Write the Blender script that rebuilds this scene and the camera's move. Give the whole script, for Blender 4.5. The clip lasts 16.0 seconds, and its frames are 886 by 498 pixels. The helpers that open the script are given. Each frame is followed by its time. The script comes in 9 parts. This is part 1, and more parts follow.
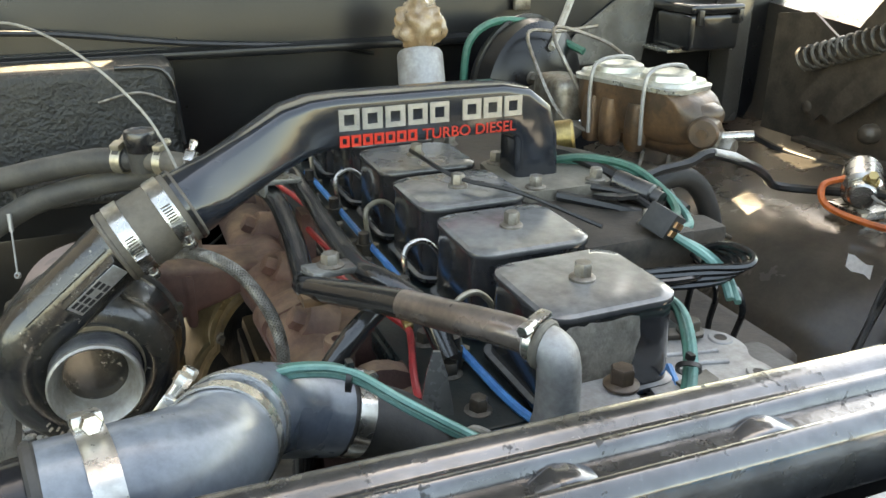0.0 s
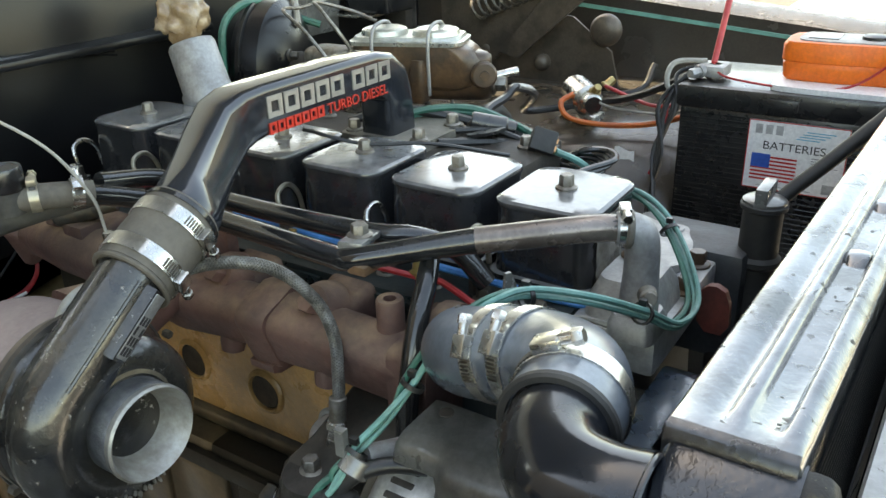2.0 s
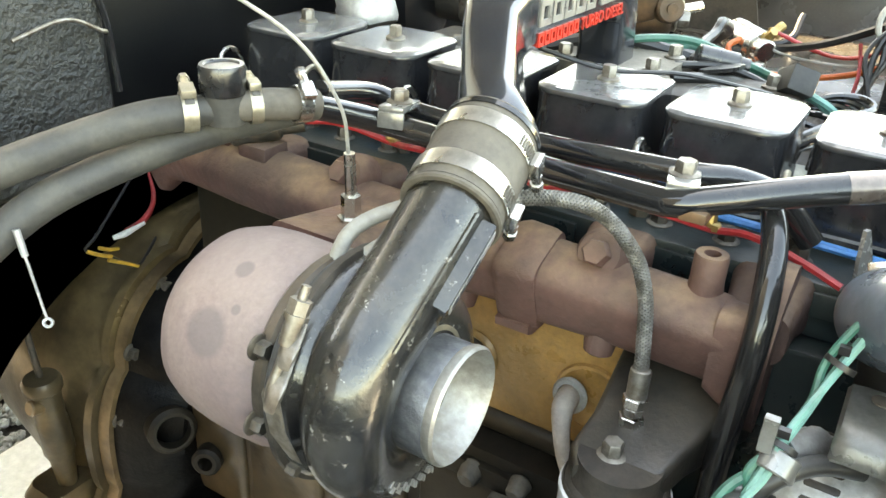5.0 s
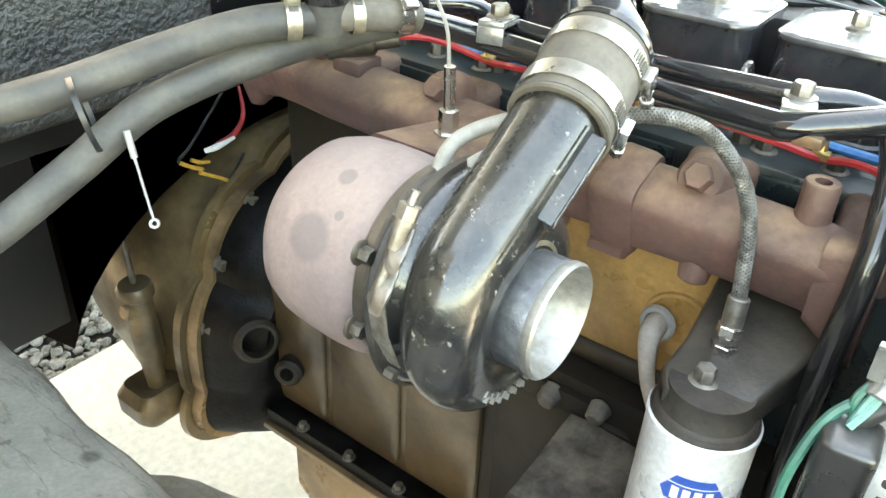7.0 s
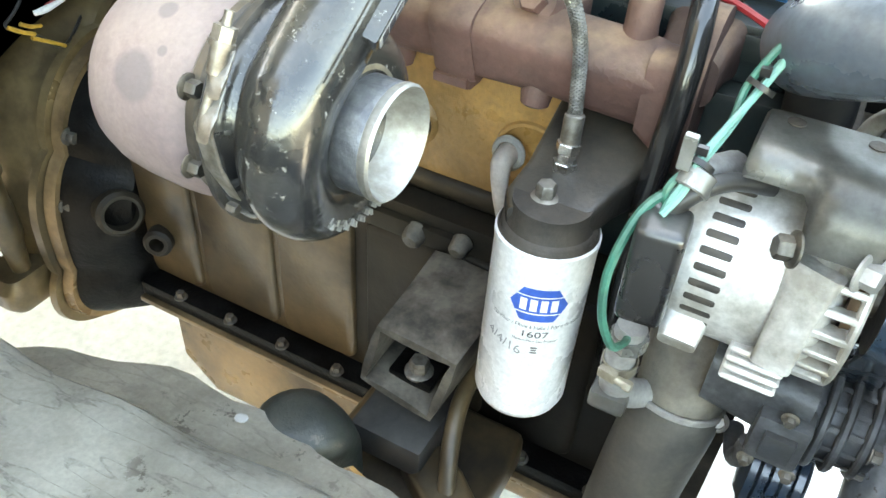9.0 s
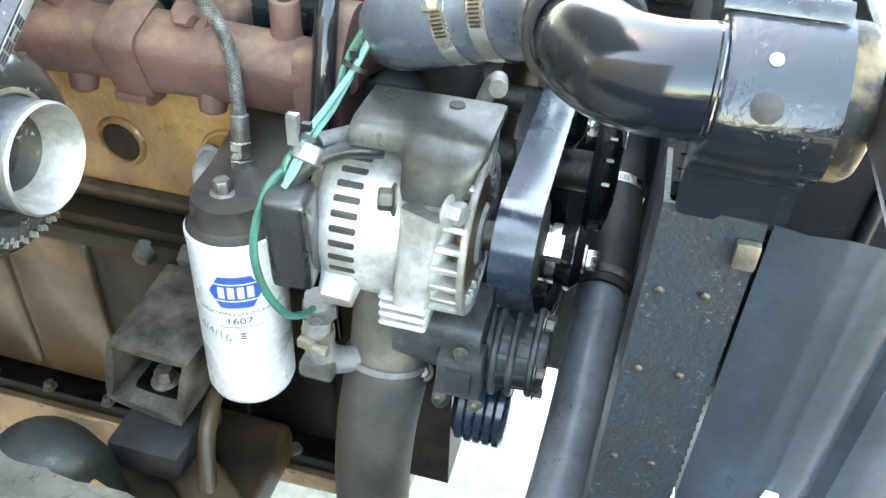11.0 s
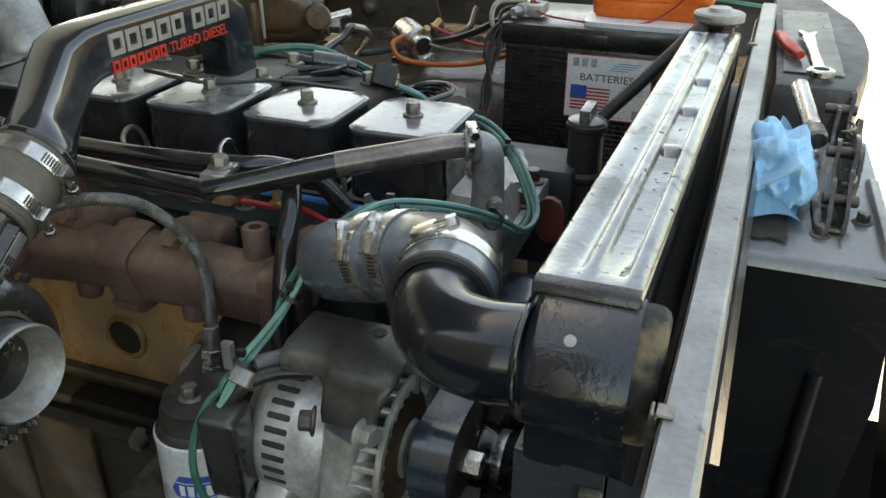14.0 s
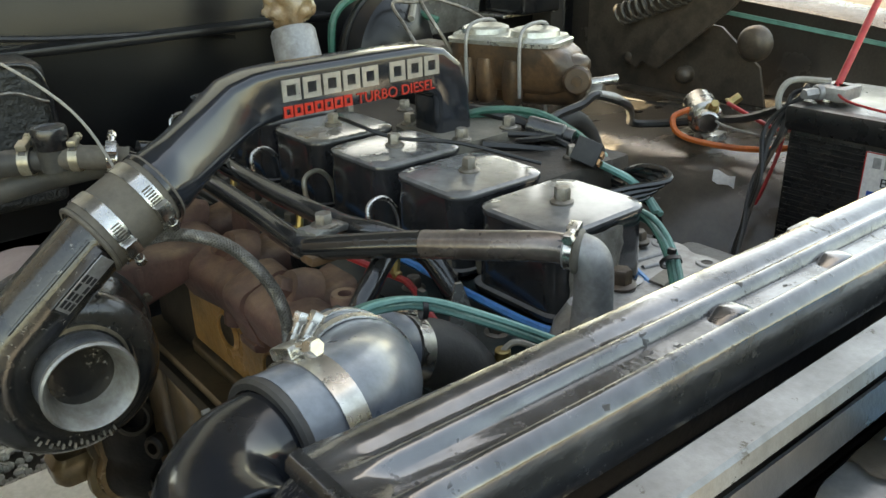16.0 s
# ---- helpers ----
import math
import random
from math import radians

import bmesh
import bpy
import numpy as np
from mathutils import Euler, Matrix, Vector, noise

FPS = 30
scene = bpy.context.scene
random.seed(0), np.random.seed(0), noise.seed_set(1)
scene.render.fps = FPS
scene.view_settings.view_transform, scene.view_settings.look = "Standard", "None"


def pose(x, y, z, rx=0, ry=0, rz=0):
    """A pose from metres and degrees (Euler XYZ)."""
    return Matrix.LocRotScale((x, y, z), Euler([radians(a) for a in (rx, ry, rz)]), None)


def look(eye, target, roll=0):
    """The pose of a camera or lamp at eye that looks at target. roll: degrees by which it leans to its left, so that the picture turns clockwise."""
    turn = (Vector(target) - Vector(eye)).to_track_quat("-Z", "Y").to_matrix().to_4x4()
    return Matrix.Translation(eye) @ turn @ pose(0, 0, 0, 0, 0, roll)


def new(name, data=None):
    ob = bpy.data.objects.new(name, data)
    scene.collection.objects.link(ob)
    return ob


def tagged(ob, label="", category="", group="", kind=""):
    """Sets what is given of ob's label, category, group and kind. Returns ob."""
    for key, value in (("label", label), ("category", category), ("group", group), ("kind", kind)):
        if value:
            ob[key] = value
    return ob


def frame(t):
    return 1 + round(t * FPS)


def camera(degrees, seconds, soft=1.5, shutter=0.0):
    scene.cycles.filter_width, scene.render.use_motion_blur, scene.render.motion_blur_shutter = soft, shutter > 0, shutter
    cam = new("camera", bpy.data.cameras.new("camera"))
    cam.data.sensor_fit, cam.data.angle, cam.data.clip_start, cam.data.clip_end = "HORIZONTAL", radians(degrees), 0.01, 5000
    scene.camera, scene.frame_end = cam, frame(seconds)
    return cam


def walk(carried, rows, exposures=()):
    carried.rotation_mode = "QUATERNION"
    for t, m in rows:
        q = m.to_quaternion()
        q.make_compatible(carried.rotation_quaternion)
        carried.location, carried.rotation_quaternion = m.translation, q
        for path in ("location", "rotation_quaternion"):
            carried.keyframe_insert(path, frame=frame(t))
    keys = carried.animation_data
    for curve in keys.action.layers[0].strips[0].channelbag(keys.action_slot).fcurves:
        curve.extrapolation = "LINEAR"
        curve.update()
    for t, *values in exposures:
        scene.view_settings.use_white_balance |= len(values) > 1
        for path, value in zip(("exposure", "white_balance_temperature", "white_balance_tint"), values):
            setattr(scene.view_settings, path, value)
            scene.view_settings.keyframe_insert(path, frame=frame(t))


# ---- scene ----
cam = camera(57.6, 16.0)
PATH = [
    (0, (-0.315, -0.477, 1.356), (0.394, 1.223, 0.578), 0.4),
    (0.5, (-0.459, -0.456, 1.355), (0.517, 1.11, 0.583), 0.1),
    (1, (-0.599, -0.451, 1.363), (0.556, 0.984, 0.584), -2.3),
    (1.5, (-0.646, -0.379, 1.352), (0.712, 0.857, 0.56), -2.7),
    (2, (-0.658, -0.297, 1.36), (0.857, 0.713, 0.532), -1.8),
    (2.5, (-0.687, -0.218, 1.346), (0.926, 0.565, 0.461), 0.1),
    (3, (-0.709, -0.157, 1.337), (0.932, 0.532, 0.424), 0.7),
    (3.5, (-0.716, -0.117, 1.328), (0.917, 0.598, 0.421), 1.2),
    (4, (-0.713, -0.072, 1.315), (0.902, 0.682, 0.408), 2.3),
    (4.5, (-0.706, -0.036, 1.302), (0.869, 0.793, 0.391), 2.7),
    (5, (-0.709, -0.012, 1.293), (0.817, 0.894, 0.372), 2.8),
    (5.2, (-0.707, -0.002, 1.286), (0.804, 0.939, 0.376), 2.6),
    (7.3, (-0.728, 0.004, 1.275), (0.631, 0.959, 0.16), 3.7),
    (7.5, (-0.726, 0.003, 1.268), (0.626, 0.912, 0.109), 4.1),
    (8, (-0.725, -0.007, 1.262), (0.618, 0.821, 0.033), 4.1),
    (8.2, (-0.726, -0.009, 1.261), (0.623, 0.774, 0.009), 4.4),
    (10.3, (-0.738, -0.131, 1.257), (0.695, 0.388, -0.039), 1.8),
    (10.5, (-0.743, -0.145, 1.263), (0.719, 0.323, -0.018), 2.2),
    (11, (-0.74, -0.19, 1.276), (0.794, 0.174, 0.045), 3.1),
    (11.5, (-0.727, -0.222, 1.294), (0.849, 0.119, 0.111), 3.3),
    (12, (-0.715, -0.258, 1.306), (0.892, 0.148, 0.188), 2.8),
    (12.5, (-0.713, -0.296, 1.316), (0.916, 0.219, 0.277), 2.6),
    (13, (-0.706, -0.318, 1.33), (0.938, 0.28, 0.361), 1.5),
    (13.5, (-0.717, -0.312, 1.342), (0.939, 0.301, 0.403), 0.6),
    (14, (-0.722, -0.298, 1.352), (0.941, 0.314, 0.425), 0.2),
    (14.5, (-0.695, -0.335, 1.354), (0.935, 0.43, 0.484), -0.4),
    (15, (-0.632, -0.42, 1.361), (0.804, 0.735, 0.585), -1.7),
    (15.5, (-0.569, -0.461, 1.361), (0.682, 0.901, 0.601), -2.6),
    (16, (-0.491, -0.437, 1.337), (0.67, 0.981, 0.538), -1.4),
]
EXPOSURES = [(0.0, 2.91, 10700, 8), (0.5, 2.88, 10400, 7), (1.0, 2.81, 9900, 6), (1.5, 2.76, 10000, 6), (2.5, 2.68, 9900, 6), (3.5, 3.03, 10500, 6), (4.0, 3.54, 11200, 6), (5.0, 4.0, 11600, 6), (8.0, 4.42, 10500, 4), (10.3, 4.49, 9700, 3), (11.0, 4.57, 9300, 3), (11.5, 4.26, 9000, 2), (12.5, 3.0, 10100, 6), (13.0, 2.39, 10400, 7), (14.5, 1.99, 10500, 7), (15.0, 1.88, 10600, 7), (16.0, 2.33, 11000, 6)]
walk(cam, [(t, look(eye, target, roll)) for t, eye, target, roll in PATH], EXPOSURES)

# ---- light: open shade under a raised hood, bright sky in front and at the sides ----
world = bpy.data.worlds.new("sky")
scene.world = world
world.use_nodes = True
wn, wl = world.node_tree.nodes, world.node_tree.links
sky = wn.new("ShaderNodeTexSky")
sky.sky_type, sky.sun_disc = "NISHITA", False
SUN_EL, SUN_ROT = 50.0, 20.0   # degrees: above the horizon; clockwise from +y towards +x
sky.dust_density, sky.air_density = 1.2, 1.0
sky.sun_elevation, sky.sun_rotation = radians(SUN_EL), radians(SUN_ROT)
wn["Background"].inputs["Strength"].default_value = 0.15
wl.new(sky.outputs[0], wn["Background"].inputs["Color"])
sun = new("sun", bpy.data.lights.new("sun", "SUN"))
sun.data.energy, sun.data.angle, sun.data.color = 4.5, radians(0.5), (1.0, 0.95, 0.86)
sun_to = Vector((math.sin(radians(SUN_ROT)) * math.cos(radians(SUN_EL)), math.cos(radians(SUN_ROT)) * math.cos(radians(SUN_EL)), math.sin(radians(SUN_EL))))
sun.matrix_world = look(sun_to * 20, (0, 0, 0))

# ---- materials ----
def mat(name, base, rough=0.5, metal=0.0, other=None, scale=18.0, mix=(0.42, 0.62), fine=220.0, bump=0.15, dust=0.0,
        dust_col=(0.36, 0.33, 0.28), dust_rough=0.85, rough_var=0.08, coat=0.0, chips=0.0, chip_col=(0.45, 0.44, 0.42), spread=0.06, trans=0.0, ior=1.5, even=0.2, chip_size=70.0, depth=0.0015,
        blot=0.0, blot_col=(0.012, 0.010, 0.008), blot_size=9.0, scratch=0.0, scratch_col=(0.07, 0.06, 0.05)):
    """A painted, cast or moulded surface: two tones, fine grain and relief, dust that lies on upward faces, chips in the paint."""
    m = bpy.data.materials.new(name)
    m.use_nodes = True
    n, l = m.node_tree.nodes, m.node_tree.links
    b = n["Principled BSDF"]
    tc = n.new("ShaderNodeTexCoord")

    def noise_at(s, detail=5.0, rough_n=0.6):
        t = n.new("ShaderNodeTexNoise")
        t.inputs["Scale"].default_value, t.inputs["Detail"].default_value, t.inputs["Roughness"].default_value = s, detail, rough_n
        l.new(tc.outputs["Object"], t.inputs["Vector"])
        return t.outputs["Fac"]

    def remap(v, a, c, lo=0.0, hi=1.0):
        r = n.new("ShaderNodeMapRange")
        r.inputs[1].default_value, r.inputs[2].default_value, r.inputs[3].default_value, r.inputs[4].default_value = a, c, lo, hi
        l.new(v, r.inputs[0])
        return r.outputs[0]

    def calc(op, a, c):
        k = n.new("ShaderNodeMath")
        k.operation = op
        for i, v in enumerate((a, c)):
            if isinstance(v, (int, float)):
                k.inputs[i].default_value = v
            else:
                l.new(v, k.inputs[i])
        return k.outputs[0]

    def blend(f, a, c):
        k = n.new("ShaderNodeMix")
        k.data_type = "RGBA"
        l.new(f, k.inputs["Factor"])
        for key, v in ((6, a), (7, c)):
            if isinstance(v, tuple):
                k.inputs[key].default_value = (*v, 1)
            else:
                l.new(v, k.inputs[key])
        return k.outputs[2]

    big = noise_at(scale)
    small = noise_at(fine, 3.0)
    other = other or tuple(c * 0.6 for c in base)
    col = blend(remap(big, *mix), base, other)
    hsv = n.new("ShaderNodeHueSaturation")
    l.new(remap(small, 0.3, 0.7, 1 - spread * 2, 1 + spread * 2), hsv.inputs["Value"])
    l.new(col, hsv.inputs["Color"])
    col = hsv.outputs[0]
    rg = remap(big, 0.3, 0.7, max(0.02, rough - rough_var), min(1.0, rough + rough_var))
    mt = None
    gloss = None
    if chips > 0:
        c = remap(noise_at(chip_size, 6.0, 0.75), 0.62 - chips * 0.2, 0.66 - chips * 0.2)
        c = calc("MULTIPLY", c, remap(noise_at(chip_size * 0.22, 3.0), 0.42, 0.56))
        col = blend(c, col, chip_col)
        rg = calc("MAXIMUM", rg, calc("MULTIPLY", c, 0.65))
        gloss = calc("SUBTRACT", 1.0, c)
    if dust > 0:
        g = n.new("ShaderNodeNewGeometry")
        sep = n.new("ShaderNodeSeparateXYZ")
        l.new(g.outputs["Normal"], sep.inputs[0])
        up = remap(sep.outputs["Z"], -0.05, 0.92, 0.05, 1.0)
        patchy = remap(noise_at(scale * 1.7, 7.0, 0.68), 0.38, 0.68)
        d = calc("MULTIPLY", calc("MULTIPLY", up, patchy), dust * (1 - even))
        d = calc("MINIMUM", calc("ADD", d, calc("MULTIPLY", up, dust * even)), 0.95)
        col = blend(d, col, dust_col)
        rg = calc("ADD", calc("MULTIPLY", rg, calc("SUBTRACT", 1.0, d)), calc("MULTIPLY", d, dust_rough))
        if metal > 0:
            mt = calc("MULTIPLY", calc("SUBTRACT", 1.0, d), metal)
    if blot > 0:
        stain = calc("MULTIPLY", remap(noise_at(blot_size, 7.0, 0.62), 0.43, 0.62), blot)
        col = blend(stain, col, blot_col)
        rg = calc("MAXIMUM", rg, calc("MULTIPLY", stain, 0.55))
        dull = calc("SUBTRACT", 1.0, calc("MULTIPLY", stain, 0.8))
        gloss = calc("MULTIPLY", gloss, dull) if gloss is not None else dull
    if scratch > 0:
        turn = n.new("ShaderNodeMapping")
        turn.inputs["Rotation"].default_value = (0.2, 0.3, 0.5)
        turn.inputs["Scale"].default_value = (26.0, 5.0, 14.0)
        l.new(tc.outputs["Object"], turn.inputs["Vector"])
        wisp = n.new("ShaderNodeTexNoise")
        wisp.inputs["Scale"].default_value, wisp.inputs["Detail"].default_value = 1.6, 6.0
        l.new(turn.outputs[0], wisp.inputs["Vector"])
        thin = remap(calc("ABSOLUTE", calc("SUBTRACT", wisp.outputs["Fac"], 0.5), 0.0), 0.004, 0.022, 1.0, 0.0)
        col = blend(calc("MULTIPLY", calc("MULTIPLY", thin, remap(small, 0.35, 0.6)), scratch), col, scratch_col)
    l.new(col, b.inputs["Base Color"])
    l.new(rg, b.inputs["Roughness"])
    if mt is None:
        b.inputs["Metallic"].default_value = metal
    else:
        l.new(mt, b.inputs["Metallic"])
    b.inputs["Coat Weight"].default_value = coat
    if gloss is not None and coat > 0:
        l.new(calc("MULTIPLY", gloss, coat), b.inputs["Coat Weight"])
    b.inputs["Coat Roughness"].default_value = max(0.06, rough * 0.6)
    b.inputs["IOR"].default_value = ior
    b.inputs["Coat IOR"].default_value = max(1.5, ior)
    if trans:
        b.inputs["Transmission Weight"].default_value = trans
    if bump > 0:
        bp = n.new("ShaderNodeBump")
        bp.inputs["Strength"].default_value, bp.inputs["Distance"].default_value = bump, depth
        mixh = calc("ADD", calc("MULTIPLY", small, 0.6), calc("MULTIPLY", noise_at(fine * 0.25, 5.0), 0.9))
        l.new(mixh, bp.inputs["Height"])
        l.new(bp.outputs[0], b.inputs["Normal"])
    return m


M = dict(
    # cover: real dust made stronger, so upward faces stay pale like reflected sky
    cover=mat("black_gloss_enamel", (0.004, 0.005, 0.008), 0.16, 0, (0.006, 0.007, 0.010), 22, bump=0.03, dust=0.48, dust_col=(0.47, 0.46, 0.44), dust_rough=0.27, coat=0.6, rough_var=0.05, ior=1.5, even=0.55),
    black=mat("black_satin_paint", (0.010, 0.0105, 0.012), 0.14, 0, (0.018, 0.018, 0.018), 20, bump=0.1, dust=0.07, coat=0.6),
    crossover=mat("grey_black_cast_enamel", (0.014, 0.018, 0.025), 0.17, 0.1, (0.02, 0.022, 0.026), 25, bump=0.08, dust=0.045, dust_col=(0.3, 0.29, 0.27), coat=0.7, ior=1.5),
    snail=mat("oily_black_cast_aluminium", (0.012, 0.013, 0.015), 0.2, 0.1, (0.035, 0.032, 0.027), 22, bump=0.4, dust=0.28, dust_col=(0.2, 0.175, 0.135), dust_rough=0.5, chips=0.03, chip_col=(0.34, 0.32, 0.28), chip_size=110.0, coat=0.8),
    inlet=mat("dull_cast_aluminium", (0.44, 0.43, 0.4), 0.42, 0.75, (0.3, 0.28, 0.25), 40, bump=0.25, dust=0.4, dust_col=(0.33, 0.28, 0.21), blot=0.2, blot_col=(0.1, 0.095, 0.09), blot_size=26.0),
    pink=mat("heat_stained_cast_iron", (0.3, 0.212, 0.188), 0.7, 0, (0.23, 0.16, 0.15), 12, (0.42, 0.6), bump=0.22, dust=0.5, dust_col=(0.44, 0.35, 0.28), blot=0.35, blot_col=(0.2, 0.15, 0.15), blot_size=10.0),
    rust=mat("rust_brown_cast_iron", (0.165, 0.078, 0.062), 0.62, 0.05, (0.1, 0.046, 0.042), 9, (0.4, 0.6), 130, bump=0.9, dust=0.85, dust_col=(0.4, 0.26, 0.15), blot=0.68, blot_col=(0.055, 0.034, 0.03), blot_size=11.0),
    rust_cast=mat("rusty_brown_casting", (0.21, 0.115, 0.06), 0.34, 0.15, (0.075, 0.046, 0.03), 24, (0.36, 0.6), 150, bump=0.5, dust=0.32, dust_col=(0.34, 0.25, 0.16), coat=0.35, blot=0.65, blot_col=(0.03, 0.021, 0.015), blot_size=18.0),
    gold=mat("tan_gold_engine_paint", (0.58, 0.305, 0.095), 0.32, 0.1, (0.44, 0.235, 0.078), 10, (0.45, 0.62), 150, bump=1.0, dust=0.2, dust_col=(0.46, 0.31, 0.17), coat=0.3, blot=0.5, blot_col=(0.07, 0.045, 0.022), blot_size=9.0),
    olive=mat("oily_olive_brown_block_paint", (0.14, 0.092, 0.045), 0.36, 0.15, (0.07, 0.048, 0.025), 7, (0.4, 0.62), 90, bump=0.3, dust=0.35, dust_col=(0.12, 0.085, 0.05), blot=0.85, blot_size=5.0, ior=1.5, coat=0.2),
    pan=mat("dirty_gold_sheet_metal", (0.33, 0.21, 0.105), 0.3, 0.25, (0.2, 0.13, 0.066), 5, (0.4, 0.65), 90, bump=0.25, dust=0.28, dust_col=(0.3, 0.22, 0.14), blot=0.7, blot_size=7.0),
    greasy=mat("darkened_greasy_block_paint", (0.022, 0.017, 0.010), 0.55, 0.0, (0.010, 0.008, 0.006), 7, (0.4, 0.6), 90, bump=0.3, dust=0.1, dust_col=(0.1, 0.07, 0.04), blot=0.9, blot_size=6.0, ior=1.35),
    pipe_grey=mat("blue_grey_painted_pipe", (0.21, 0.24, 0.265), 0.36, 0.1, (0.15, 0.17, 0.19), 16, bump=0.2, dust=0.3, dust_col=(0.32, 0.31, 0.28), chips=0.08, chip_col=(0.05, 0.045, 0.04), coat=0.3, blot=0.3, blot_col=(0.06, 0.06, 0.06), blot_size=12.0),
    grime=mat("greasy_black_grime", (0.02, 0.018, 0.016), 0.55, 0, (0.06, 0.05, 0.04), 24, bump=0.5, dust=0.4, dust_col=(0.13, 0.1, 0.075)),
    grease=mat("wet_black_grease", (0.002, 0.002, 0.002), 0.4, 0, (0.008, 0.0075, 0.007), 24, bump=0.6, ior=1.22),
    mount=mat("grimy_grey_cast_iron", (0.12, 0.105, 0.085), 0.6, 0.1, (0.06, 0.05, 0.04), 24, bump=0.45, dust=0.45, dust_col=(0.24, 0.2, 0.155), blot=0.8, blot_size=22.0),
    dark_teal=mat("dark_green_engine_enamel", (0.008, 0.018, 0.02), 0.3, 0, (0.014, 0.022, 0.022), 20, bump=0.2, dust=0.15, dust_col=(0.12, 0.1, 0.08)),
    castal=mat("grey_cast_aluminium", (0.42, 0.42, 0.41), 0.5, 0.6, (0.3, 0.29, 0.28), 30, bump=0.35, dust=0.25, dust_col=(0.36, 0.32, 0.26)),
    alu=mat("bright_alternator_casting", (0.68, 0.675, 0.65), 0.36, 0.45, (0.48, 0.46, 0.42), 26, bump=0.25, dust=0.2, dust_col=(0.46, 0.41, 0.33), blot=0.5, blot_col=(0.14, 0.12, 0.09), blot_size=30.0),
    bracket=mat("dull_grey_plated_steel", (0.28, 0.28, 0.265), 0.26, 0.45, (0.155, 0.152, 0.14), 14, bump=0.12, dust=0.25, dust_col=(0.34, 0.315, 0.265), coat=0.6, blot=0.5, blot_col=(0.05, 0.046, 0.04), blot_size=20.0),
    steel=mat("bright_plated_steel", (0.72, 0.7, 0.66), 0.24, 1.0, (0.55, 0.53, 0.48), 60, bump=0.1, dust=0.18),
    lid_zinc=mat("pale_plated_lid_steel", (0.62, 0.63, 0.58), 0.3, 0.7, (0.5, 0.49, 0.42), 30, bump=0.15, dust=0.2, dust_col=(0.45, 0.42, 0.34)),
    yellow_zinc=mat("pale_yellow_zinc_steel", (0.5, 0.45, 0.35), 0.4, 0.8, (0.36, 0.32, 0.24), 60, bump=0.15, dust=0.3),
    bolt=mat("dull_grey_bolt_steel", (0.28, 0.26, 0.23), 0.42, 0.8, (0.17, 0.14, 0.11), 80, bump=0.2, dust=0.3),
    dark_bolt=mat("dark_oxide_bolt_steel", (0.06, 0.056, 0.05), 0.45, 0.6, (0.1, 0.08, 0.06), 80, bump=0.2, dust=0.4),
    rubber=mat("black_rubber", (0.02, 0.02, 0.02), 0.55, 0, (0.032, 0.031, 0.03), 30, bump=0.2, dust=0.22, dust_col=(0.17, 0.155, 0.13)),
    hose=mat("dusty_grey_rubber_hose", (0.045, 0.043, 0.04), 0.6, 0, (0.075, 0.07, 0.06), 25, bump=0.25, dust=0.26, dust_col=(0.21, 0.19, 0.155)),
    coupler=mat("dusty_brown_grey_rubber", (0.095, 0.082, 0.066), 0.7, 0, (0.13, 0.112, 0.09), 30, bump=0.25, dust=0.5, dust_col=(0.21, 0.18, 0.14)),
    # cuff: bluish dust whitens its upper side, part dust, part painted highlight
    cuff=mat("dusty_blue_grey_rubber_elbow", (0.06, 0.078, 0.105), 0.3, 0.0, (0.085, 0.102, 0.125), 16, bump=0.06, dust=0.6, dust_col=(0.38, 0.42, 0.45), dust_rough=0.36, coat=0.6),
    elbow=mat("black_powder_coated_pipe", (0.008, 0.011, 0.016), 0.17, 0.0, (0.011, 0.014, 0.019), 25, bump=0.16, fine=70, dust=0.03, dust_col=(0.24, 0.23, 0.21), coat=0.3, ior=1.45, blot=0.5, blot_size=14.0),
    tank=mat("worn_black_tank_paint", (0.010, 0.013, 0.019), 0.14, 0.05, (0.014, 0.017, 0.022), 34, bump=0.5, dust=0.05, dust_col=(0.2, 0.18, 0.15), chips=0.03, chip_col=(0.14, 0.13, 0.11), chip_size=130.0, coat=0.5, ior=1.5),
    radtop=mat("worn_flaking_black_header_paint", (0.045, 0.048, 0.052), 0.2, 0.4, (0.09, 0.094, 0.1), 30, (0.45, 0.62), 240, bump=0.3, dust=0.06, dust_col=(0.33, 0.33, 0.32), dust_rough=0.2, rough_var=0.06, chips=0.2, chip_col=(0.02, 0.02, 0.021), chip_size=120.0, coat=1.0, ior=1.8, blot=0.65, blot_col=(0.03, 0.03, 0.028), blot_size=24.0),
    bar=mat("silver_grey_painted_steel", (0.3, 0.31, 0.315), 0.3, 0.45, (0.22, 0.225, 0.225), 16, bump=0.2, dust=0.2, dust_col=(0.36, 0.34, 0.3), chips=0.06, chip_col=(0.12, 0.11, 0.1), blot=0.35, blot_col=(0.1, 0.095, 0.085), blot_size=12.0),
    fender=mat("dusty_brown_black_inner_fender", (0.055, 0.049, 0.043), 0.24, 0.1, (0.085, 0.076, 0.067), 7, (0.4, 0.65), bump=0.08, dust=0.4, dust_col=(0.25, 0.225, 0.19), dust_rough=0.35, coat=0.8, blot=0.4, blot_col=(0.03, 0.028, 0.028), blot_size=7.0, scratch=0.2),
    firewall=mat("black_glossy_firewall_paint", (0.005, 0.005, 0.006), 0.32, 0, (0.008, 0.008, 0.008), 6, bump=0.06, dust=0.05, dust_col=(0.1, 0.09, 0.08), coat=0.15, ior=1.4),
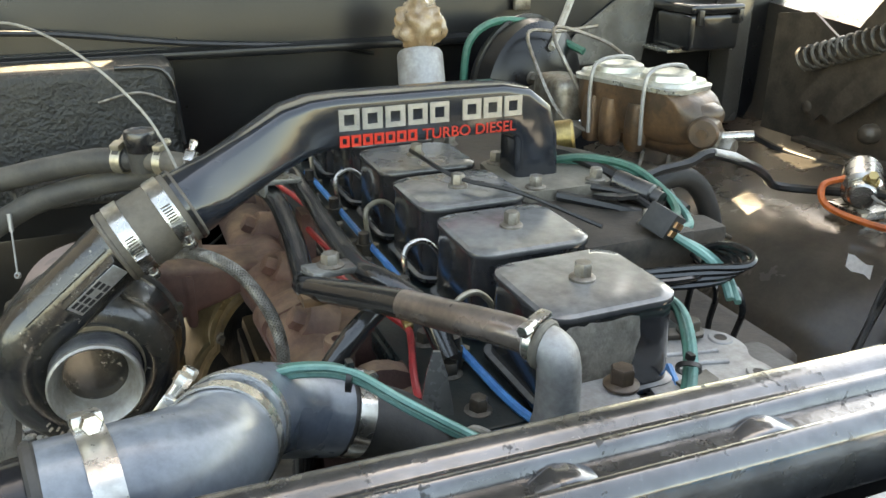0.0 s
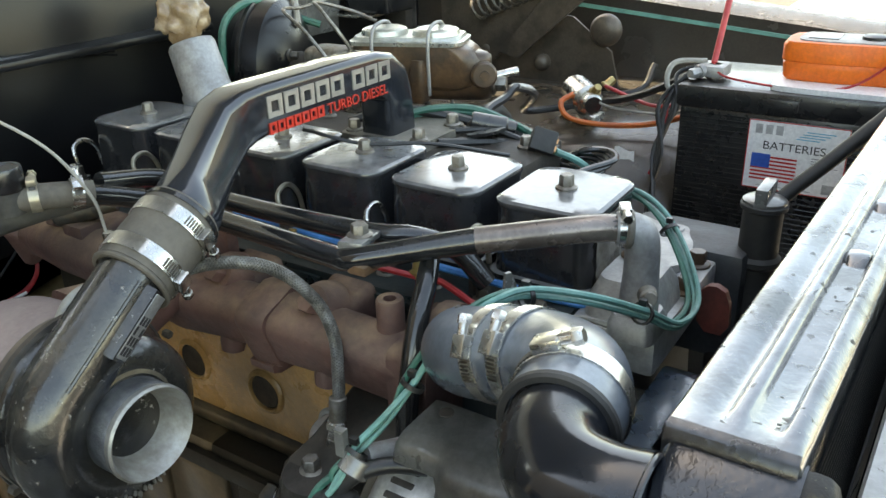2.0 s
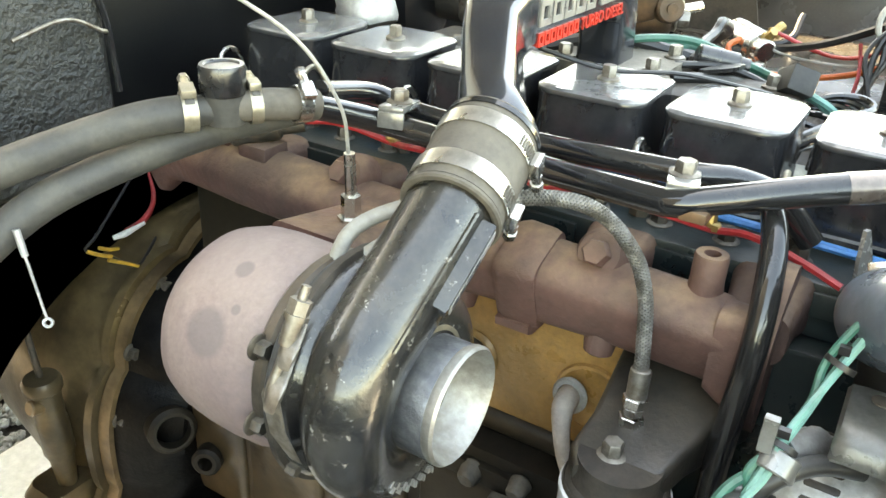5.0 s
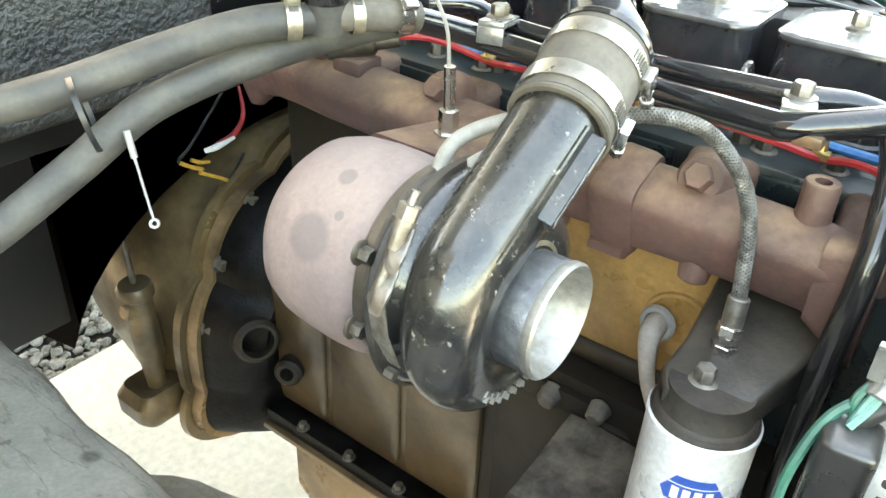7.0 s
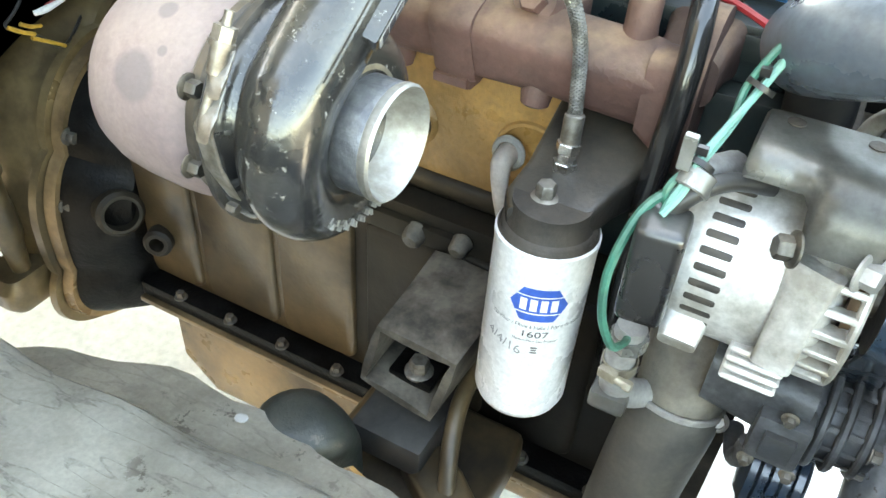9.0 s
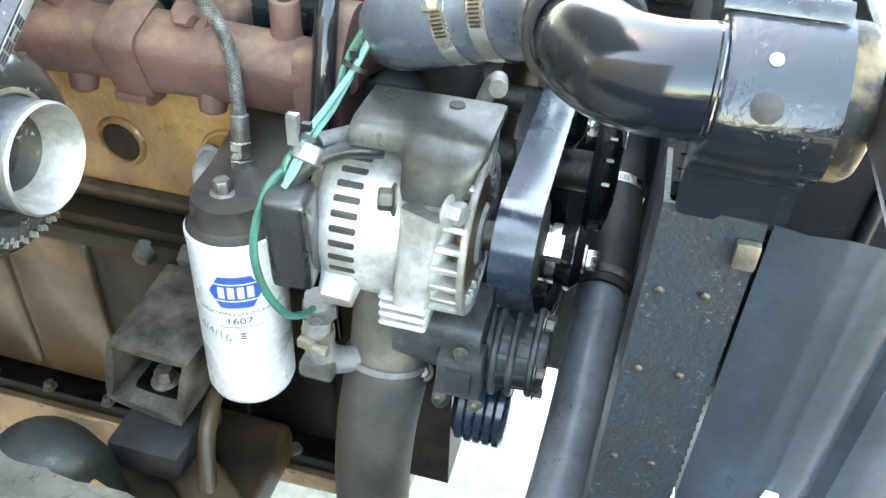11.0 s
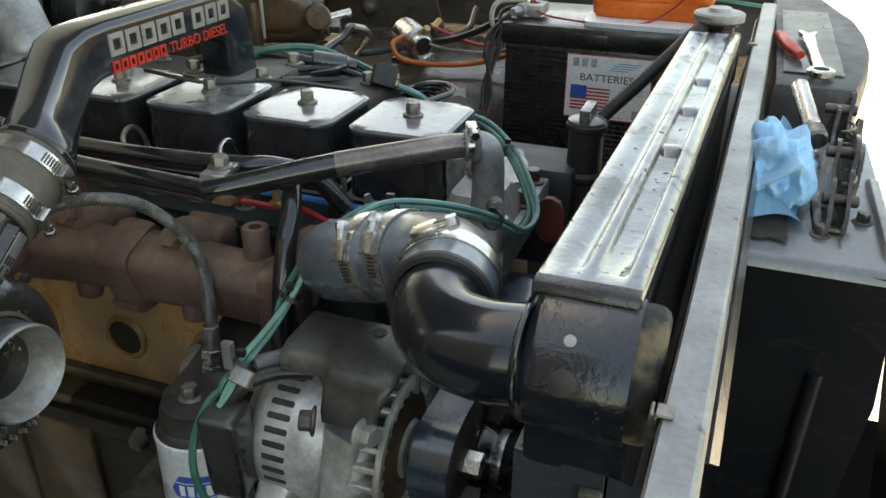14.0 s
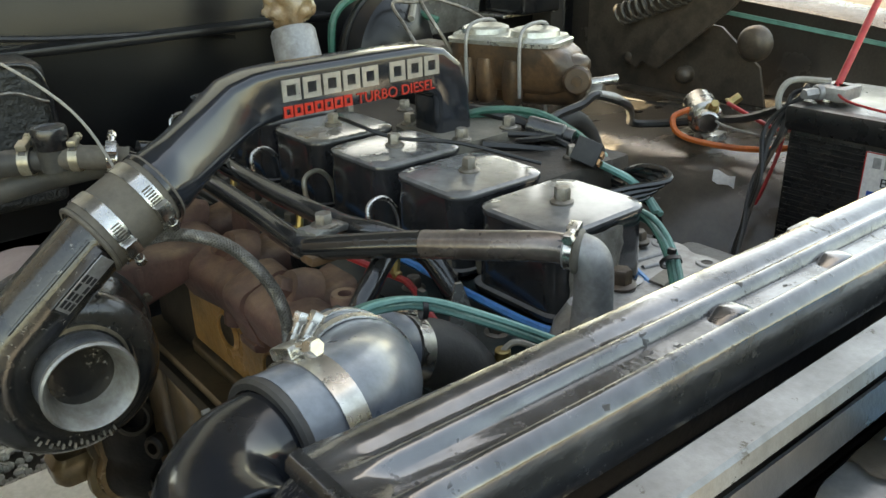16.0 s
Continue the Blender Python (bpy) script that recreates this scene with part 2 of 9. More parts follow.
    apron=mat("dusty_grey_fender_liner", (0.5, 0.5, 0.45), 0.48, 0.1, (0.37, 0.36, 0.315), 9, (0.36, 0.62), bump=0.3, dust=0.25, dust_col=(0.52, 0.5, 0.44), chips=0.1, chip_col=(0.09, 0.08, 0.065), chip_size=20.0, blot=0.4, blot_col=(0.18, 0.165, 0.13), blot_size=8.0, scratch=0.45),
    flap=mat("dusty_brown_rubber_flap", (0.38, 0.36, 0.31), 0.5, 0, (0.27, 0.25, 0.21), 16, bump=0.4, dust=0.3, dust_col=(0.42, 0.39, 0.33), chips=0.1, chip_col=(0.05, 0.045, 0.038), chip_size=24.0, scratch=0.35),
    undercoat=mat("textured_dark_undercoating", (0.016, 0.017, 0.016), 0.42, 0, (0.03, 0.03, 0.027), 24, bump=1.0, fine=170, depth=0.007, coat=0.15, dust=0.2, dust_col=(0.17, 0.165, 0.135)),
    white=mat("white_enamel", (0.8, 0.8, 0.79), 0.3, 0, (0.76, 0.755, 0.74), 20, bump=0.03, dust=0.08),
    # battery: dust on upward faces stands in for the lid's bright reflection
    battery=mat("black_battery_plastic", (0.010, 0.010, 0.011), 0.27, 0, (0.014, 0.014, 0.015), 30, bump=0.06, dust=0.3, dust_col=(0.2, 0.19, 0.17), coat=0.3, ior=1.6),
    sticker=mat("white_label_paper", (0.8, 0.8, 0.79), 0.4, 0, (0.76, 0.76, 0.75), 40, bump=0.0),
    ink_red=mat("red_ink", (0.55, 0.03, 0.03), 0.4, bump=0.0, other=(0.5, 0.03, 0.03)),
    ink_blue=mat("blue_ink", (0.02, 0.1, 0.42), 0.4, bump=0.0, other=(0.02, 0.09, 0.38)),
    ink_cyan=mat("pale_blue_ink", (0.1, 0.45, 0.6), 0.4, bump=0.0, other=(0.1, 0.42, 0.55)),
    ink_black=mat("black_ink", (0.025, 0.025, 0.028), 0.4, bump=0.0),
    pencil=mat("grey_marker_ink", (0.4, 0.4, 0.4), 0.5, bump=0.0),
    badge_silver=mat("bare_aluminium_lettering", (0.42, 0.42, 0.41), 0.35, 0.7, (0.45, 0.45, 0.43), 90, bump=0.1),
    badge_red=mat("red_painted_lettering", (0.62, 0.035, 0.02), 0.4, 0, (0.5, 0.03, 0.02), 90, bump=0.05),
    teal_wire=mat("teal_green_wire_sleeve", (0.13, 0.36, 0.31), 0.42, 0, (0.09, 0.26, 0.22), 40, bump=0.05, dust=0.35, dust_col=(0.4, 0.42, 0.36)),
    green_wire=mat("dark_green_wire_sleeve", (0.03, 0.17, 0.12), 0.42, 0, (0.02, 0.11, 0.08), 40, bump=0.05, dust=0.2),
    red_wire=mat("red_wire_sleeve", (0.5, 0.03, 0.035), 0.35, 0, (0.38, 0.02, 0.025), 40, bump=0.05, dust=0.15),
    blue_wire=mat("blue_wire_sleeve", (0.03, 0.27, 0.62), 0.35, 0, (0.02, 0.2, 0.5), 40, bump=0.05, dust=0.2, dust_col=(0.3, 0.4, 0.5)),
    yellow_sleeve=mat("amber_yellow_sleeve", (0.62, 0.36, 0.06), 0.4, 0, (0.5, 0.28, 0.05), 40, bump=0.05, dust=0.1),
    orange_wire=mat("orange_wire_sleeve", (0.75, 0.16, 0.03), 0.4, 0, (0.6, 0.12, 0.03), 40, bump=0.05, dust=0.1),
    beige_wire=mat("pale_beige_wire_sleeve", (0.36, 0.34, 0.3), 0.5, 0, (0.27, 0.25, 0.21), 40, bump=0.05, dust=0.25, dust_col=(0.3, 0.27, 0.22)),
    black_wire=mat("black_wire_sleeve", (0.012, 0.012, 0.013), 0.35, 0, (0.02, 0.02, 0.02), 40, bump=0.08, dust=0.1),
    braid=mat("woven_steel_braid", (0.2, 0.19, 0.17), 0.4, 0.6, (0.12, 0.11, 0.095), 120, (0.4, 0.6), 700, bump=0.1, dust=0.3, dust_col=(0.26, 0.23, 0.18)),
    belt=mat("slate_grey_belt_backing", (0.022, 0.04, 0.062), 0.26, 0, (0.018, 0.032, 0.05), 30, bump=0.03, dust=0.04, dust_col=(0.14, 0.14, 0.14), coat=0.8, ior=1.6),
    core=mat("dark_fin_core", (0.006, 0.006, 0.007), 0.7, 0.0, (0.01, 0.01, 0.01), 60, bump=0.3, ior=1.25),
    brass=mat("tarnished_brass", (0.5, 0.36, 0.14), 0.35, 0.9, (0.35, 0.25, 0.1), 60, bump=0.15, dust=0.2),
    copper=mat("copper_wire", (0.62, 0.33, 0.16), 0.35, 0.9, (0.4, 0.2, 0.1), 60, bump=0.1),
    tan_edge=mat("worn_tan_primer", (0.014, 0.014, 0.013), 0.5, 0.0, (0.15, 0.115, 0.065), 26, (0.5, 0.62), bump=0.4, dust=0.08, chips=0.15, chip_col=(0.2, 0.17, 0.12), coat=0.05, ior=1.3),
    bell=mat("oily_tan_gold_bell_paint", (0.165, 0.116, 0.058), 0.32, 0.35, (0.105, 0.076, 0.041), 6, (0.4, 0.62), 80, bump=0.4, dust=0.25, dust_col=(0.27, 0.21, 0.13), blot=0.7, blot_col=(0.03, 0.022, 0.014), blot_size=6.0, coat=0.2),
    dust_tan=mat("caked_brown_dust", (0.2, 0.155, 0.1), 0.75, 0.0, (0.12, 0.095, 0.065), 60, bump=0.5, dust=0.4, dust_col=(0.3, 0.24, 0.16)),
    pipe_steel=mat("heat_browned_bare_steel", (0.27, 0.22, 0.19), 0.25, 0.6, (0.14, 0.11, 0.092), 24, bump=0.12, dust=0.22, dust_col=(0.38, 0.33, 0.28), coat=0.4),
    orange=mat("orange_meter_plastic", (0.85, 0.16, 0.015), 0.4, 0, (0.75, 0.13, 0.012), 30, bump=0.05, dust=0.1),
    red_paint=mat("red_brown_gasket_paint", (0.17, 0.035, 0.026), 0.5, 0, (0.1, 0.025, 0.02), 40, bump=0.2, dust=0.25, dust_col=(0.2, 0.15, 0.11)),
    rag=mat("pale_blue_shop_towel", (0.3, 0.6, 0.82), 0.8, 0, (0.26, 0.55, 0.79), 30, bump=0.2, fine=420),
    concrete=mat("pale_sunlit_concrete", (0.44, 0.43, 0.405), 0.85, 0, (0.37, 0.36, 0.34), 1.3, bump=0.3, fine=60, blot=0.3, blot_col=(0.24, 0.23, 0.21), blot_size=2.5),
    # lighter copy of the concrete, making up for missing light under the truck
    boosted_slab=mat("light_boosted_concrete", (0.75, 0.745, 0.735), 0.85, 0, (0.64, 0.635, 0.62), 2.2, bump=0.3, fine=60, blot=0.2, blot_col=(0.46, 0.45, 0.43), blot_size=4.0),
    gravel=mat("grey_gravel", (0.07, 0.067, 0.062), 0.85, 0, (0.035, 0.034, 0.032), 45, (0.35, 0.65), 90, bump=1.0),
    stone=mat("pale_grey_stone", (0.45, 0.44, 0.42), 0.8, 0, (0.22, 0.215, 0.2), 14, (0.3, 0.7), bump=0.3),
    lip=mat("smooth_blue_grey_lip_paint", (0.03, 0.036, 0.045), 0.3, 0.2, (0.045, 0.05, 0.058), 20, bump=0.2, dust=0.15, dust_col=(0.2, 0.18, 0.15), coat=0.6),
    pump_grey=mat("dirty_blue_grey_casting", (0.11, 0.118, 0.128), 0.42, 0.2, (0.06, 0.062, 0.066), 26, bump=0.4, dust=0.3, dust_col=(0.2, 0.185, 0.16), blot=0.5, blot_size=30.0),
    dark_grey=mat("dirty_dark_grey_casting", (0.055, 0.06, 0.066), 0.45, 0.2, (0.035, 0.035, 0.036), 26, bump=0.35, dust=0.3, dust_col=(0.17, 0.15, 0.12)),
    latch=mat("greasy_dark_worn_steel", (0.05, 0.044, 0.038), 0.25, 0.5, (0.02, 0.018, 0.016), 30, bump=0.3, dust=0.15, dust_col=(0.16, 0.13, 0.1), chips=0.15, chip_col=(0.5, 0.48, 0.44), coat=0.4),
    hinge=mat("oily_brown_hinge_steel", (0.11, 0.085, 0.065), 0.35, 0.3, (0.06, 0.048, 0.038), 22, bump=0.3, dust=0.35, dust_col=(0.24, 0.2, 0.15)),
    sealant=mat("dry_beige_grey_sealant", (0.42, 0.38, 0.325), 0.8, 0, (0.25, 0.225, 0.19), 60, bump=0.8, fine=160),
    # near-black colour that puts the shade of a recess into flat faces
    recess_dark=mat("shaded_recess_black", (0.03, 0.02, 0.012), 0.55, 0.0, (0.014, 0.01, 0.007), 40, bump=0.3, ior=1.3),
    tan_cast=mat("dusty_tan_cast_metal", (0.2, 0.18, 0.145), 0.6, 0.1, (0.12, 0.105, 0.085), 22, bump=0.4, dust=0.5, dust_col=(0.34, 0.3, 0.24)),
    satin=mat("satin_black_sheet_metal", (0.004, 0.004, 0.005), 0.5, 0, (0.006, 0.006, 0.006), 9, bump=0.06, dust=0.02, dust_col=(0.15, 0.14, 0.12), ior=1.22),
    channel=mat("scuffed_black_channel_paint", (0.034, 0.041, 0.05), 0.34, 0, (0.035, 0.038, 0.042), 20, bump=0.9, dust=0.15, dust_col=(0.16, 0.15, 0.13), chips=0.1, chip_col=(0.2, 0.2, 0.2), chip_size=300.0, ior=1.45),
    blue_panel=mat("dusty_blue_grey_paint", (0.075, 0.105, 0.135), 0.3, 0, (0.055, 0.077, 0.1), 9, bump=0.05, dust=0.25, dust_col=(0.26, 0.26, 0.25), coat=0.5, blot=0.4, blot_col=(0.03, 0.035, 0.04), blot_size=9.0, scratch=0.3),
    plate=mat("dull_polished_grey_plate", (0.2, 0.205, 0.21), 0.27, 0.5, (0.15, 0.152, 0.155), 12, (0.4, 0.6), bump=0.06, dust=0.2, dust_col=(0.3, 0.28, 0.23), coat=0.4),
    worn_cap=mat("chipped_green_black_paint", (0.012, 0.018, 0.017), 0.42, 0, (0.02, 0.026, 0.024), 26, bump=0.5, chips=0.16, chip_col=(0.24, 0.2, 0.14), chip_size=45.0, dust=0.15, dust_col=(0.2, 0.17, 0.13)),
    pitted=mat("dark_pitted_aluminium", (0.2, 0.205, 0.215), 0.4, 0.6, (0.1, 0.105, 0.115), 55, (0.35, 0.6), 200, bump=0.7, dust=0.25, dust_col=(0.3, 0.27, 0.21), blot=0.6, blot_col=(0.06, 0.065, 0.075), blot_size=40.0),
    dusty_black=mat("dust_covered_black_casting", (0.025, 0.023, 0.021), 0.35, 0, (0.04, 0.036, 0.03), 18, bump=0.35, dust=0.26, dust_col=(0.21, 0.165, 0.115), coat=0.3),
    side_black=mat("dusty_blue_black_panel_paint", (0.008, 0.0095, 0.012), 0.42, 0, (0.011, 0.012, 0.014), 7, bump=0.06, dust=0.05, dust_col=(0.15, 0.14, 0.12), ior=1.25, scratch=0.2),
    boot=mat("dusty_pale_brown_boot_rubber", (0.5, 0.42, 0.35), 0.6, 0, (0.4, 0.33, 0.27), 40, bump=0.2, dust=0.3, dust_col=(0.5, 0.44, 0.37)),
    blocker_wall=mat("dark_sky_blocker", (0.045, 0.042, 0.038), 0.8, 0, (0.03, 0.028, 0.026), 3, bump=0.3),
    wall=mat("tan_stucco_wall", (0.6, 0.48, 0.32), 0.9, 0, (0.52, 0.42, 0.28), 3, bump=0.3),
    amber=mat("crumpled_amber_plastic", (0.34, 0.22, 0.12), 0.1, 0.0, (0.5, 0.38, 0.26), 30, bump=0.4, trans=0.3, coat=0.6),
    # unseen hood colours, chosen for what glossy parts reflect
    hood=mat("dark_hood_underside", (0.022, 0.022, 0.024), 0.6, 0, (0.035, 0.034, 0.033), 4, bump=0.2, dust=0.1),
    hood_frame=mat("pale_hood_reflector", (0.6, 0.55, 0.47), 0.45, 0, (0.54, 0.5, 0.43), 4, bump=0.05, dust=0.1),
)


def add_spots(m, spots, colour):
    """Round stains of their own on a surface: (x, y, z, radius) in the object's space."""
    n, l = m.node_tree.nodes, m.node_tree.links
    b = n["Principled BSDF"]
    tc = n.new("ShaderNodeTexCoord")
    for x_, y_, z_, r_ in spots:
        dist = n.new("ShaderNodeVectorMath")
        dist.operation = "DISTANCE"
        dist.inputs[1].default_value = (x_, y_, z_)
        l.new(tc.outputs["Object"], dist.inputs[0])
        f = n.new("ShaderNodeMapRange")
        f.inputs[1].default_value, f.inputs[2].default_value, f.inputs[3].default_value, f.inputs[4].default_value = r_ * 0.8, r_ * 1.1, 0.6, 0.0
        l.new(dist.outputs["Value"], f.inputs[0])
        k = n.new("ShaderNodeMix")
        k.data_type = "RGBA"
        l.new(f.outputs[0], k.inputs["Factor"])
        l.new(b.inputs["Base Color"].links[0].from_socket, k.inputs[6])
        k.inputs[7].default_value = (*colour, 1)
        l.new(k.outputs[2], b.inputs["Base Color"])


add_spots(M["apron"], [(0.112, 0.266, 0.02, 0.011), (0.1, 0.27, 0.02, 0.008), (0.095, 0.218, 0.0, 0.012), (0.119, 0.179, 0.0, 0.01), (0.107, 0.244, 0.01, 0.006), (0.04, 0.106, 0.02, 0.005), (0.111, 0.055, 0.0, 0.008), (0.096, 0.146, 0.01, 0.009)], (0.09, 0.08, 0.06))
add_spots(M["pink"], [(-0.063, 0.076, 0.03, 0.017), (-0.029, 0.072, 0.06, 0.007), (-0.05, 0.06, 0.045, 0.004)], (0.15, 0.12, 0.12))


# ---- building blocks ----
def solid(a, b):
    return Vector(a), Vector(b)


def box(bm, lo, hi, bevel=0.0, seg=2, m=None):
    lo, hi = solid(lo, hi)
    made = bmesh.ops.create_cube(bm, size=1.0)["verts"]
    bmesh.ops.scale(bm, verts=made, vec=hi - lo)
    bmesh.ops.translate(bm, verts=made, vec=(lo + hi) / 2)
    if bevel:
        edges = list({e for v in made for e in v.link_edges})
        made = bmesh.ops.bevel(bm, geom=edges, offset=bevel, segments=seg, profile=0.6, affect="EDGES")["verts"]
        made = list({w for v in made for f in v.link_faces for w in f.verts})
    if m is not None:
        bmesh.ops.transform(bm, matrix=m, verts=made)
    return bm


def loft(bm, rings, caps=True, closed=False):
    rows = [[bm.verts.new(p) for p in ring] for ring in rings]
    k = len(rows[0])
    pairs = list(zip(rows, rows[1:])) + ([(rows[-1], rows[0])] if closed else [])
    for a, b in pairs:
        for i in range(k):
            bm.faces.new((a[i], a[(i + 1) % k], b[(i + 1) % k], b[i]))
    if caps and not closed:
        bm.faces.new(rows[0][::-1])
        bm.faces.new(rows[-1])
    return rows


def axes(d):
    d = Vector(d).normalized()
    u = d.cross(Vector((0, 0, 1)))
    if u.length < 0.05:
        u = d.cross(Vector((0, 1, 0)))
    u.normalize()
    return u, d.cross(u).normalized(), d


def circle(c, u, v, r, n):
    return [Vector(c) + u * (r * math.cos(2 * math.pi * i / n)) + v * (r * math.sin(2 * math.pi * i / n)) for i in range(n)]


def lathe(bm, profile, at, d, n=32, caps=True):
    """profile: (radius, height along d) pairs."""
    u, v, d = axes(d)
    at = Vector(at)
    loft(bm, [circle(at + d * h, u, v, max(r, 0.0002), n) for r, h in profile], caps)
    return bm


def cyl(bm, a, b, r, r2=None, n=18, bevel=0.0):
    a, b = solid(a, b)
    h = (b - a).length
    r2 = r if r2 is None else r2
    if bevel:
        prof = [(r - bevel, 0), (r, bevel), (r2, h - bevel), (r2 - bevel, h)]
    else:
        prof = [(r, 0), (r2, h)]
    return lathe(bm, prof, a, b - a, n)


def ring(bm, at, d, r_in, r_out, w, n=32, bevel=0.0):
    """A band round d, its width w centred on at."""
    u, v, d = axes(d)
    at = Vector(at)
    e = bevel
    prof = [(r_in, -w / 2), (r_out - e, -w / 2), (r_out, -w / 2 + e), (r_out, w / 2 - e), (r_out - e, w / 2), (r_in, w / 2)]
    loft(bm, [circle(at + d * h, u, v, r, n) for r, h in prof], closed=True)
    return bm


def smooth_line(pts, sub=6):
    """A Catmull-Rom line through the points."""
    p = [Vector(q) for q in pts]
    if len(p) < 3:
        return p
    p = [p[0] * 2 - p[1]] + p + [p[-1] * 2 - p[-2]]
    out = []
    for i in range(1, len(p) - 2):
        a, b, c, d = p[i - 1:i + 3]
        for k in range(sub):
            t = k / sub
            out.append(0.5 * ((2 * b) + (c - a) * t + (2 * a - 5 * b + 4 * c - d) * t * t + (3 * b - a - 3 * c + d) * t ** 3))
    out.append(p[-2])
    return out


def tube(bm, pts, r, n=10, sub=6, caps=True, squash=1.0):
    """A round tube along a smooth line; r: a number, or one for each point."""
    line = smooth_line(pts, sub)
    k = len(pts) - 1
    u = v = None
    rings = []
    for i, p in enumerate(line):
        d = (line[min(i + 1, len(line) - 1)] - line[max(i - 1, 0)]).normalized()
        if u is None:
            u, v, _ = axes(d)
        else:
            u = (u - d * u.dot(d)).normalized()
            v = d.cross(u)
        if isinstance(r, (int, float)):
            q = r
        else:
            s = i / (len(line) - 1) * k
            j = min(int(s), k - 1)
            q = r[j] + (r[j + 1] - r[j]) * (s - j)
        rings.append([p + u * (q * math.cos(2 * math.pi * a / n)) + v * (q * squash * math.sin(2 * math.pi * a / n)) for a in range(n)])
    loft(bm, rings, caps)
    return bm


def rrect(hx, hy, rad, k=5):
    out = []
    for cx, cy, a0 in ((hx - rad, hy - rad, 0), (-hx + rad, hy - rad, 90), (-hx + rad, -hy + rad, 180), (hx - rad, -hy + rad, 270)):
        for i in range(k + 1):
            a = radians(a0 + 90 * i / k)
            out.append((cx + rad * math.cos(a), cy + rad * math.sin(a)))
    return out


def plan_loft(bm, at, levels, k=5):
    """Rounded rectangles stacked upwards: (z, half x, half y, corner radius)."""
    at = Vector(at)
    loft(bm, [[at + Vector((x, y, z)) for x, y in rrect(hx, hy, rad, k)] for z, hx, hy, rad in levels])
    return bm


def sweep(bm, stations, k=4):
    """Rounded rectangles along a way: (centre, side direction, up direction, half side, half up, corner radius)."""
    rings = []
    for c, s, w, hs, hu, rad in stations:
        c, s, w = Vector(c), Vector(s).normalized(), Vector(w).normalized()
        rings.append([c + s * x + w * y for x, y in rrect(hs, hu, rad, k)])
    loft(bm, rings)
    return bm


def hexbolt(bm, at, d, r=0.008, h=0.007, flange=True):
    u, v, d = axes(d)
    at = Vector(at)
    base = at
    if flange:
        lathe(bm, [(r * 1.45, 0), (r * 1.45, h * 0.16), (r * 1.15, h * 0.3)], at, d, 18)
        base = at + d * (h * 0.25)
    loft(bm, [circle(base, u, v, r, 6), circle(base + d * (h * 0.85), u, v, r, 6), circle(base + d * h, u, v, r * 0.86, 6)])
    return bm


def sheet(bm, quad_rows, thick):
    """A curved panel from a grid of points, given thickness downwards along its normals."""
    rows = [[bm.verts.new(Vector(p)) for p in row] for row in quad_rows]
    faces = []
    for a, b in zip(rows, rows[1:]):
        for i in range(len(a) - 1):
            faces.append(bm.faces.new((a[i], a[i + 1], b[i + 1], b[i])))
    bmesh.ops.solidify(bm, geom=faces, thickness=thick)
    return bm


def plate(bm, outline, n, thick):
    """A flat plate: corner points in order, pushed along n by its thickness."""
    n = Vector(n).normalized() * thick
    pts = [Vector(p) for p in outline]
    loft(bm, [pts, [p + n for p in pts]])
    return bm


def soften(pts, times=2):
    """Corners of a closed outline cut round."""
    pts = [Vector(p) for p in pts]
    for _ in range(times):
        pts = [q for a, c in zip(pts, pts[1:] + pts[:1]) for q in (a * 0.75 + c * 0.25, a * 0.25 + c * 0.75)]
    return pts


def thing(name, at, label, category, group="", kind=""):
    ob = new(name)
    ob.empty_display_size = 0.05
    ob.location = at
    return tagged(ob, label, category, group, kind)


def base_of(ob):
    p = Vector((0, 0, 0))
    while ob is not None:
        p += ob.location
        ob = ob.parent
    return p


def mesh_of(name, bm, material, angle=38):
    bmesh.ops.recalc_face_normals(bm, faces=bm.faces)
    me = bpy.data.meshes.new(name)
    bm.to_mesh(me)
    bm.free()
    me.materials.append(M[material])
    me.shade_smooth()
    me.set_sharp_from_angle(angle=radians(angle))
    return me


def part(name, bm, material, parent, label="", angle=38):
    bmesh.ops.translate(bm, verts=bm.verts, vec=-base_of(parent))
    ob = new(name, mesh_of(name, bm, material, angle))
    ob.parent = parent
    return tagged(ob, label)


def lone(name, bm, material, at, label, category, group="", kind="", angle=38):
    """A thing that is one mesh."""
    bmesh.ops.translate(bm, verts=bm.verts, vec=-Vector(at))
    ob = new(name, mesh_of(name, bm, material, angle))
    ob.location = at
    return tagged(ob, label, category, group, kind)


def B():
    return bmesh.new()


def letters(text, size, m, material, parent, extrude=0.0004, stretch=1.0):
    """Writing in the built-in font, as a flat mesh part at the world pose m, starting at its left end."""
    cu = bpy.data.curves.new("lettering", "FONT")
    cu.body, cu.size, cu.extrude = text, size, extrude
    tmp = bpy.data.objects.new("lettering", cu)
    me = bpy.data.meshes.new_from_object(tmp)
    bpy.data.objects.remove(tmp)
    me.transform(Matrix.Translation(-base_of(parent)) @ m @ Matrix.Diagonal((stretch, 1, 1, 1)))
    me.materials.append(M[material])
    ob = new("lettering", me)
    ob.parent = parent
    return ob


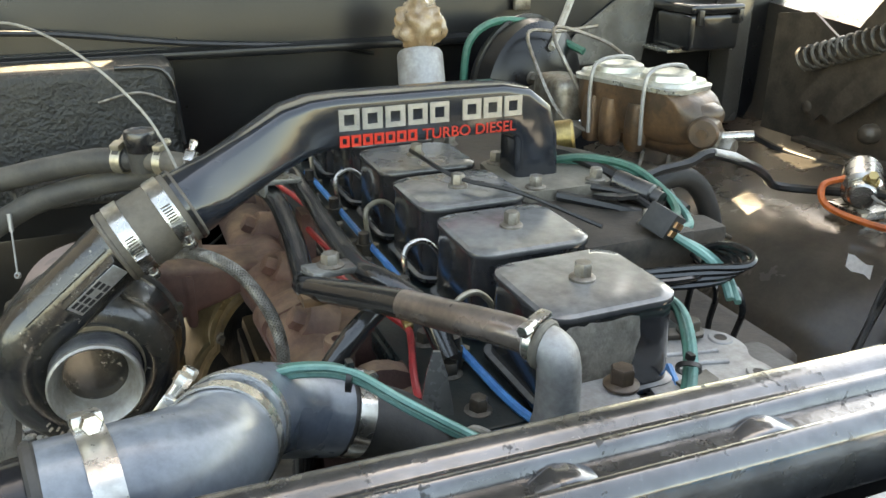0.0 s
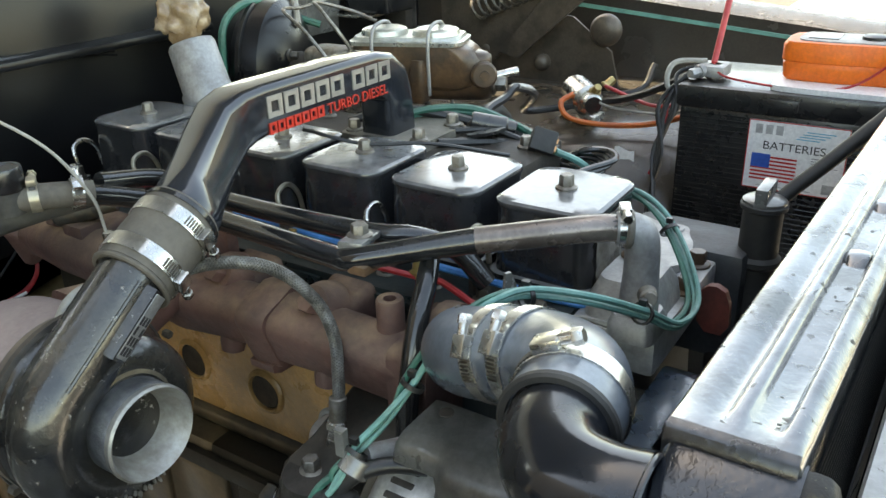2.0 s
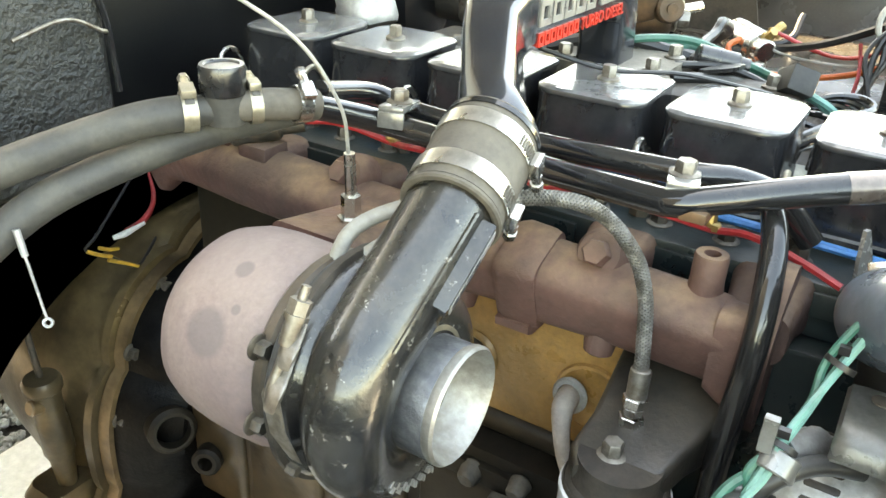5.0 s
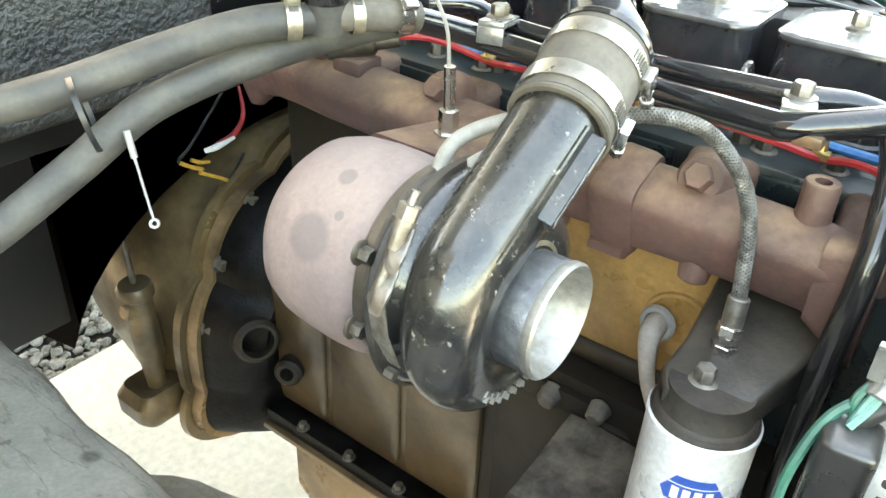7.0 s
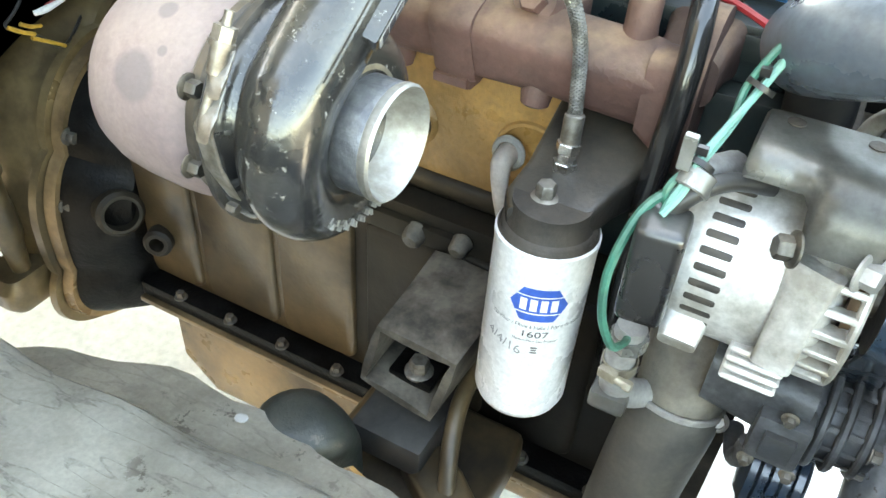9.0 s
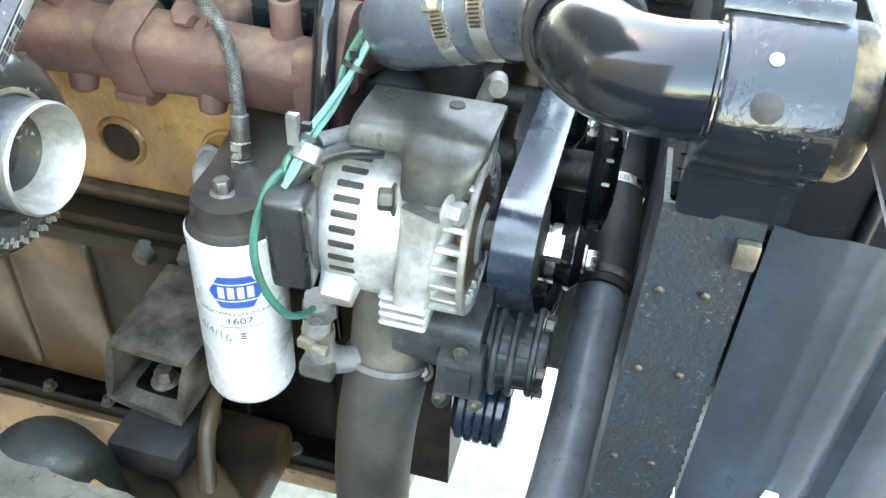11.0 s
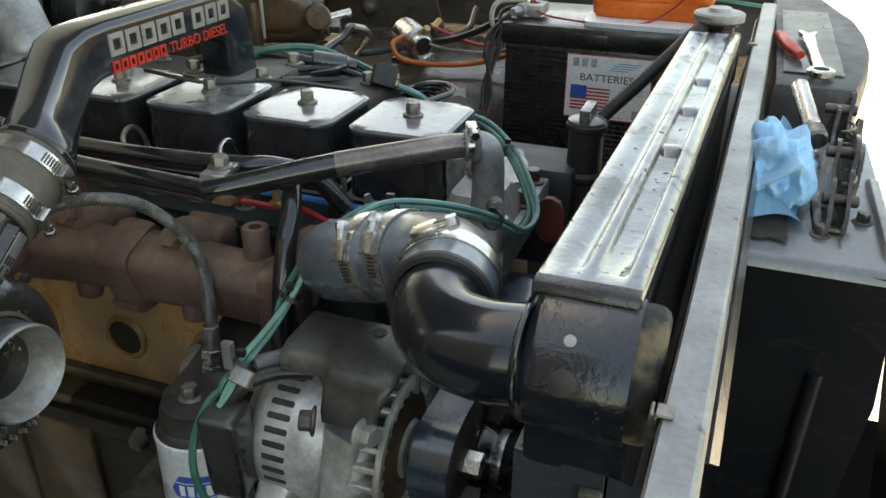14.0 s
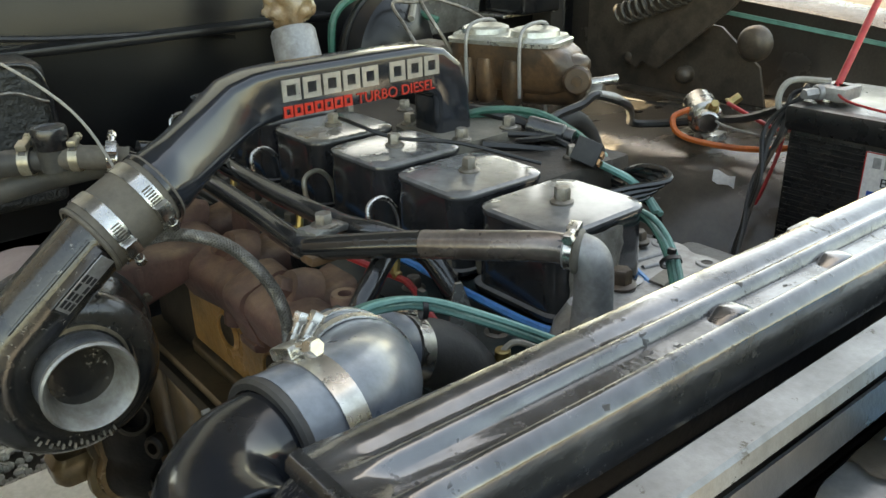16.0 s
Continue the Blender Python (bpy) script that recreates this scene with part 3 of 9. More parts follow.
def hose_clamp(at, d, r, screw_dir, w=0.011, label="", metal="steel"):
    """A worm-drive clamp: band, slotted strip, screw housing and screw."""
    u, v, d = axes(d)
    at = Vector(at)
    s = Vector(screw_dir)
    s = (s - d * s.dot(d)).normalized()
    t = d.cross(s)
    ob = thing("hose_clamp", at, label or "bright steel worm-drive clamp tightened round a hose", "hose clamp", "hose clamps")
    part("band", ring(B(), at, d, r, r + 0.0012, w, 36), metal, ob)
    o = at + s * (r + 0.0035)
    rot = Matrix((t, d, s)).transposed().to_4x4()
    body = B()
    box(body, (-0.008, -w * 0.5, -0.003), (0.007, w * 0.5, 0.0035), 0.0015, m=Matrix.Translation(o) @ rot)
    part("screw_housing", body, metal, ob)
    sc = B()
    cyl(sc, o + t * 0.006 + s * 0.0005, o + t * 0.014 + s * 0.0005, 0.0034, n=12)
    hexbolt(sc, o + t * 0.0135 + s * 0.0005, t, 0.0046, 0.006, False)
    part("screw", sc, metal, ob)
    sl = B()
    for i in range(7):
        a = 0.22 + i * 0.075
        c = at + (s * math.cos(a) - t * math.sin(a)) * (r + 0.0014)
        ss = (s * math.cos(a) - t * math.sin(a))
        tt = d.cross(ss)
        rr = Matrix((tt, d, ss)).transposed().to_4x4()
        box(sl, (-0.0007, -w * 0.32, -0.0004), (0.0007, w * 0.32, 0.0004), m=Matrix.Translation(c) @ rr)
    tagged(part("slot", sl, "dark_bolt", ob), kind="stuff")
    return ob


def wire(name, pts, r, material, label, category="wire", group="", n=7, sub=6):
    return lone(name, tube(B(), pts, r, n, sub), material, pts[0], label, category, group)

# ---- setting: ground, truck body round the engine bay ----
g = B()
box(g, (-60, -60, -0.2), (60, 60, 0.0))
lone("ground", g, "gravel", (0, 0, 0), "grey gravel yard reaching to the horizon", "ground", kind="structure")
slab = thing("pavement", (0, 0, 0.0), "pale sunlit concrete slabs with dark joints", "pavement", kind="structure")
slab_mesh = None
for i in range(-5, 8):
    for j in range(-6, 4):
        if i < 1 or i * 0.6 > 4 or j >= 3:
            continue
        if slab_mesh is None:
            b = B()
            box(b, (-0.297, -0.297, -0.02), (0.297, 0.297, 0.03), 0.006, 1)
            slab_mesh = mesh_of("slab", b, "concrete")
        o = new("slab", slab_mesh)
        o.parent = slab
        o.location = (i * 0.6 + 0.2, j * 0.6, 0)
# slab below the engine, its colour lightened to look bright in shade
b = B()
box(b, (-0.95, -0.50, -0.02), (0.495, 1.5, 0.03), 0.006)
part("slab", b, "boosted_slab", slab)
b = B()
box(b, (-0.95, -3.9, -0.02), (0.495, -0.505, 0.03), 0.006)
part("slab", b, "concrete", slab)
b = B()
box(b, (4.11, -9.0, -0.02), (18.0, 1.5, 0.03), 0.006)
part("slab", b, "concrete", slab)
h = B()
tube(h, [(0.6, -1.6, 0.038), (0.95, -1.05, 0.038), (1.3, -0.95, 0.038), (2.4, -1.0, 0.038)], 0.007, 8)
lone("garden_hose", h, "green_wire", (0.6, -1.6, 0.03), "thin green hose lying on pale concrete", "hose")

rng = random.Random(5)
sv, sf = [], []
for k in range(3200):
    cx, cy, r_ = rng.uniform(-0.75, 0.5), rng.uniform(1.51, 2.4), rng.uniform(0.007, 0.017)
    base, tw = len(sv), rng.uniform(0, 6)
    for lv, (h_, q_) in enumerate(((0.0, 0.8), (0.6, 1.0), (1.1, 0.55))):
        for n_ in range(6):
            a = tw + n_ * 1.047 + rng.uniform(-0.2, 0.2)
            sv.append((cx + r_ * q_ * math.cos(a), cy + r_ * q_ * math.sin(a) * 0.8, r_ * h_ + rng.uniform(-0.002, 0.002)))
    for lv in range(2):
        for n_ in range(6):
            sf.append((base + lv * 6 + n_, base + lv * 6 + (n_ + 1) % 6, base + lv * 6 + 6 + (n_ + 1) % 6, base + lv * 6 + 6 + n_))
    sf.append(tuple(base + 12 + n_ for n_ in range(6)))
stones = bpy.data.meshes.new("gravel_stones")
stones.from_pydata(sv, [], sf)
stones.materials.append(M["stone"])
tagged(new("gravel_stones", stones), "loose grey gravel stones beyond the concrete slabs", "gravel", kind="stuff")

# a tan building far off on the driver's side
hw = thing("house", (26, -1, 0), "pale tan stucco building in full sun across the yard", "house")
b = B(); box(b, (26, -16, 0), (26.4, 12, 3.0)); part("wall", b, "wall", hw)
b = B(); box(b, (25.4, -16.4, 3.0), (32, 12.4, 3.2)); part("roof", b, "rust", hw)

# plain dark wall, unseen, added on the passenger's side to darken reflections
blocker_wall = thing("wall_west", (-6.0, 8.0, 0.0), "unseen dark wall added to block bright sky from reflections", "wall", kind="structure")
b = B()
box(b, (-6.3, 0.5, 0.0), (-6.0, 18.0, 7.5))
part("sky_blocker", b, "blocker_wall", blocker_wall)

# firewall with ledge and seams, cowl above it
fw = B()
box(fw, (-0.86, 0.78, 0.90), (0.92, 0.80, 1.258), 0.004)
box(fw, (-0.86, 0.78, 0.69), (-0.375, 0.80, 0.902), 0.004)
box(fw, (0.30, 0.78, 0.66), (0.92, 0.80, 0.902), 0.004)
# arched black sheet shaped to the edge of shade over the bell housing
sheet(fw, [[(0.39 * math.cos(radians(a)), 0.786, 0.585 + 0.262 * math.sin(radians(a))), (0.39 * math.cos(radians(a)), 0.786, 0.905)] for a in range(20, 161, 10)], 0.004)
fwall = lone("firewall", fw, "firewall", (0, 0.79, 0.72), "glossy black painted steel firewall with folded seams", "firewall", kind="structure")
b = B()
box(b, (-0.86, 0.735, 1.155), (0.25, 0.781, 1.167), 0.004)
part("ledge", b, "firewall", fwall)
b = B()
tube(b, [(-0.55, 0.772, 0.9), (-0.55, 0.772, 1.08), (-0.52, 0.772, 1.115), (-0.30, 0.772, 1.115), (-0.27, 0.772, 1.09), (-0.26, 0.772, 0.95)], 0.006, 8)
part("seam", b, "firewall", fwall)
b = B()
box(b, (-0.9, 0.802, 0.93), (0.95, 1.35, 1.25), 0.006)
lone("cowl", b, "firewall", (0, 1.0, 1.19), "black painted cowl panel behind the engine bay", "cowl", kind="structure")
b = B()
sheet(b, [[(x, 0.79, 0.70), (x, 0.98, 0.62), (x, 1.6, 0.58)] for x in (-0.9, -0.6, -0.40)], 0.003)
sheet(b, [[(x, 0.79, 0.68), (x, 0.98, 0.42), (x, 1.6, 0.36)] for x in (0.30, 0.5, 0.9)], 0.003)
# tunnel sheet added to keep the recess behind the bell housing black
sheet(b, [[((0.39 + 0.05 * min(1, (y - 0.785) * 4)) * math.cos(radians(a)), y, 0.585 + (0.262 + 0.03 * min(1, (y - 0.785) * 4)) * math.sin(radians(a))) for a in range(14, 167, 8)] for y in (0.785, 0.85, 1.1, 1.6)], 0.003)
lone("toe_board", b, "satin", (0, 0.8, 0.4), "black sloping toe board with a tunnel sheet standing for shade", "toe board", kind="structure")
# the cab behind the cowl, plain; out of view, added to shade the gravel
cab = thing("cab_body", (0, 1.8, 0.45), "plain black truck cab behind the cowl, unseen, shading the ground", "cab", kind="structure")
b = B()
box(b, (-0.93, 1.352, 0.56), (0.95, 2.9, 1.24), 0.03)
part("lower_body", b, "firewall", cab)
b = B()
loft(b, [[Vector((sx * w_, y_, z_)) for sx, y_ in ((-1, y0_), (1, y0_), (1, y1_), (-1, y1_))] for z_, w_, y0_, y1_ in ((1.24, 0.88, 1.37, 2.85), (1.8, 0.72, 1.75, 2.7), (1.86, 0.68, 1.82, 2.65))])
part("roof", b, "firewall", cab)

# the raised hood closes the bay above and behind; unseen, it shades the engine
hood = thing("raised_hood", (0, 0.84, 1.5), "raised hood above the cowl, unseen, dark below to calm reflections", "hood", kind="structure")
b = B()
box(b, (-0.88, -0.015, 0.13), (0.98, 0.015, 1.05), 0.008, m=Matrix.Translation((0, 0.84, 1.50)) @ pose(0, 0, 0, 30, 0, 0))
part("panel", b, "hood", hood)
# gaps cut to drop sun patches below; pale to brighten reflections
b = B()
for x0, x1, z0, z1 in ((-0.88, -0.25, 1.41, 1.73), (-0.25, 0.665, 1.33, 1.73), (0.665, 0.70, 1.33, 1.56), (0.665, 0.70, 1.64, 1.73), (0.70, 0.79, 1.36, 1.73), (0.79, 0.80, 1.36, 1.59), (0.79, 0.80, 1.605, 1.73), (0.80, 0.815, 1.36, 1.73),
                       (0.815, 0.868, 1.535, 1.73), (0.868, 0.90, 1.385, 1.73), (0.90, 0.98, 1.36, 1.73)):
    box(b, (x0, 0.845, z0), (x1, 0.855, z1))
part("sun_slot_edge", b, "hood_frame", hood, "pale unseen hood frame, slotted to let sun patches through")
for x in (-0.87, 0.87):
    b = B()
    cyl(b, (x, 0.86, 1.24), (x, 0.79, 1.61), 0.012, n=10)
    part("hinge_arm", b, "satin", hood)

# tagged wire ends hanging below the firewall
ob = thing("wire_ends", (-0.16, 0.755, 0.80), "loose wires with a red boot, white tip and yellow sleeves", "wire")
b = B()
tube(b, [(-0.10, 0.782, 0.90), (-0.115, 0.76, 0.873), (-0.14, 0.751, 0.857), (-0.168, 0.75, 0.853)], (0.002, 0.003, 0.0042, 0.003), 10)
part("boot", b, "red_wire", ob)
b = B()
tube(b, [(-0.145, 0.7435, 0.857), (-0.172, 0.745, 0.853), (-0.186, 0.75, 0.851)], (0.0022, 0.0042, 0.003), 10)
part("tip", b, "sticker", ob, "white plug tip")
for k_, pts in enumerate(([(-0.222, 0.75, 0.848), (-0.208, 0.749, 0.838), (-0.192, 0.75, 0.829)], [(-0.197, 0.75, 0.826), (-0.176, 0.75, 0.813), (-0.157, 0.751, 0.80)], [(-0.205, 0.752, 0.845), (-0.193, 0.751, 0.838), (-0.18, 0.752, 0.834)])):
    b = B()
    tube(b, pts, 0.0024, 8)
    part("yellow_sleeve", b, "yellow_sleeve", ob)
b = B()
tube(b, [(-0.105, 0.782, 0.92), (-0.2, 0.756, 0.862), (-0.222, 0.752, 0.849), (-0.192, 0.752, 0.828), (-0.157, 0.753, 0.80), (-0.10, 0.782, 0.81)], 0.002, 8)
part("lead", b, "black_wire", ob)

# heater box on the firewall
b = B()
box(b, (-0.72, 0.64, 0.985), (-0.232, 0.78, 1.165), 0.014, 3)
ob = thing("heater_box", (-0.45, 0.70, 0.98), "heater box in rough dark undercoating with a rolled edge", "heater box")
part("case", b, "undercoat", ob)
b = B()
tube(b, [(-0.305, 0.641, 1.1655), (-0.262, 0.640, 1.1645), (-0.243, 0.639, 1.155), (-0.2345, 0.638, 1.125), (-0.2305, 0.638, 1.06)], 0.0034, 10)
part("rolled_edge", b, "black", ob)
b = B()
box(b, (-0.73, 0.762, 0.97), (-0.224, 0.779, 1.169), 0.004)
part("mounting_flange", b, "undercoat", ob)
for x_ in (-0.66, -0.5, -0.34, -0.25):
    part("flange_screw", hexbolt(B(), (x_, 0.7625, 1.16), (0, -0.3, 1), 0.005, 0.004), "dark_bolt", ob)
b = B()
tube(b, [(-0.33, 0.632, 1.125), (-0.28, 0.63, 1.135), (-0.24, 0.636, 1.118), (-0.232, 0.64, 1.12)], 0.002, 8)
lone("wire_clip", b, "bolt", (-0.28, 0.63, 1.12), "bent black wire clip on the heater box", "clip")

# driver's side inner fender: wheel house dome, rail above
rows = []
for i in range(9):
    y = -0.42 + 1.2 * i / 8
    lift = 0.03 * math.sin(math.pi * i / 8)
    out_ = 0.165 * min(1.0, max(0.0, (0.12 - y) / 0.16))
    rows.append([(x + out_ * max(0.0, min(1.0, (0.66 - x) / 0.2)), y, z + lift) for x, z in ((0.27, 0.62), (0.31, 0.76), (0.36, 0.87), (0.44, 0.935), (0.54, 0.955), (0.66, 0.962), (0.78, 0.965), (0.87, 0.972), (0.885, 1.0))]
                + [(x, y, z + 0.097 * y) for x, z in ((0.89, 1.118), (0.93, 1.13), (1.02, 1.126), (1.06, 1.06), (1.07, 0.7))])
b = B()
sheet(b, rows, 0.0025)
fender_panel = lone("inner_fender", b, "fender", (0.6, 0.2, 0.9), "dusty dark brown inner fender with a domed wheel house", "inner fender", kind="structure")
b = B()
plate(b, [(0.8835, -0.38, 1.064), (0.8835, -0.38, 1.058), (0.886, 0.70, 1.155), (0.886, 0.70, 1.163)], (1, 0, 0), 0.004)
lone("pinstripe", b, "teal_wire", (0.9, 0.2, 1.168), "thin teal paint line along the fender rail", "trim", kind="structure")

# passenger's side fender liner, its inner edge wavy
rows = []
for i in range(29):
    y = -0.10 + 0.85 * i / 28
    e = -0.474 + 0.009 * math.sin(y * 9 + 0.6) + 0.003 * math.sin(y * 41)
    rows.append([(e - d, y, z + 0.004 * noise.noise(Vector((d * 9, y * 7, 1)))) for d, z in ((0.004, 0.728), (0.0, 0.738), (0.006, 0.747), (0.03, 0.755), (0.07, 0.763), (0.11, 0.773), (0.16, 0.78), (0.3, 0.80), (0.45, 0.78))])
b = B()
sheet(b, rows, 0.0022)
liner = lone("fender_liner", b, "apron", (-0.6, 0.3, 0.76), "dusty pale grey fender liner with scratches, dents and dark stains", "fender liner", kind="structure")
rows = []
for i in range(25):
    y = -0.02 + 0.56 * i / 24
    reach = 0.072 * math.sin(min(1.0, max(0.0, (0.54 - y) / 0.22)) * 1.57) - 0.03 * max(0.0, (0.28 - y) / 0.28) + 0.004 * math.sin(y * 55)
    rows.append([(-0.50 + (0.022 + reach) * k, y, 0.722 - 0.024 * k + 0.003 * noise.noise(Vector((k * 3, y * 16, 4)))) for k in (0.0, 0.25, 0.5, 0.75, 0.92, 1.0)])
b = B()
sheet(b, rows, 0.002)
flap = part("rubber_flap", b, "flap", liner, "dusty brown rubber flap hanging from the liner")
for y_, x_, m_ in ((0.284, -0.424, "concrete"), (0.291, -0.438, "grime"), (0.25, -0.45, "grime")):
    b = B()
    lathe(b, [(0.006, 0), (0.0055, 0.0006), (0.0003, 0.0008)], (x_, y_, 0.7035), (0.25, 0, 1), 12)
    part("worn_hole", b, m_, flap)

# black panel out of view, added against low light from the passenger's side
b = B()
sheet(b, [[(-0.90, y, 0.78), (-0.96, y, 0.98), (-1.0, y, 1.05), (-1.06, y, 1.06), (-1.1, y, 0.95), (-1.1, y, 0.45)] for y in (-0.5, 0.1, 0.8)], 0.002)
lone("side_light_blocker", b, "firewall", (-1.0, 0.1, 0.5), "unseen black panel added to block low light on the passenger's side", "fender", kind="structure")

# added sheet that stops light bouncing up from the ground
b = B()
sheet(b, [[(-0.50, y, 0.735), (-0.58, y, 0.77), (-0.75, y, 0.79), (-0.95, y, 0.79)] for y in (-0.55, -0.3, -0.105)], 0.0022)
lone("bounce_blocker", b, "firewall", (-0.7, -0.3, 0.73), "added black panel blocking ground light ahead of the fender liner", "splash panel", kind="structure")
# made-up black sheets on both sides keep bright ground out of the bay
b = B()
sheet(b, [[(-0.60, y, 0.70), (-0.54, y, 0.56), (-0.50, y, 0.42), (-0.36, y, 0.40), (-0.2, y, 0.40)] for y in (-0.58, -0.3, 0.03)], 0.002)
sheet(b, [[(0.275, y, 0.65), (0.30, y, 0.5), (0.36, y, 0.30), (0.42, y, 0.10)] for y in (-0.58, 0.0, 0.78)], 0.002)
lone("low_light_blocker", b, "satin", (-0.4, -0.3, 0.40), "added black sheets blocking ground light low in the bay", "splash shield", kind="structure")
# frame rail under the passenger's side
b = B()
box(b, (-0.42, -0.5, 0.44), (-0.34, 0.12, 0.56), 0.008)
lone("frame_rail", b, "grime", (-0.38, -0.2, 0.44), "dirty black chassis frame rail", "frame rail", kind="structure")

# ---- engine ----
eng = thing("diesel_engine", (0, 0.3, 0.40), "six-cylinder diesel engine with black valve covers and tan-gold block", "engine")
b = B()
box(b, (-0.148, 0.118, 0.800), (0.16, 0.515, 0.965), 0.006)
blk = part("block", b, "gold", eng, "tan gold painted upper block side")
b = B()
box(b, (-0.1465, -0.03, 0.775), (0.158, 0.1195, 0.965), 0.006)
part("front_block", b, "dark_teal", eng, "greasy dark front of the block")
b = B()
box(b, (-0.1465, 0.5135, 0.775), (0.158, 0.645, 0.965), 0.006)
part("rear_block", b, "greasy", eng, "rear of the block in a very dark tone")
b = B()
sweep(b, [((0.0, 0.119, 0.789), (1, 0, 0), (0, 0, 1), 0.153, 0.0125, 0.008), ((0.0, 0.514, 0.789), (1, 0, 0), (0, 0, 1), 0.153, 0.0125, 0.008)])
part("casting_shoulder", b, "olive", eng)
b = B()
box(b, (-0.178, 0.355, 0.505), (0.17, 0.665, 0.776), 0.01)
part("crankcase", b, "olive", eng, "oily olive brown crankcase with raised panels")
# front half: grease plus extra darkness painted in for its deeper shade
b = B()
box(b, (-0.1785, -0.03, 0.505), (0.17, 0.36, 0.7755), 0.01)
part("front_crankcase", b, "greasy", eng, "greasy front of the crankcase, darkened further for shade")
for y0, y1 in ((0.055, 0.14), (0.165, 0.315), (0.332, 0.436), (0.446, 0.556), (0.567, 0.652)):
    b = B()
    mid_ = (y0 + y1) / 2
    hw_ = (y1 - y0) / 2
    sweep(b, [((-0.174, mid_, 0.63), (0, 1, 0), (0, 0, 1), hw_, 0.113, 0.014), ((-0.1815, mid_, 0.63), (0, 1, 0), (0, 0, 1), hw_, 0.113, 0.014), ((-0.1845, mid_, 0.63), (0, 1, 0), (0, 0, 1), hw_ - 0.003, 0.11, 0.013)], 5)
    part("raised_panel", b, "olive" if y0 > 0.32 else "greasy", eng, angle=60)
b = B()
box(b, (-0.187, 0.2, 0.74), (-0.17, 0.65, 0.762), 0.004)
part("casting_ridge", b, "greasy", eng)
b = B()
box(b, (-0.205, -0.02, 0.482), (0.19, 0.66, 0.504), 0.003)
part("pan_rail", b, "grease", eng, "greasy black oil pan rail")
for i in range(8):
    part("pan_bolt", hexbolt(B(), (-0.2, 0.02 + i * 0.082, 0.503), (0, 0, 1), 0.006, 0.008), "dark_bolt", eng)
b = B()
sweep(b, [((0, -0.02, 0.435), (1, 0, 0), (0, 0, 1), 0.178, 0.045, 0.02), ((0, 0.33, 0.43), (1, 0, 0), (0, 0, 1), 0.178, 0.05, 0.02), ((0, 0.385, 0.405), (1, 0, 0), (0, 0, 1), 0.178, 0.075, 0.02), ((0, 0.44, 0.385), (1, 0, 0), (0, 0, 1), 0.177, 0.095, 0.02),
          ((0, 0.59, 0.38), (1, 0, 0), (0, 0, 1), 0.175, 0.1, 0.02), ((0, 0.645, 0.40), (1, 0, 0), (0, 0, 1), 0.17, 0.08, 0.02)])
part("oil_pan", b, "pan", eng, "dirty gold oil pan")
b = B()
box(b, (-0.212, -0.02, 0.4735), (0.195, 0.66, 0.4815), 0.002)
part("pan_flange", b, "pan", eng)
for y, z in ((0.283, 0.855), (0.397, 0.86)):
    b = B()
    lathe(b, [(0.0206, 0.0005), (0.0212, 0.0035), (0.0225, 0.0045), (0.0245, 0.004), (0.0275, 0.0006)], (-0.1482, y, z), (-1, 0, 0), 36, caps=False)
    part("core_plug_rim", b, "gold", eng)
    # plug face coloured dark in place of a deep shaded recess
    b = B()
    lathe(b, [(0.0205, 0.0004), (0.0195, 0.0012), (0.018, 0.0014), (0.0168, 0.0009), (0.004, 0.0007)], (-0.1486, y, z), (-1, 0, 0), 32)
    part("core_plug", b, "recess_dark" if y != 0.176 else "gold", eng)
b = B()
lathe(b, [(0.0345, 0.0003), (0.033, 0.003), (0.030, 0.0036), (0.028, 0.0026), (0.004, 0.0022)], (-0.1484, 0.162, 0.857), (-1, 0, 0), 36)
part("core_plug", b, "gold", eng, "gold painted core plug")
# cylinder head
b = B()
box(b, (-0.125, -0.045, 0.966), (0.13, 0.66, 1.012), 0.004)
head = part("cylinder_head", b, "dark_teal", eng, "dark green-black cylinder head")
for i in range(13):
    part("head_bolt", hexbolt(B(), (-0.095, -0.02 + i * 0.055, 1.011), (0, 0, 1), 0.0075, 0.01), "dark_bolt", eng)
# valve covers
cov_mesh = bolt_mesh = None
for i in range(6):
    if cov_mesh is None:
        b = B()
        plan_loft(b, (0, 0, 0), [(-0.082, 0.062, 0.055, 0.018), (-0.078, 0.062, 0.055, 0.018), (-0.077, 0.0575, 0.0515, 0.018), (-0.0125, 0.0562, 0.0502, 0.02),
                                 (-0.0118, 0.0578, 0.0518, 0.021), (-0.0085, 0.0578, 0.0518, 0.021), (-0.0072, 0.0572, 0.0512, 0.0205), (-0.0066, 0.0558, 0.0498, 0.0195), (-0.0054, 0.054, 0.048, 0.0185), (-0.0050, 0.045, 0.039, 0.0145)], 7)
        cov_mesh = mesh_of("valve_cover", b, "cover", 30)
        b = B()
        hexbolt(b, (0, 0, -0.005), (0, 0, 1), 0.0072, 0.011)
        bolt_mesh = mesh_of("cover_bolt", b, "bolt")
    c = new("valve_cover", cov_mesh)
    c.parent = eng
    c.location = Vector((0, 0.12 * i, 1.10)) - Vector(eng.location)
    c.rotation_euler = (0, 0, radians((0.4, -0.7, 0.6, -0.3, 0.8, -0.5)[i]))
    tagged(c, "glossy black valve cover, top dusty and paled like reflected sky")
    k = new("cover_bolt", bolt_mesh)
    k.parent = c
    k.rotation_euler = (0, 0, 0.7 * i)
# front gear housing and pulleys behind the radiator
b = B()
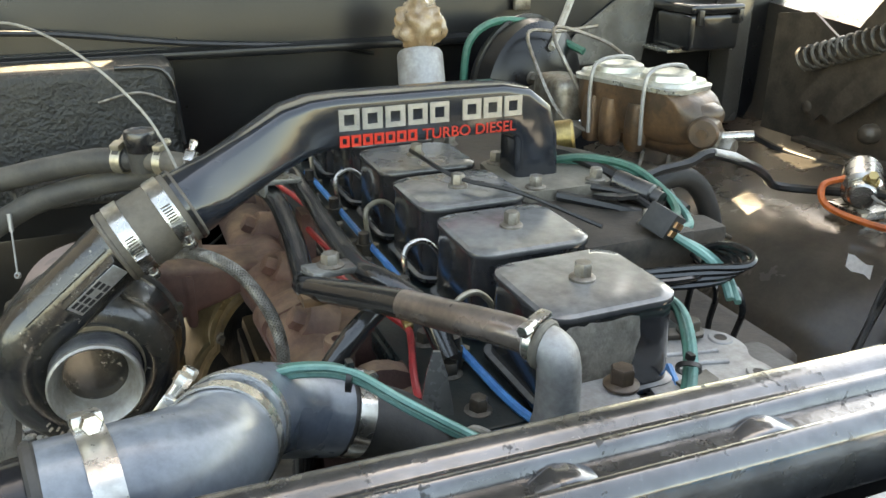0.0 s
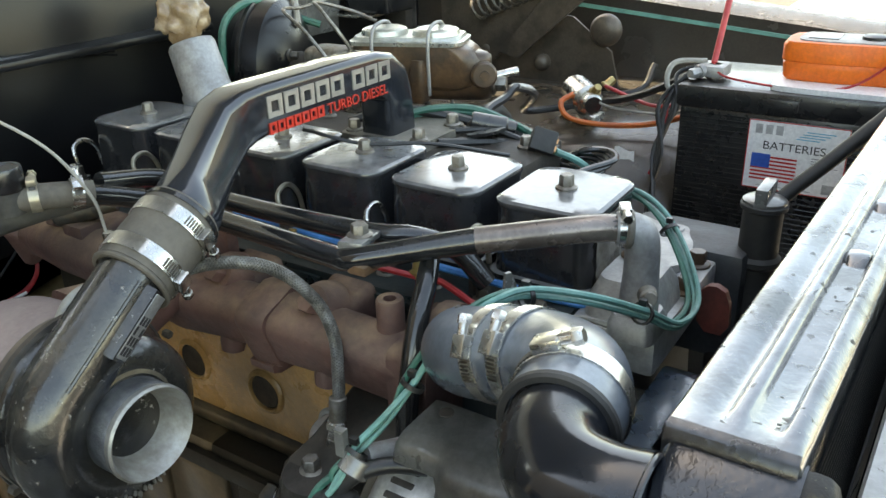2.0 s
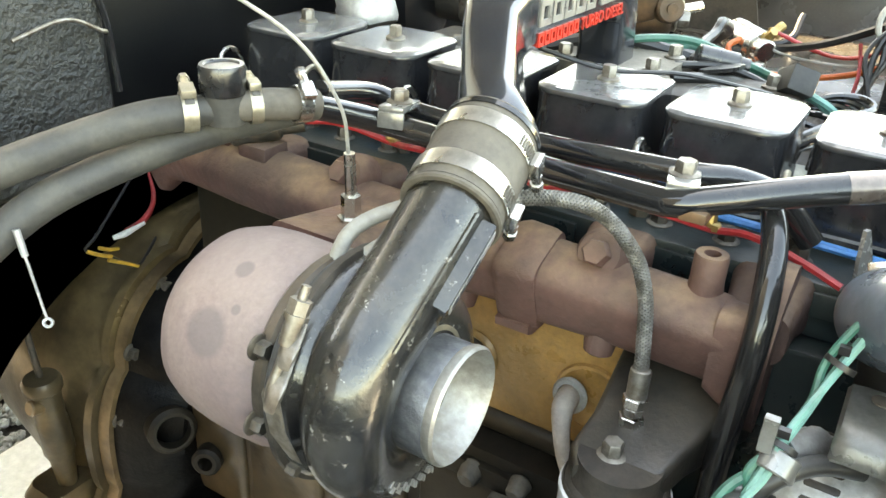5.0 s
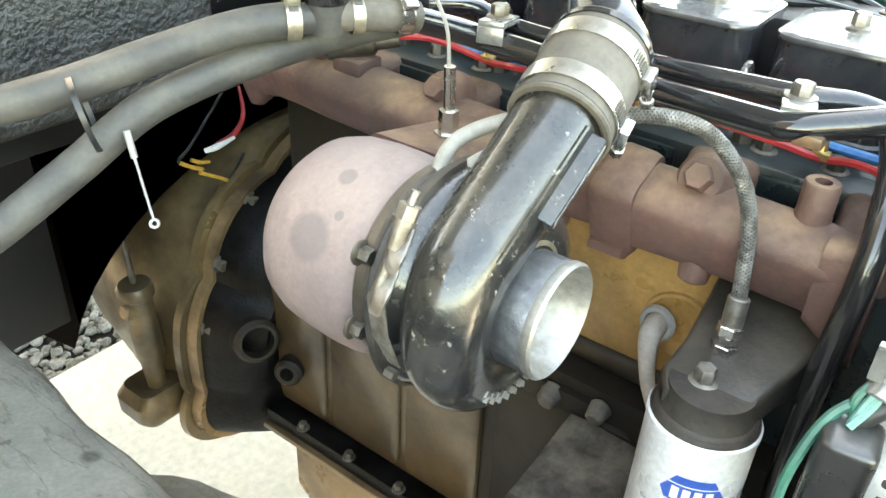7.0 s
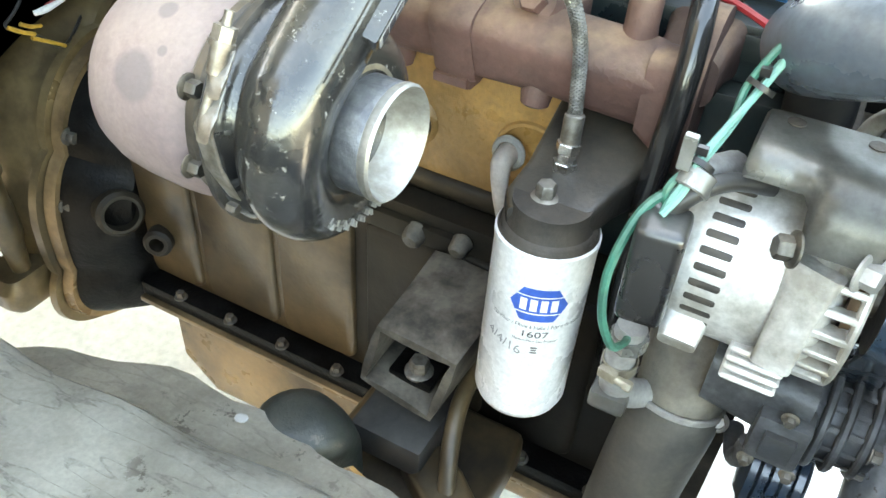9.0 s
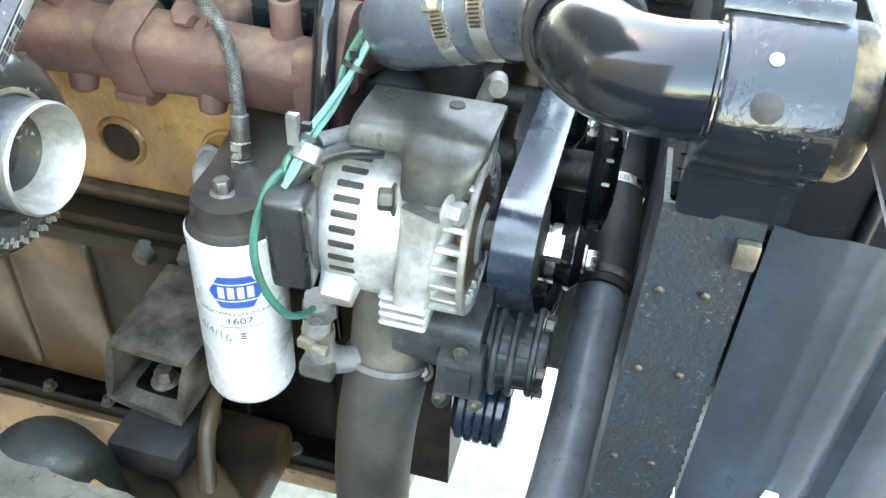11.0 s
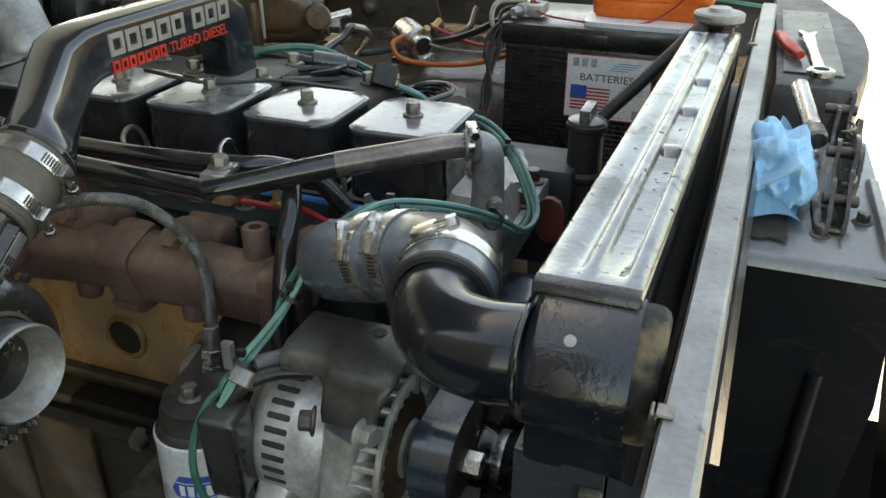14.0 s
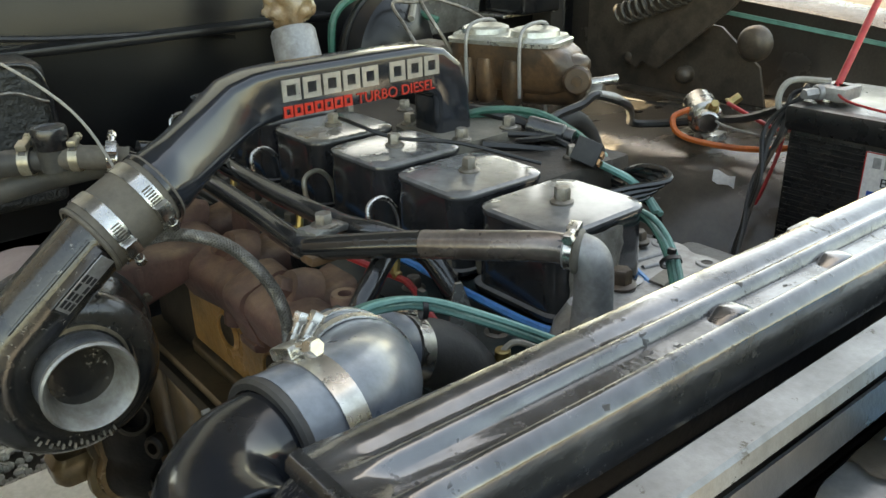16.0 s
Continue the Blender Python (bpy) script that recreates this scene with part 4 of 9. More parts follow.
plate(b, [(-0.19, -0.03, 0.5), (0.2, -0.03, 0.5), (0.22, -0.03, 0.7), (0.17, -0.03, 0.96), (0.05, -0.03, 0.985), (-0.14, -0.03, 0.96), (-0.21, -0.03, 0.75)], (0, -1, 0), 0.05)
part("gear_housing", b, "grime", eng, "greasy black front gear housing")
# thermostat housing: dusty casting in front of the first cover
b = B()
box(b, (-0.09, -0.125, 0.975), (0.09, -0.046, 1.012), 0.006)
plan_loft(b, (-0.035, -0.085, 0), [(1.005, 0.045, 0.034, 0.015), (1.03, 0.04, 0.03, 0.014), (1.045, 0.03, 0.024, 0.012)])
part("thermostat_housing", b, "castal", eng, "dusty grey cast water outlet")
b = B()
smear = []
for i_ in range(13):
    row_ = []
    for j_ in range(13):
        x_, z_ = -0.046 + 0.062 * i_ / 12, 1.02 + 0.066 * j_ / 12
        edge = min(i_, 12 - i_, j_, 12 - j_) / 3.0
        row_.append((x_ + 0.004 * noise.noise(Vector((x_ * 90, z_ * 90, 1))), -0.0515 - 0.0035 * min(1, edge) - 0.003 * abs(noise.noise(Vector((x_ * 120, 3, z_ * 120)))), z_ + 0.005 * noise.noise(Vector((x_ * 70, z_ * 70, 7)))))
    smear.append(row_)
sheet(b, smear, 0.001)
part("sealant_smear", b, "sealant", eng, "grey sealant smeared on the front cover face")
for p in ((-0.075, -0.112, 1.012), (0.01, -0.118, 1.012), (0.07, -0.11, 1.012), (-0.01, -0.075, 1.046)):
    part("housing_bolt", hexbolt(B(), p, (0, 0, 1), 0.009, 0.012), "rust_cast", eng)
# flat slotted bracket beside the water outlet
b = B()
plate(b, soften([(0.03, -0.105, 1.012), (0.03, -0.045, 1.012), (0.085, 0.02, 1.012), (0.125, 0.015, 1.012), (0.146, -0.005, 1.012), (0.148, -0.03, 1.012), (0.136, -0.045, 1.012), (0.142, -0.062, 1.012), (0.138, -0.082, 1.012), (0.118, -0.086, 1.012), (0.095, -0.1, 1.012)], 2), (0, 0, 1), 0.009)
cast = part("flange_plate", b, "castal", eng, "dusty grey cast flange plate with holes")
for x, y in ((0.1345, -0.0125), (0.126, -0.0685)):
    b = B()
    ring(b, (x, y, 1.0205), (0, 0, 1), 0.0055, 0.0105, 0.004, 22, 0.001)
    part("boss", b, "castal", cast)
    b = B()
    cyl(b, (x, y, 1.0205), (x, y, 1.0218), 0.0056, n=18)
    part("bolt_hole", b, "grime", cast)
b = B()
sweep(b, [((0.055, -0.064, 1.0215), (0, 1, 0), (0, 0, 1), 0.008, 0.0018, 0.0012), ((0.088, -0.058, 1.0215), (0, 1, 0), (0, 0, 1), 0.008, 0.0018, 0.0012)])
part("raised_pad", b, "tan_cast", cast)
for a0, a1 in (((0.075, -0.035), (0.115, -0.045)), ((0.07, -0.018), (0.118, -0.028))):
    b = B()
    cyl(b, (*a0, 1.021), (*a1, 1.021), 0.0028, n=10)
    part("cast_rib", b, "castal", cast)
b = B()
box(b, (0.062, 0.0, 1.0215), (0.122, 0.014, 1.0265), 0.002, m=Matrix.Translation((0.09, 0.0, 0)) @ Matrix.Rotation(-0.25, 4, "Z") @ Matrix.Translation((-0.09, 0.0, 0)))
hexbolt(b, (0.112, 0.0, 1.0265), (0, 0, 1), 0.008, 0.009)
part("dark_strap", b, "dark_bolt", cast, "blackened strap with a bolt")
b = B()
box(b, (0.09, -0.15, 0.9), (0.17, -0.02, 1.02), 0.01)
part("fuel_filter_head", b, "dark_grey", eng)
b = B()
plate(b, soften([(0.036, -0.155, 0.96), (0.036, -0.125, 0.96), (0.036, -0.122, 1.0), (0.036, -0.135, 1.012), (0.036, -0.152, 1.004)], 1), (1, 0, 0), 0.008)
part("gasket_edge", b, "red_paint", eng, "red-brown painted gasket edge")
# intake plenum on the driver's side
b = B()
box(b, (0.062, 0.09, 1.012), (0.185, 0.52, 1.076), 0.008)
plen = part("intake_plenum", b, "grime", eng, "grimy dark intake plenum")
b = B()
plate(b, soften([(0.062, 0.222, 1.076), (0.075, 0.212, 1.076), (0.162, 0.212, 1.076), (0.176, 0.225, 1.076), (0.176, 0.322, 1.076), (0.162, 0.335, 1.076), (0.075, 0.335, 1.076), (0.062, 0.322, 1.076)], 1), (0, 0, 1), 0.012)
part("pipe_flange", b, "tan_cast", plen, "dusty tan flange under the crossover pipe")
for x, y in ((0.082, 0.225), (0.155, 0.225), (0.082, 0.32), (0.155, 0.32), (0.15, 0.12), (0.15, 0.42), (0.08, 0.45)):
    z = 1.088 if 0.2 < y < 0.33 else 1.076
    part("plenum_bolt", hexbolt(B(), (x, y, z), (0, 0, 1), 0.0075, 0.011), "bolt", plen)
# injection pump and lines on the driver's side
b = B()
box(b, (0.17, 0.02, 0.84), (0.28, 0.32, 0.96), 0.02, 3)
cyl(b, (0.225, 0.0, 0.9), (0.225, -0.04, 0.9), 0.06, n=28, bevel=0.006)
part("injection_pump", b, "grime", eng, "black injection pump")
for i in range(6):
    y = 0.12 * i
    b = B()
    tube(b, [(0.22, 0.06 + 0.035 * i, 0.96), (0.215, 0.06 + 0.04 * i, 1.02), (0.205, 0.2 + 0.05 * i, 1.045), (0.17, y + 0.055, 1.05), (0.09, y + 0.06, 1.045), (0.065, y + 0.06, 1.03)], 0.0032, 7)
    part("injector_line", b, "black", eng)
# looped return lines by each cover on the passenger's side
for i in range(6):
    y = 0.12 * i + 0.058
    b = B()
    tube(b, [(-0.075, y - 0.005, 1.01), (-0.082, y - 0.003, 1.045), (-0.078, y + 0.002, 1.062), (-0.06, y + 0.004, 1.066), (-0.045, y + 0.004, 1.05), (-0.04, y + 0.003, 1.02)], 0.0028, 8)
    cyl(b, (-0.075, y - 0.005, 1.008), (-0.075, y - 0.005, 1.022), 0.006, n=6)
    part("return_line", b, "steel" if i % 2 else "yellow_zinc", eng)
for i in range(6):
    y = 0.12 * i + 0.045
    b = B()
    cyl(b, (-0.088, y, 1.008), (-0.088, y, 1.028), 0.009, n=6)
    cyl(b, (-0.088, y, 1.026), (-0.088, y, 1.04), 0.006, n=12)
    part("injector_nut", b, "dark_bolt", eng)
for i in range(6):
    b = B()
    box(b, (-0.1285, 0.12 * i - 0.035, 0.985), (-0.11, 0.12 * i + 0.035, 1.006), 0.003)
    part("head_boss", b, "dark_teal", eng)

# ---- exhaust manifold ----
man = thing("exhaust_manifold", (-0.17, 0.34, 0.93), "rust-brown cast iron exhaust manifold along the head", "exhaust manifold")
def log_run(stations):
    """A cast runner of rounded square section: (x, y, z, half width, half height, corner)."""
    bb = B()
    sweep(bb, [((x_, y_, z_), (0.94, 0, 0.34), (-0.34, 0, 0.94), w_, h_, c_) for x_, y_, z_, w_, h_, c_ in stations], 5)
    return bb


part("log", log_run([(-0.176, 0.045, 0.970, 0.024, 0.030, 0.014), (-0.178, 0.075, 0.974, 0.026, 0.032, 0.018), (-0.179, 0.15, 0.977, 0.027, 0.032, 0.02), (-0.18, 0.205, 0.977, 0.028, 0.032, 0.018), (-0.18, 0.24, 0.978, 0.026, 0.029, 0.02), (-0.183, 0.28, 0.979, 0.027, 0.029, 0.02), (-0.186, 0.33, 0.98, 0.031, 0.032, 0.022), (-0.182, 0.39, 0.982, 0.029, 0.030, 0.02), (-0.181, 0.43, 0.984, 0.028, 0.030, 0.018)]), "rust", man, angle=50)
part("rear_log", log_run([(-0.181, 0.42, 0.984, 0.029, 0.03, 0.024), (-0.180, 0.48, 0.986, 0.030, 0.031, 0.027), (-0.178, 0.53, 0.988, 0.032, 0.032, 0.029), (-0.172, 0.57, 0.986, 0.031, 0.031, 0.028), (-0.162, 0.62, 0.978, 0.028, 0.028, 0.025), (-0.154, 0.655, 0.968, 0.026, 0.026, 0.02), (-0.152, 0.662, 0.967, 0.033, 0.033, 0.012), (-0.148, 0.676, 0.963, 0.033, 0.033, 0.012)]), "rust", man, angle=60)
for y in (0.045, 0.165, 0.285, 0.405, 0.525, 0.625):
    b = B()
    sweep(b, [((-0.124, y, 0.988), (0, 1, 0), (0, 0, 1), 0.030, 0.026, 0.012), ((-0.145, y, 0.988), (0, 1, 0), (0, 0, 1), 0.026, 0.023, 0.012), ((-0.178, y, 0.984), (0, 1, 0), (0, 0, 1), 0.024, 0.02, 0.012)])
    part("port", b, "rust", man)
# stepped slip joint with a lug below, square block further back
part("slip_joint", log_run([(-0.18, 0.200, 0.977, 0.029, 0.034, 0.012), (-0.18, 0.207, 0.977, 0.0315, 0.0365, 0.015), (-0.18, 0.228, 0.977, 0.0325, 0.0372, 0.015), (-0.18, 0.236, 0.977, 0.029, 0.034, 0.012)]), "rust", man, angle=30)
b = B()
box(b, (-0.198, 0.487, 1.008), (-0.165, 0.522, 1.026), 0.004)
part("top_boss", b, "rust", man, "square boss on the rear runner")
b = B()
plate(b, soften([(-0.205, 0.205, 0.947), (-0.168, 0.205, 0.94), (-0.168, 0.205, 0.93), (-0.203, 0.205, 0.932)], 1), (0, 1, 0), 0.03)
part("lug", b, "rust", man)
# end flange: a tall plate with a tapered foot and webs to the runner
b = B()
plate(b, soften([(-0.125, 0.028, 1.022), (-0.150, 0.028, 1.034), (-0.172, 0.028, 1.03), (-0.200, 0.028, 1.0), (-0.204, 0.028, 0.975), (-0.200, 0.028, 0.93), (-0.178, 0.028, 0.90), (-0.158, 0.028, 0.90), (-0.13, 0.028, 0.95)], 1), (0, 1, 0), 0.016)
part("end_flange", b, "rust", man)
b = B()
sweep(b, [((-0.192, 0.042, 0.968), (0, 0, 1), (1, 0, 0), 0.042, 0.014, 0.008), ((-0.186, 0.066, 0.974), (0, 0, 1), (1, 0, 0), 0.032, 0.02, 0.01)])
part("end_web", b, "rust", man)
for y, z in ((0.163, 1.008), (0.285, 1.01), (0.405, 1.012), (0.545, 1.015)):
    b = B()
    lathe(b, [(0.024, 0.0), (0.0225, 0.012), (0.0185, 0.022), (0.0165, 0.026), (0.0003, 0.027)], (-0.162, y, z - 0.006), (-0.86, 0.0, 0.5), 20)
    part("bolt_mound", b, "rust", man)
    part("manifold_bolt", hexbolt(B(), Vector((-0.162, y, z - 0.006)) + Vector((-0.86, 0, 0.5)).normalized() * 0.026, (-0.86, 0, 0.5), 0.0108, 0.012, False), "rust", man)
for y in (0.15, 0.275):
    b = B()
    lathe(b, [(0.013, 0.0), (0.013, 0.008), (0.0115, 0.017), (0.008, 0.019), (0.0003, 0.02)], (-0.186, y, 0.951), (-0.25, 0, -1), 16)
    part("manifold_nut", b, "rust", man)
b = B()
lathe(b, [(0.014, 0), (0.0125, 0.012), (0.0125, 0.033), (0.0115, 0.035), (0.006, 0.035), (0.0055, 0.028)], (-0.172, 0.084, 1.0), (0, 0, 1), 20)
part("threaded_boss", b, "rust", man)
b = B()
sweep(b, [((-0.19, 0.345, 1.0), (0, 1, 0), (-0.5, 0, 1), 0.03, 0.012, 0.008), ((-0.23, 0.345, 0.995), (0, 1, 0), (-0.2, 0, 1), 0.034, 0.02, 0.008), ((-0.30, 0.345, 0.99), (0, 1, 0), (0, 0, 1), 0.04, 0.035, 0.01)])
box(b, (-0.275, 0.305, 0.95), (-0.262, 0.385, 1.012), 0.008)
part("turbo_flange", b, "rust", man)
b = B()
plate(b, [(-0.150, 0.305, 0.985), (-0.150, 0.345, 0.985), (-0.147, 0.34, 1.058), (-0.147, 0.312, 1.058)], (1, 0, 0), 0.014)
part("lifting_lug", b, "rust", man)
b = B()
cyl(b, (-0.198, 0.53, 1.032), (-0.168, 0.492, 1.040), 0.0125, n=16, bevel=0.003)
cyl(b, (-0.172, 0.497, 1.038), (-0.155, 0.475, 1.043), 0.008, n=12)
part("long_bolt", b, "dark_bolt", man, "blackened long bolt behind the runner")

# ---- turbocharger ----
TC = Vector((-0.361, 0.236, 0.98))
turbo = thing("turbocharger", (-0.361, 0.25, 0.98), "turbocharger with an oily black compressor and pinkish-brown turbine housing", "turbocharger")
S0, S1 = Vector((-0.400, 0.221, 1.0235)), Vector((-0.318, 0.211, 1.095))
sd = (S1 - S0).normalized()
b = B()
way, radii = [], []
for i in range(29):
    g = i / 28
    ang = radians(132 + 322 * (1 - g))
    u = Vector((math.cos(ang), 0, math.sin(ang)))
    way.append(TC + u * (0.047 + 0.0115 * g) + Vector((0, -0.015, 0)))
    radii.append(0.0185 + 0.010 * g)
way += [S0 + sd * 0.028, S0 + sd * 0.06, S1 - sd * 0.02, S1 + sd * 0.012]
radii += [0.0288, 0.0286, 0.0285, 0.0285]
tube(b, way, radii, 26, 3)
part("compressor_scroll", b, "snail", turbo, "oily black scroll-shaped compressor housing with outlet snout", angle=60)
b = B()
lathe(b, [(0.03, -0.036), (0.05, -0.033), (0.062, -0.02), (0.066, 0.0), (0.075, 0.012), (0.078, 0.016), (0.078, 0.022), (0.07, 0.024)], TC, (0, 1, 0), 44)
part("compressor_back", b, "snail", turbo)
b = B()
lathe(b, [(0.0205, -0.004), (0.0215, -0.02), (0.026, -0.034), (0.0360, -0.0615), (0.0375, -0.0628), (0.0392, -0.061), (0.0392, -0.057), (0.0378, -0.0545), (0.0378, -0.028), (0.0395, -0.026), (0.0425, -0.022), (0.0435, -0.018), (0.0445, -0.006), (0.03, 0.0)], TC, (0, 1, 0), 48, caps=False)
part("inlet_mouth", b, "inlet", turbo, "dull aluminium inlet mouth")
b = B()
lathe(b, [(0.0384, -0.0335), (0.0405, -0.0345), (0.0435, -0.0345), (0.0455, -0.032), (0.0462, -0.027), (0.050, -0.0255), (0.056, -0.0245), (0.056, -0.02)], TC, (0, 1, 0), 48, caps=False)
part("inlet_collar", b, "dust_tan", turbo, "dust-caked collar round the inlet")
b = B()
lathe(b, [(0.0379, -0.0548), (0.0384, -0.054), (0.0383, -0.045), (0.0385, -0.034), (0.0378, -0.032)], TC, (0, 1, 0), 48, caps=False)
part("inlet_sleeve", b, "pitted", turbo, "dark pitted outside of the inlet")
b = B()
lathe(b, [(0.0207, -0.02), (0.0197, -0.006), (0.006, -0.006), (0.0055, -0.022), (0.004, -0.026), (0.0003, -0.027)], TC, (0, 1, 0), 32, caps=False)
for i in range(12):
    a = 2 * math.pi * i / 12
    u = Vector((math.cos(a), 0, math.sin(a)))
    w = Vector((-math.sin(a), 0, math.cos(a)))
    plate(b, [TC + u * 0.005 + Vector((0, -0.021, 0)), TC + u * 0.0195 + w * 0.005 + Vector((0, -0.019, 0)), TC + u * 0.0195 + w * 0.001 + Vector((0, -0.008, 0)), TC + u * 0.005 + Vector((0, -0.008, 0))], w, 0.0006)
part("compressor_wheel", b, "grime", turbo)
for k_ in (radians(150), radians(285)):
    sx_ = sd.cross(Vector((0, 1, 0))).normalized()
    off = (Vector((0, 1, 0)) * math.cos(k_) + sx_ * math.sin(k_)) * 0.0285
    b = B()
    tube(b, [S0 + sd * 0.004 + off, S0 + sd * 0.05 + off, S1 - sd * 0.012 + off], 0.0016, 6)
    part("parting_ridge", b, "snail", turbo)
# data plate on the snout
su = Vector((0.25, -0.93, -0.28))
su = (su - sd * su.dot(sd)).normalized()
sw = sd.cross(su)
pc = Vector((-0.3475, 0.1835, 1.0655))
pm = Matrix.Translation(pc) @ Matrix((sd, sw, su)).transposed().to_4x4()
b = B()
box(b, (-0.030, -0.0095, -0.022), (0.030, 0.0095, 0.001), 0.002, m=pm)
pad = part("plate_boss", b, "snail", turbo)
b = B()
box(b, (-0.027, -0.008, 0.001), (0.027, 0.008, 0.0018), 0.0004, 1, m=pm)
part("data_plate", b, "castal", pad, "scratched metal data plate")
b = B()
for r_ in range(3):
    for c_ in range(4):
        if (r_, c_) != (1, 2):
            box(b, (-0.024 + c_ * 0.0085, -0.0065 + r_ * 0.0048, 0.0018), (-0.017 + c_ * 0.0085, -0.0035 + r_ * 0.0048, 0.0021), m=pm)
part("plate_print", b, "ink_black", pad)
for i in range(15):
    a = radians(222 + i * 4.5)
    u = Vector((math.cos(a), 0, math.sin(a)))
    c = TC + u * (0.060 + 0.003 * (i % 2)) + Vector((0, -0.0395, 0))
    b = B()
    box(b, (-0.0022, -0.0015, -0.0008), (0.0022, 0.003, 0.0008), m=Matrix.Translation(c) @ Matrix.Rotation(-a, 4, "Y"))
    part("cast_mark", b, "inlet", turbo)
for a in (20, 75, 200, 262, 318):
    u = Vector((math.cos(radians(a)), 0, math.sin(radians(a))))
    b = B()
    hexbolt(b, TC + u * 0.083 + Vector((0, 0.012, 0)), (0, -1, 0), 0.004, 0.007, False)
    part("cover_bolt", b, "dark_bolt", turbo)
# bearing section and clamp band
b = B()
lathe(b, [(0.078, 0.018), (0.0815, 0.020), (0.0815, 0.025), (0.076, 0.027), (0.05, 0.029), (0.042, 0.038), (0.046, 0.046)], TC, (0, 1, 0), 40)
part("bearing_housing", b, "grime", turbo)
b = B()
ring(b, TC + Vector((0, 0.030, 0)), (0, 1, 0), 0.070, 0.0745, 0.010, 44, 0.002)
part("v_band", b, "dark_grey", turbo, "dull steel band clamp")
b = B()
ring(b, TC + Vector((0, 0.0435, 0)), (0, 1, 0), 0.048, 0.0705, 0.012, 44, 0.003)
part("turbine_flange", b, "hinge", turbo, "brown turbine flange ring")
for a in (150, 192):
    u = Vector((math.cos(radians(a)), 0, math.sin(radians(a))))
    part("flange_bolt", hexbolt(B(), TC + u * 0.0725 + Vector((0, 0.0465, 0)), (0, -1, 0), 0.0058, 0.008), "dark_bolt", turbo)
TB0, TB1 = Vector((-0.431, 0.235, 1.078)), Vector((-0.4575, 0.2405, 1.022))
td = (TB1 - TB0).normalized()
b = B()
cyl(b, TB0, TB1, 0.0028, n=10)
part("clamp_bolt", b, "bolt", turbo)
b = B()
cyl(b, TB0 + td * 0.008, TB0 + td * 0.016, 0.0066, n=6)
cyl(b, TB0 + td * 0.016, TB0 + td * 0.019, 0.0072, n=16)
part("clamp_nut", b, "bolt", turbo)
b = B()
cyl(b, TB0 + td * 0.019, TB0 + td * 0.034, 0.0056, 0.0048, n=14)
part("sleeve", b, "bolt", turbo)
for k0, k1 in ((0.03, 0.04), (0.052, 0.064)):
    b = B()
    sweep(b, [(TB0 + td * k0 + Vector((0.012, 0.004, 0)), (0, 1, 0), td, 0.006, (k1 - k0) * 0.6, 0.003), (TB0 + td * (k0 + k1) / 2 + Vector((-0.001, -0.003, 0)), (0, 1, 0), td, 0.0065, (k1 - k0) * 0.5, 0.003), (TB0 + td * k1 + Vector((-0.005, -0.006, 0)), (0, 1, 0), td, 0.004, (k1 - k0) * 0.4, 0.002)])
    part("trunnion", b, "bolt", turbo)
b = B()
sweep(b, [(TB1 + Vector((0, 0, -0.002)), (0, 1, 0), (-0.4, 0, -0.9), 0.006, 0.003, 0.002), (TB1 + Vector((0.004, 0.0, -0.03)), (0, 1, 0), (-0.2, 0, -0.95), 0.006, 0.003, 0.002), (TB1 + Vector((0.016, 0.0, -0.058)), (0, 1, 0), (0.4, 0, -0.9), 0.005, 0.003, 0.002)])
part("clamp_strap", b, "bolt", turbo)
# turbine housing: a smooth barrel, its rear end rounded
b = B()
C2 = Vector((-0.362, 0.28, 0.975))
lathe(b, [(0.046, -0.008), (0.052, -0.006), (0.06, 0.0), (0.068, 0.007), (0.0715, 0.016), (0.0728, 0.033), (0.0724, 0.056), (0.0706, 0.074), (0.066, 0.088), (0.058, 0.0975), (0.046, 0.1035), (0.03, 0.1065), (0.014, 0.1075), (0.0003, 0.1078)], C2, (0.03, 1, 0.0), 48)
part("turbine_housing", b, "pink", turbo, "pinkish brown heat-stained turbine housing")

# oil feed nut and thin pipe rising from the turbo
b = B()
cyl(b, (-0.256, 0.342, 1.005), (-0.256, 0.342, 1.022), 0.011, n=6)
cyl(b, (-0.256, 0.342, 1.022), (-0.256, 0.342, 1.04), 0.008, n=6)
cyl(b, (-0.256, 0.342, 1.04), (-0.2575, 0.342, 1.075), 0.0045, n=12)
ob = thing("sensor_lead", (-0.256, 0.342, 1.005), "temperature probe with a pale beige lead rising from the manifold", "sensor")
part("probe", b, "steel", ob, "bright hex nuts and spring sleeve")
b = B()
tube(b, [(-0.2575, 0.342, 1.07), (-0.264, 0.346, 1.115), (-0.288, 0.375, 1.168), (-0.34, 0.45, 1.215), (-0.40, 0.55, 1.235), (-0.46, 0.62, 1.228), (-0.53, 0.66, 1.215)], 0.0015, 8)
part("lead", b, "beige_wire", ob)
# braided oil feed hose: from behind the coupler, over the manifold, down to the filter head
ob = thing("oil_feed_hose", (-0.228, 0.104, 0.92), "thin braided steel oil hose arching over the manifold", "hose")
b = B()
tube(b, [(-0.33, 0.262, 1.045), (-0.30, 0.225, 1.07), (-0.268, 0.19, 1.083), (-0.238, 0.155, 1.075), (-0.218, 0.13, 1.045), (-0.212, 0.116, 1.01), (-0.22, 0.108, 0.97), (-0.2265, 0.105, 0.95)], 0.005, 12)
sl = part("sleeve", b, "rubber", ob)
line = smooth_line([(-0.33, 0.262, 1.045), (-0.30, 0.225, 1.07), (-0.268, 0.19, 1.083), (-0.238, 0.155, 1.075), (-0.218, 0.13, 1.045), (-0.212, 0.116, 1.01), (-0.22, 0.108, 0.97), (-0.2265, 0.105, 0.95)], 22)
b = B()
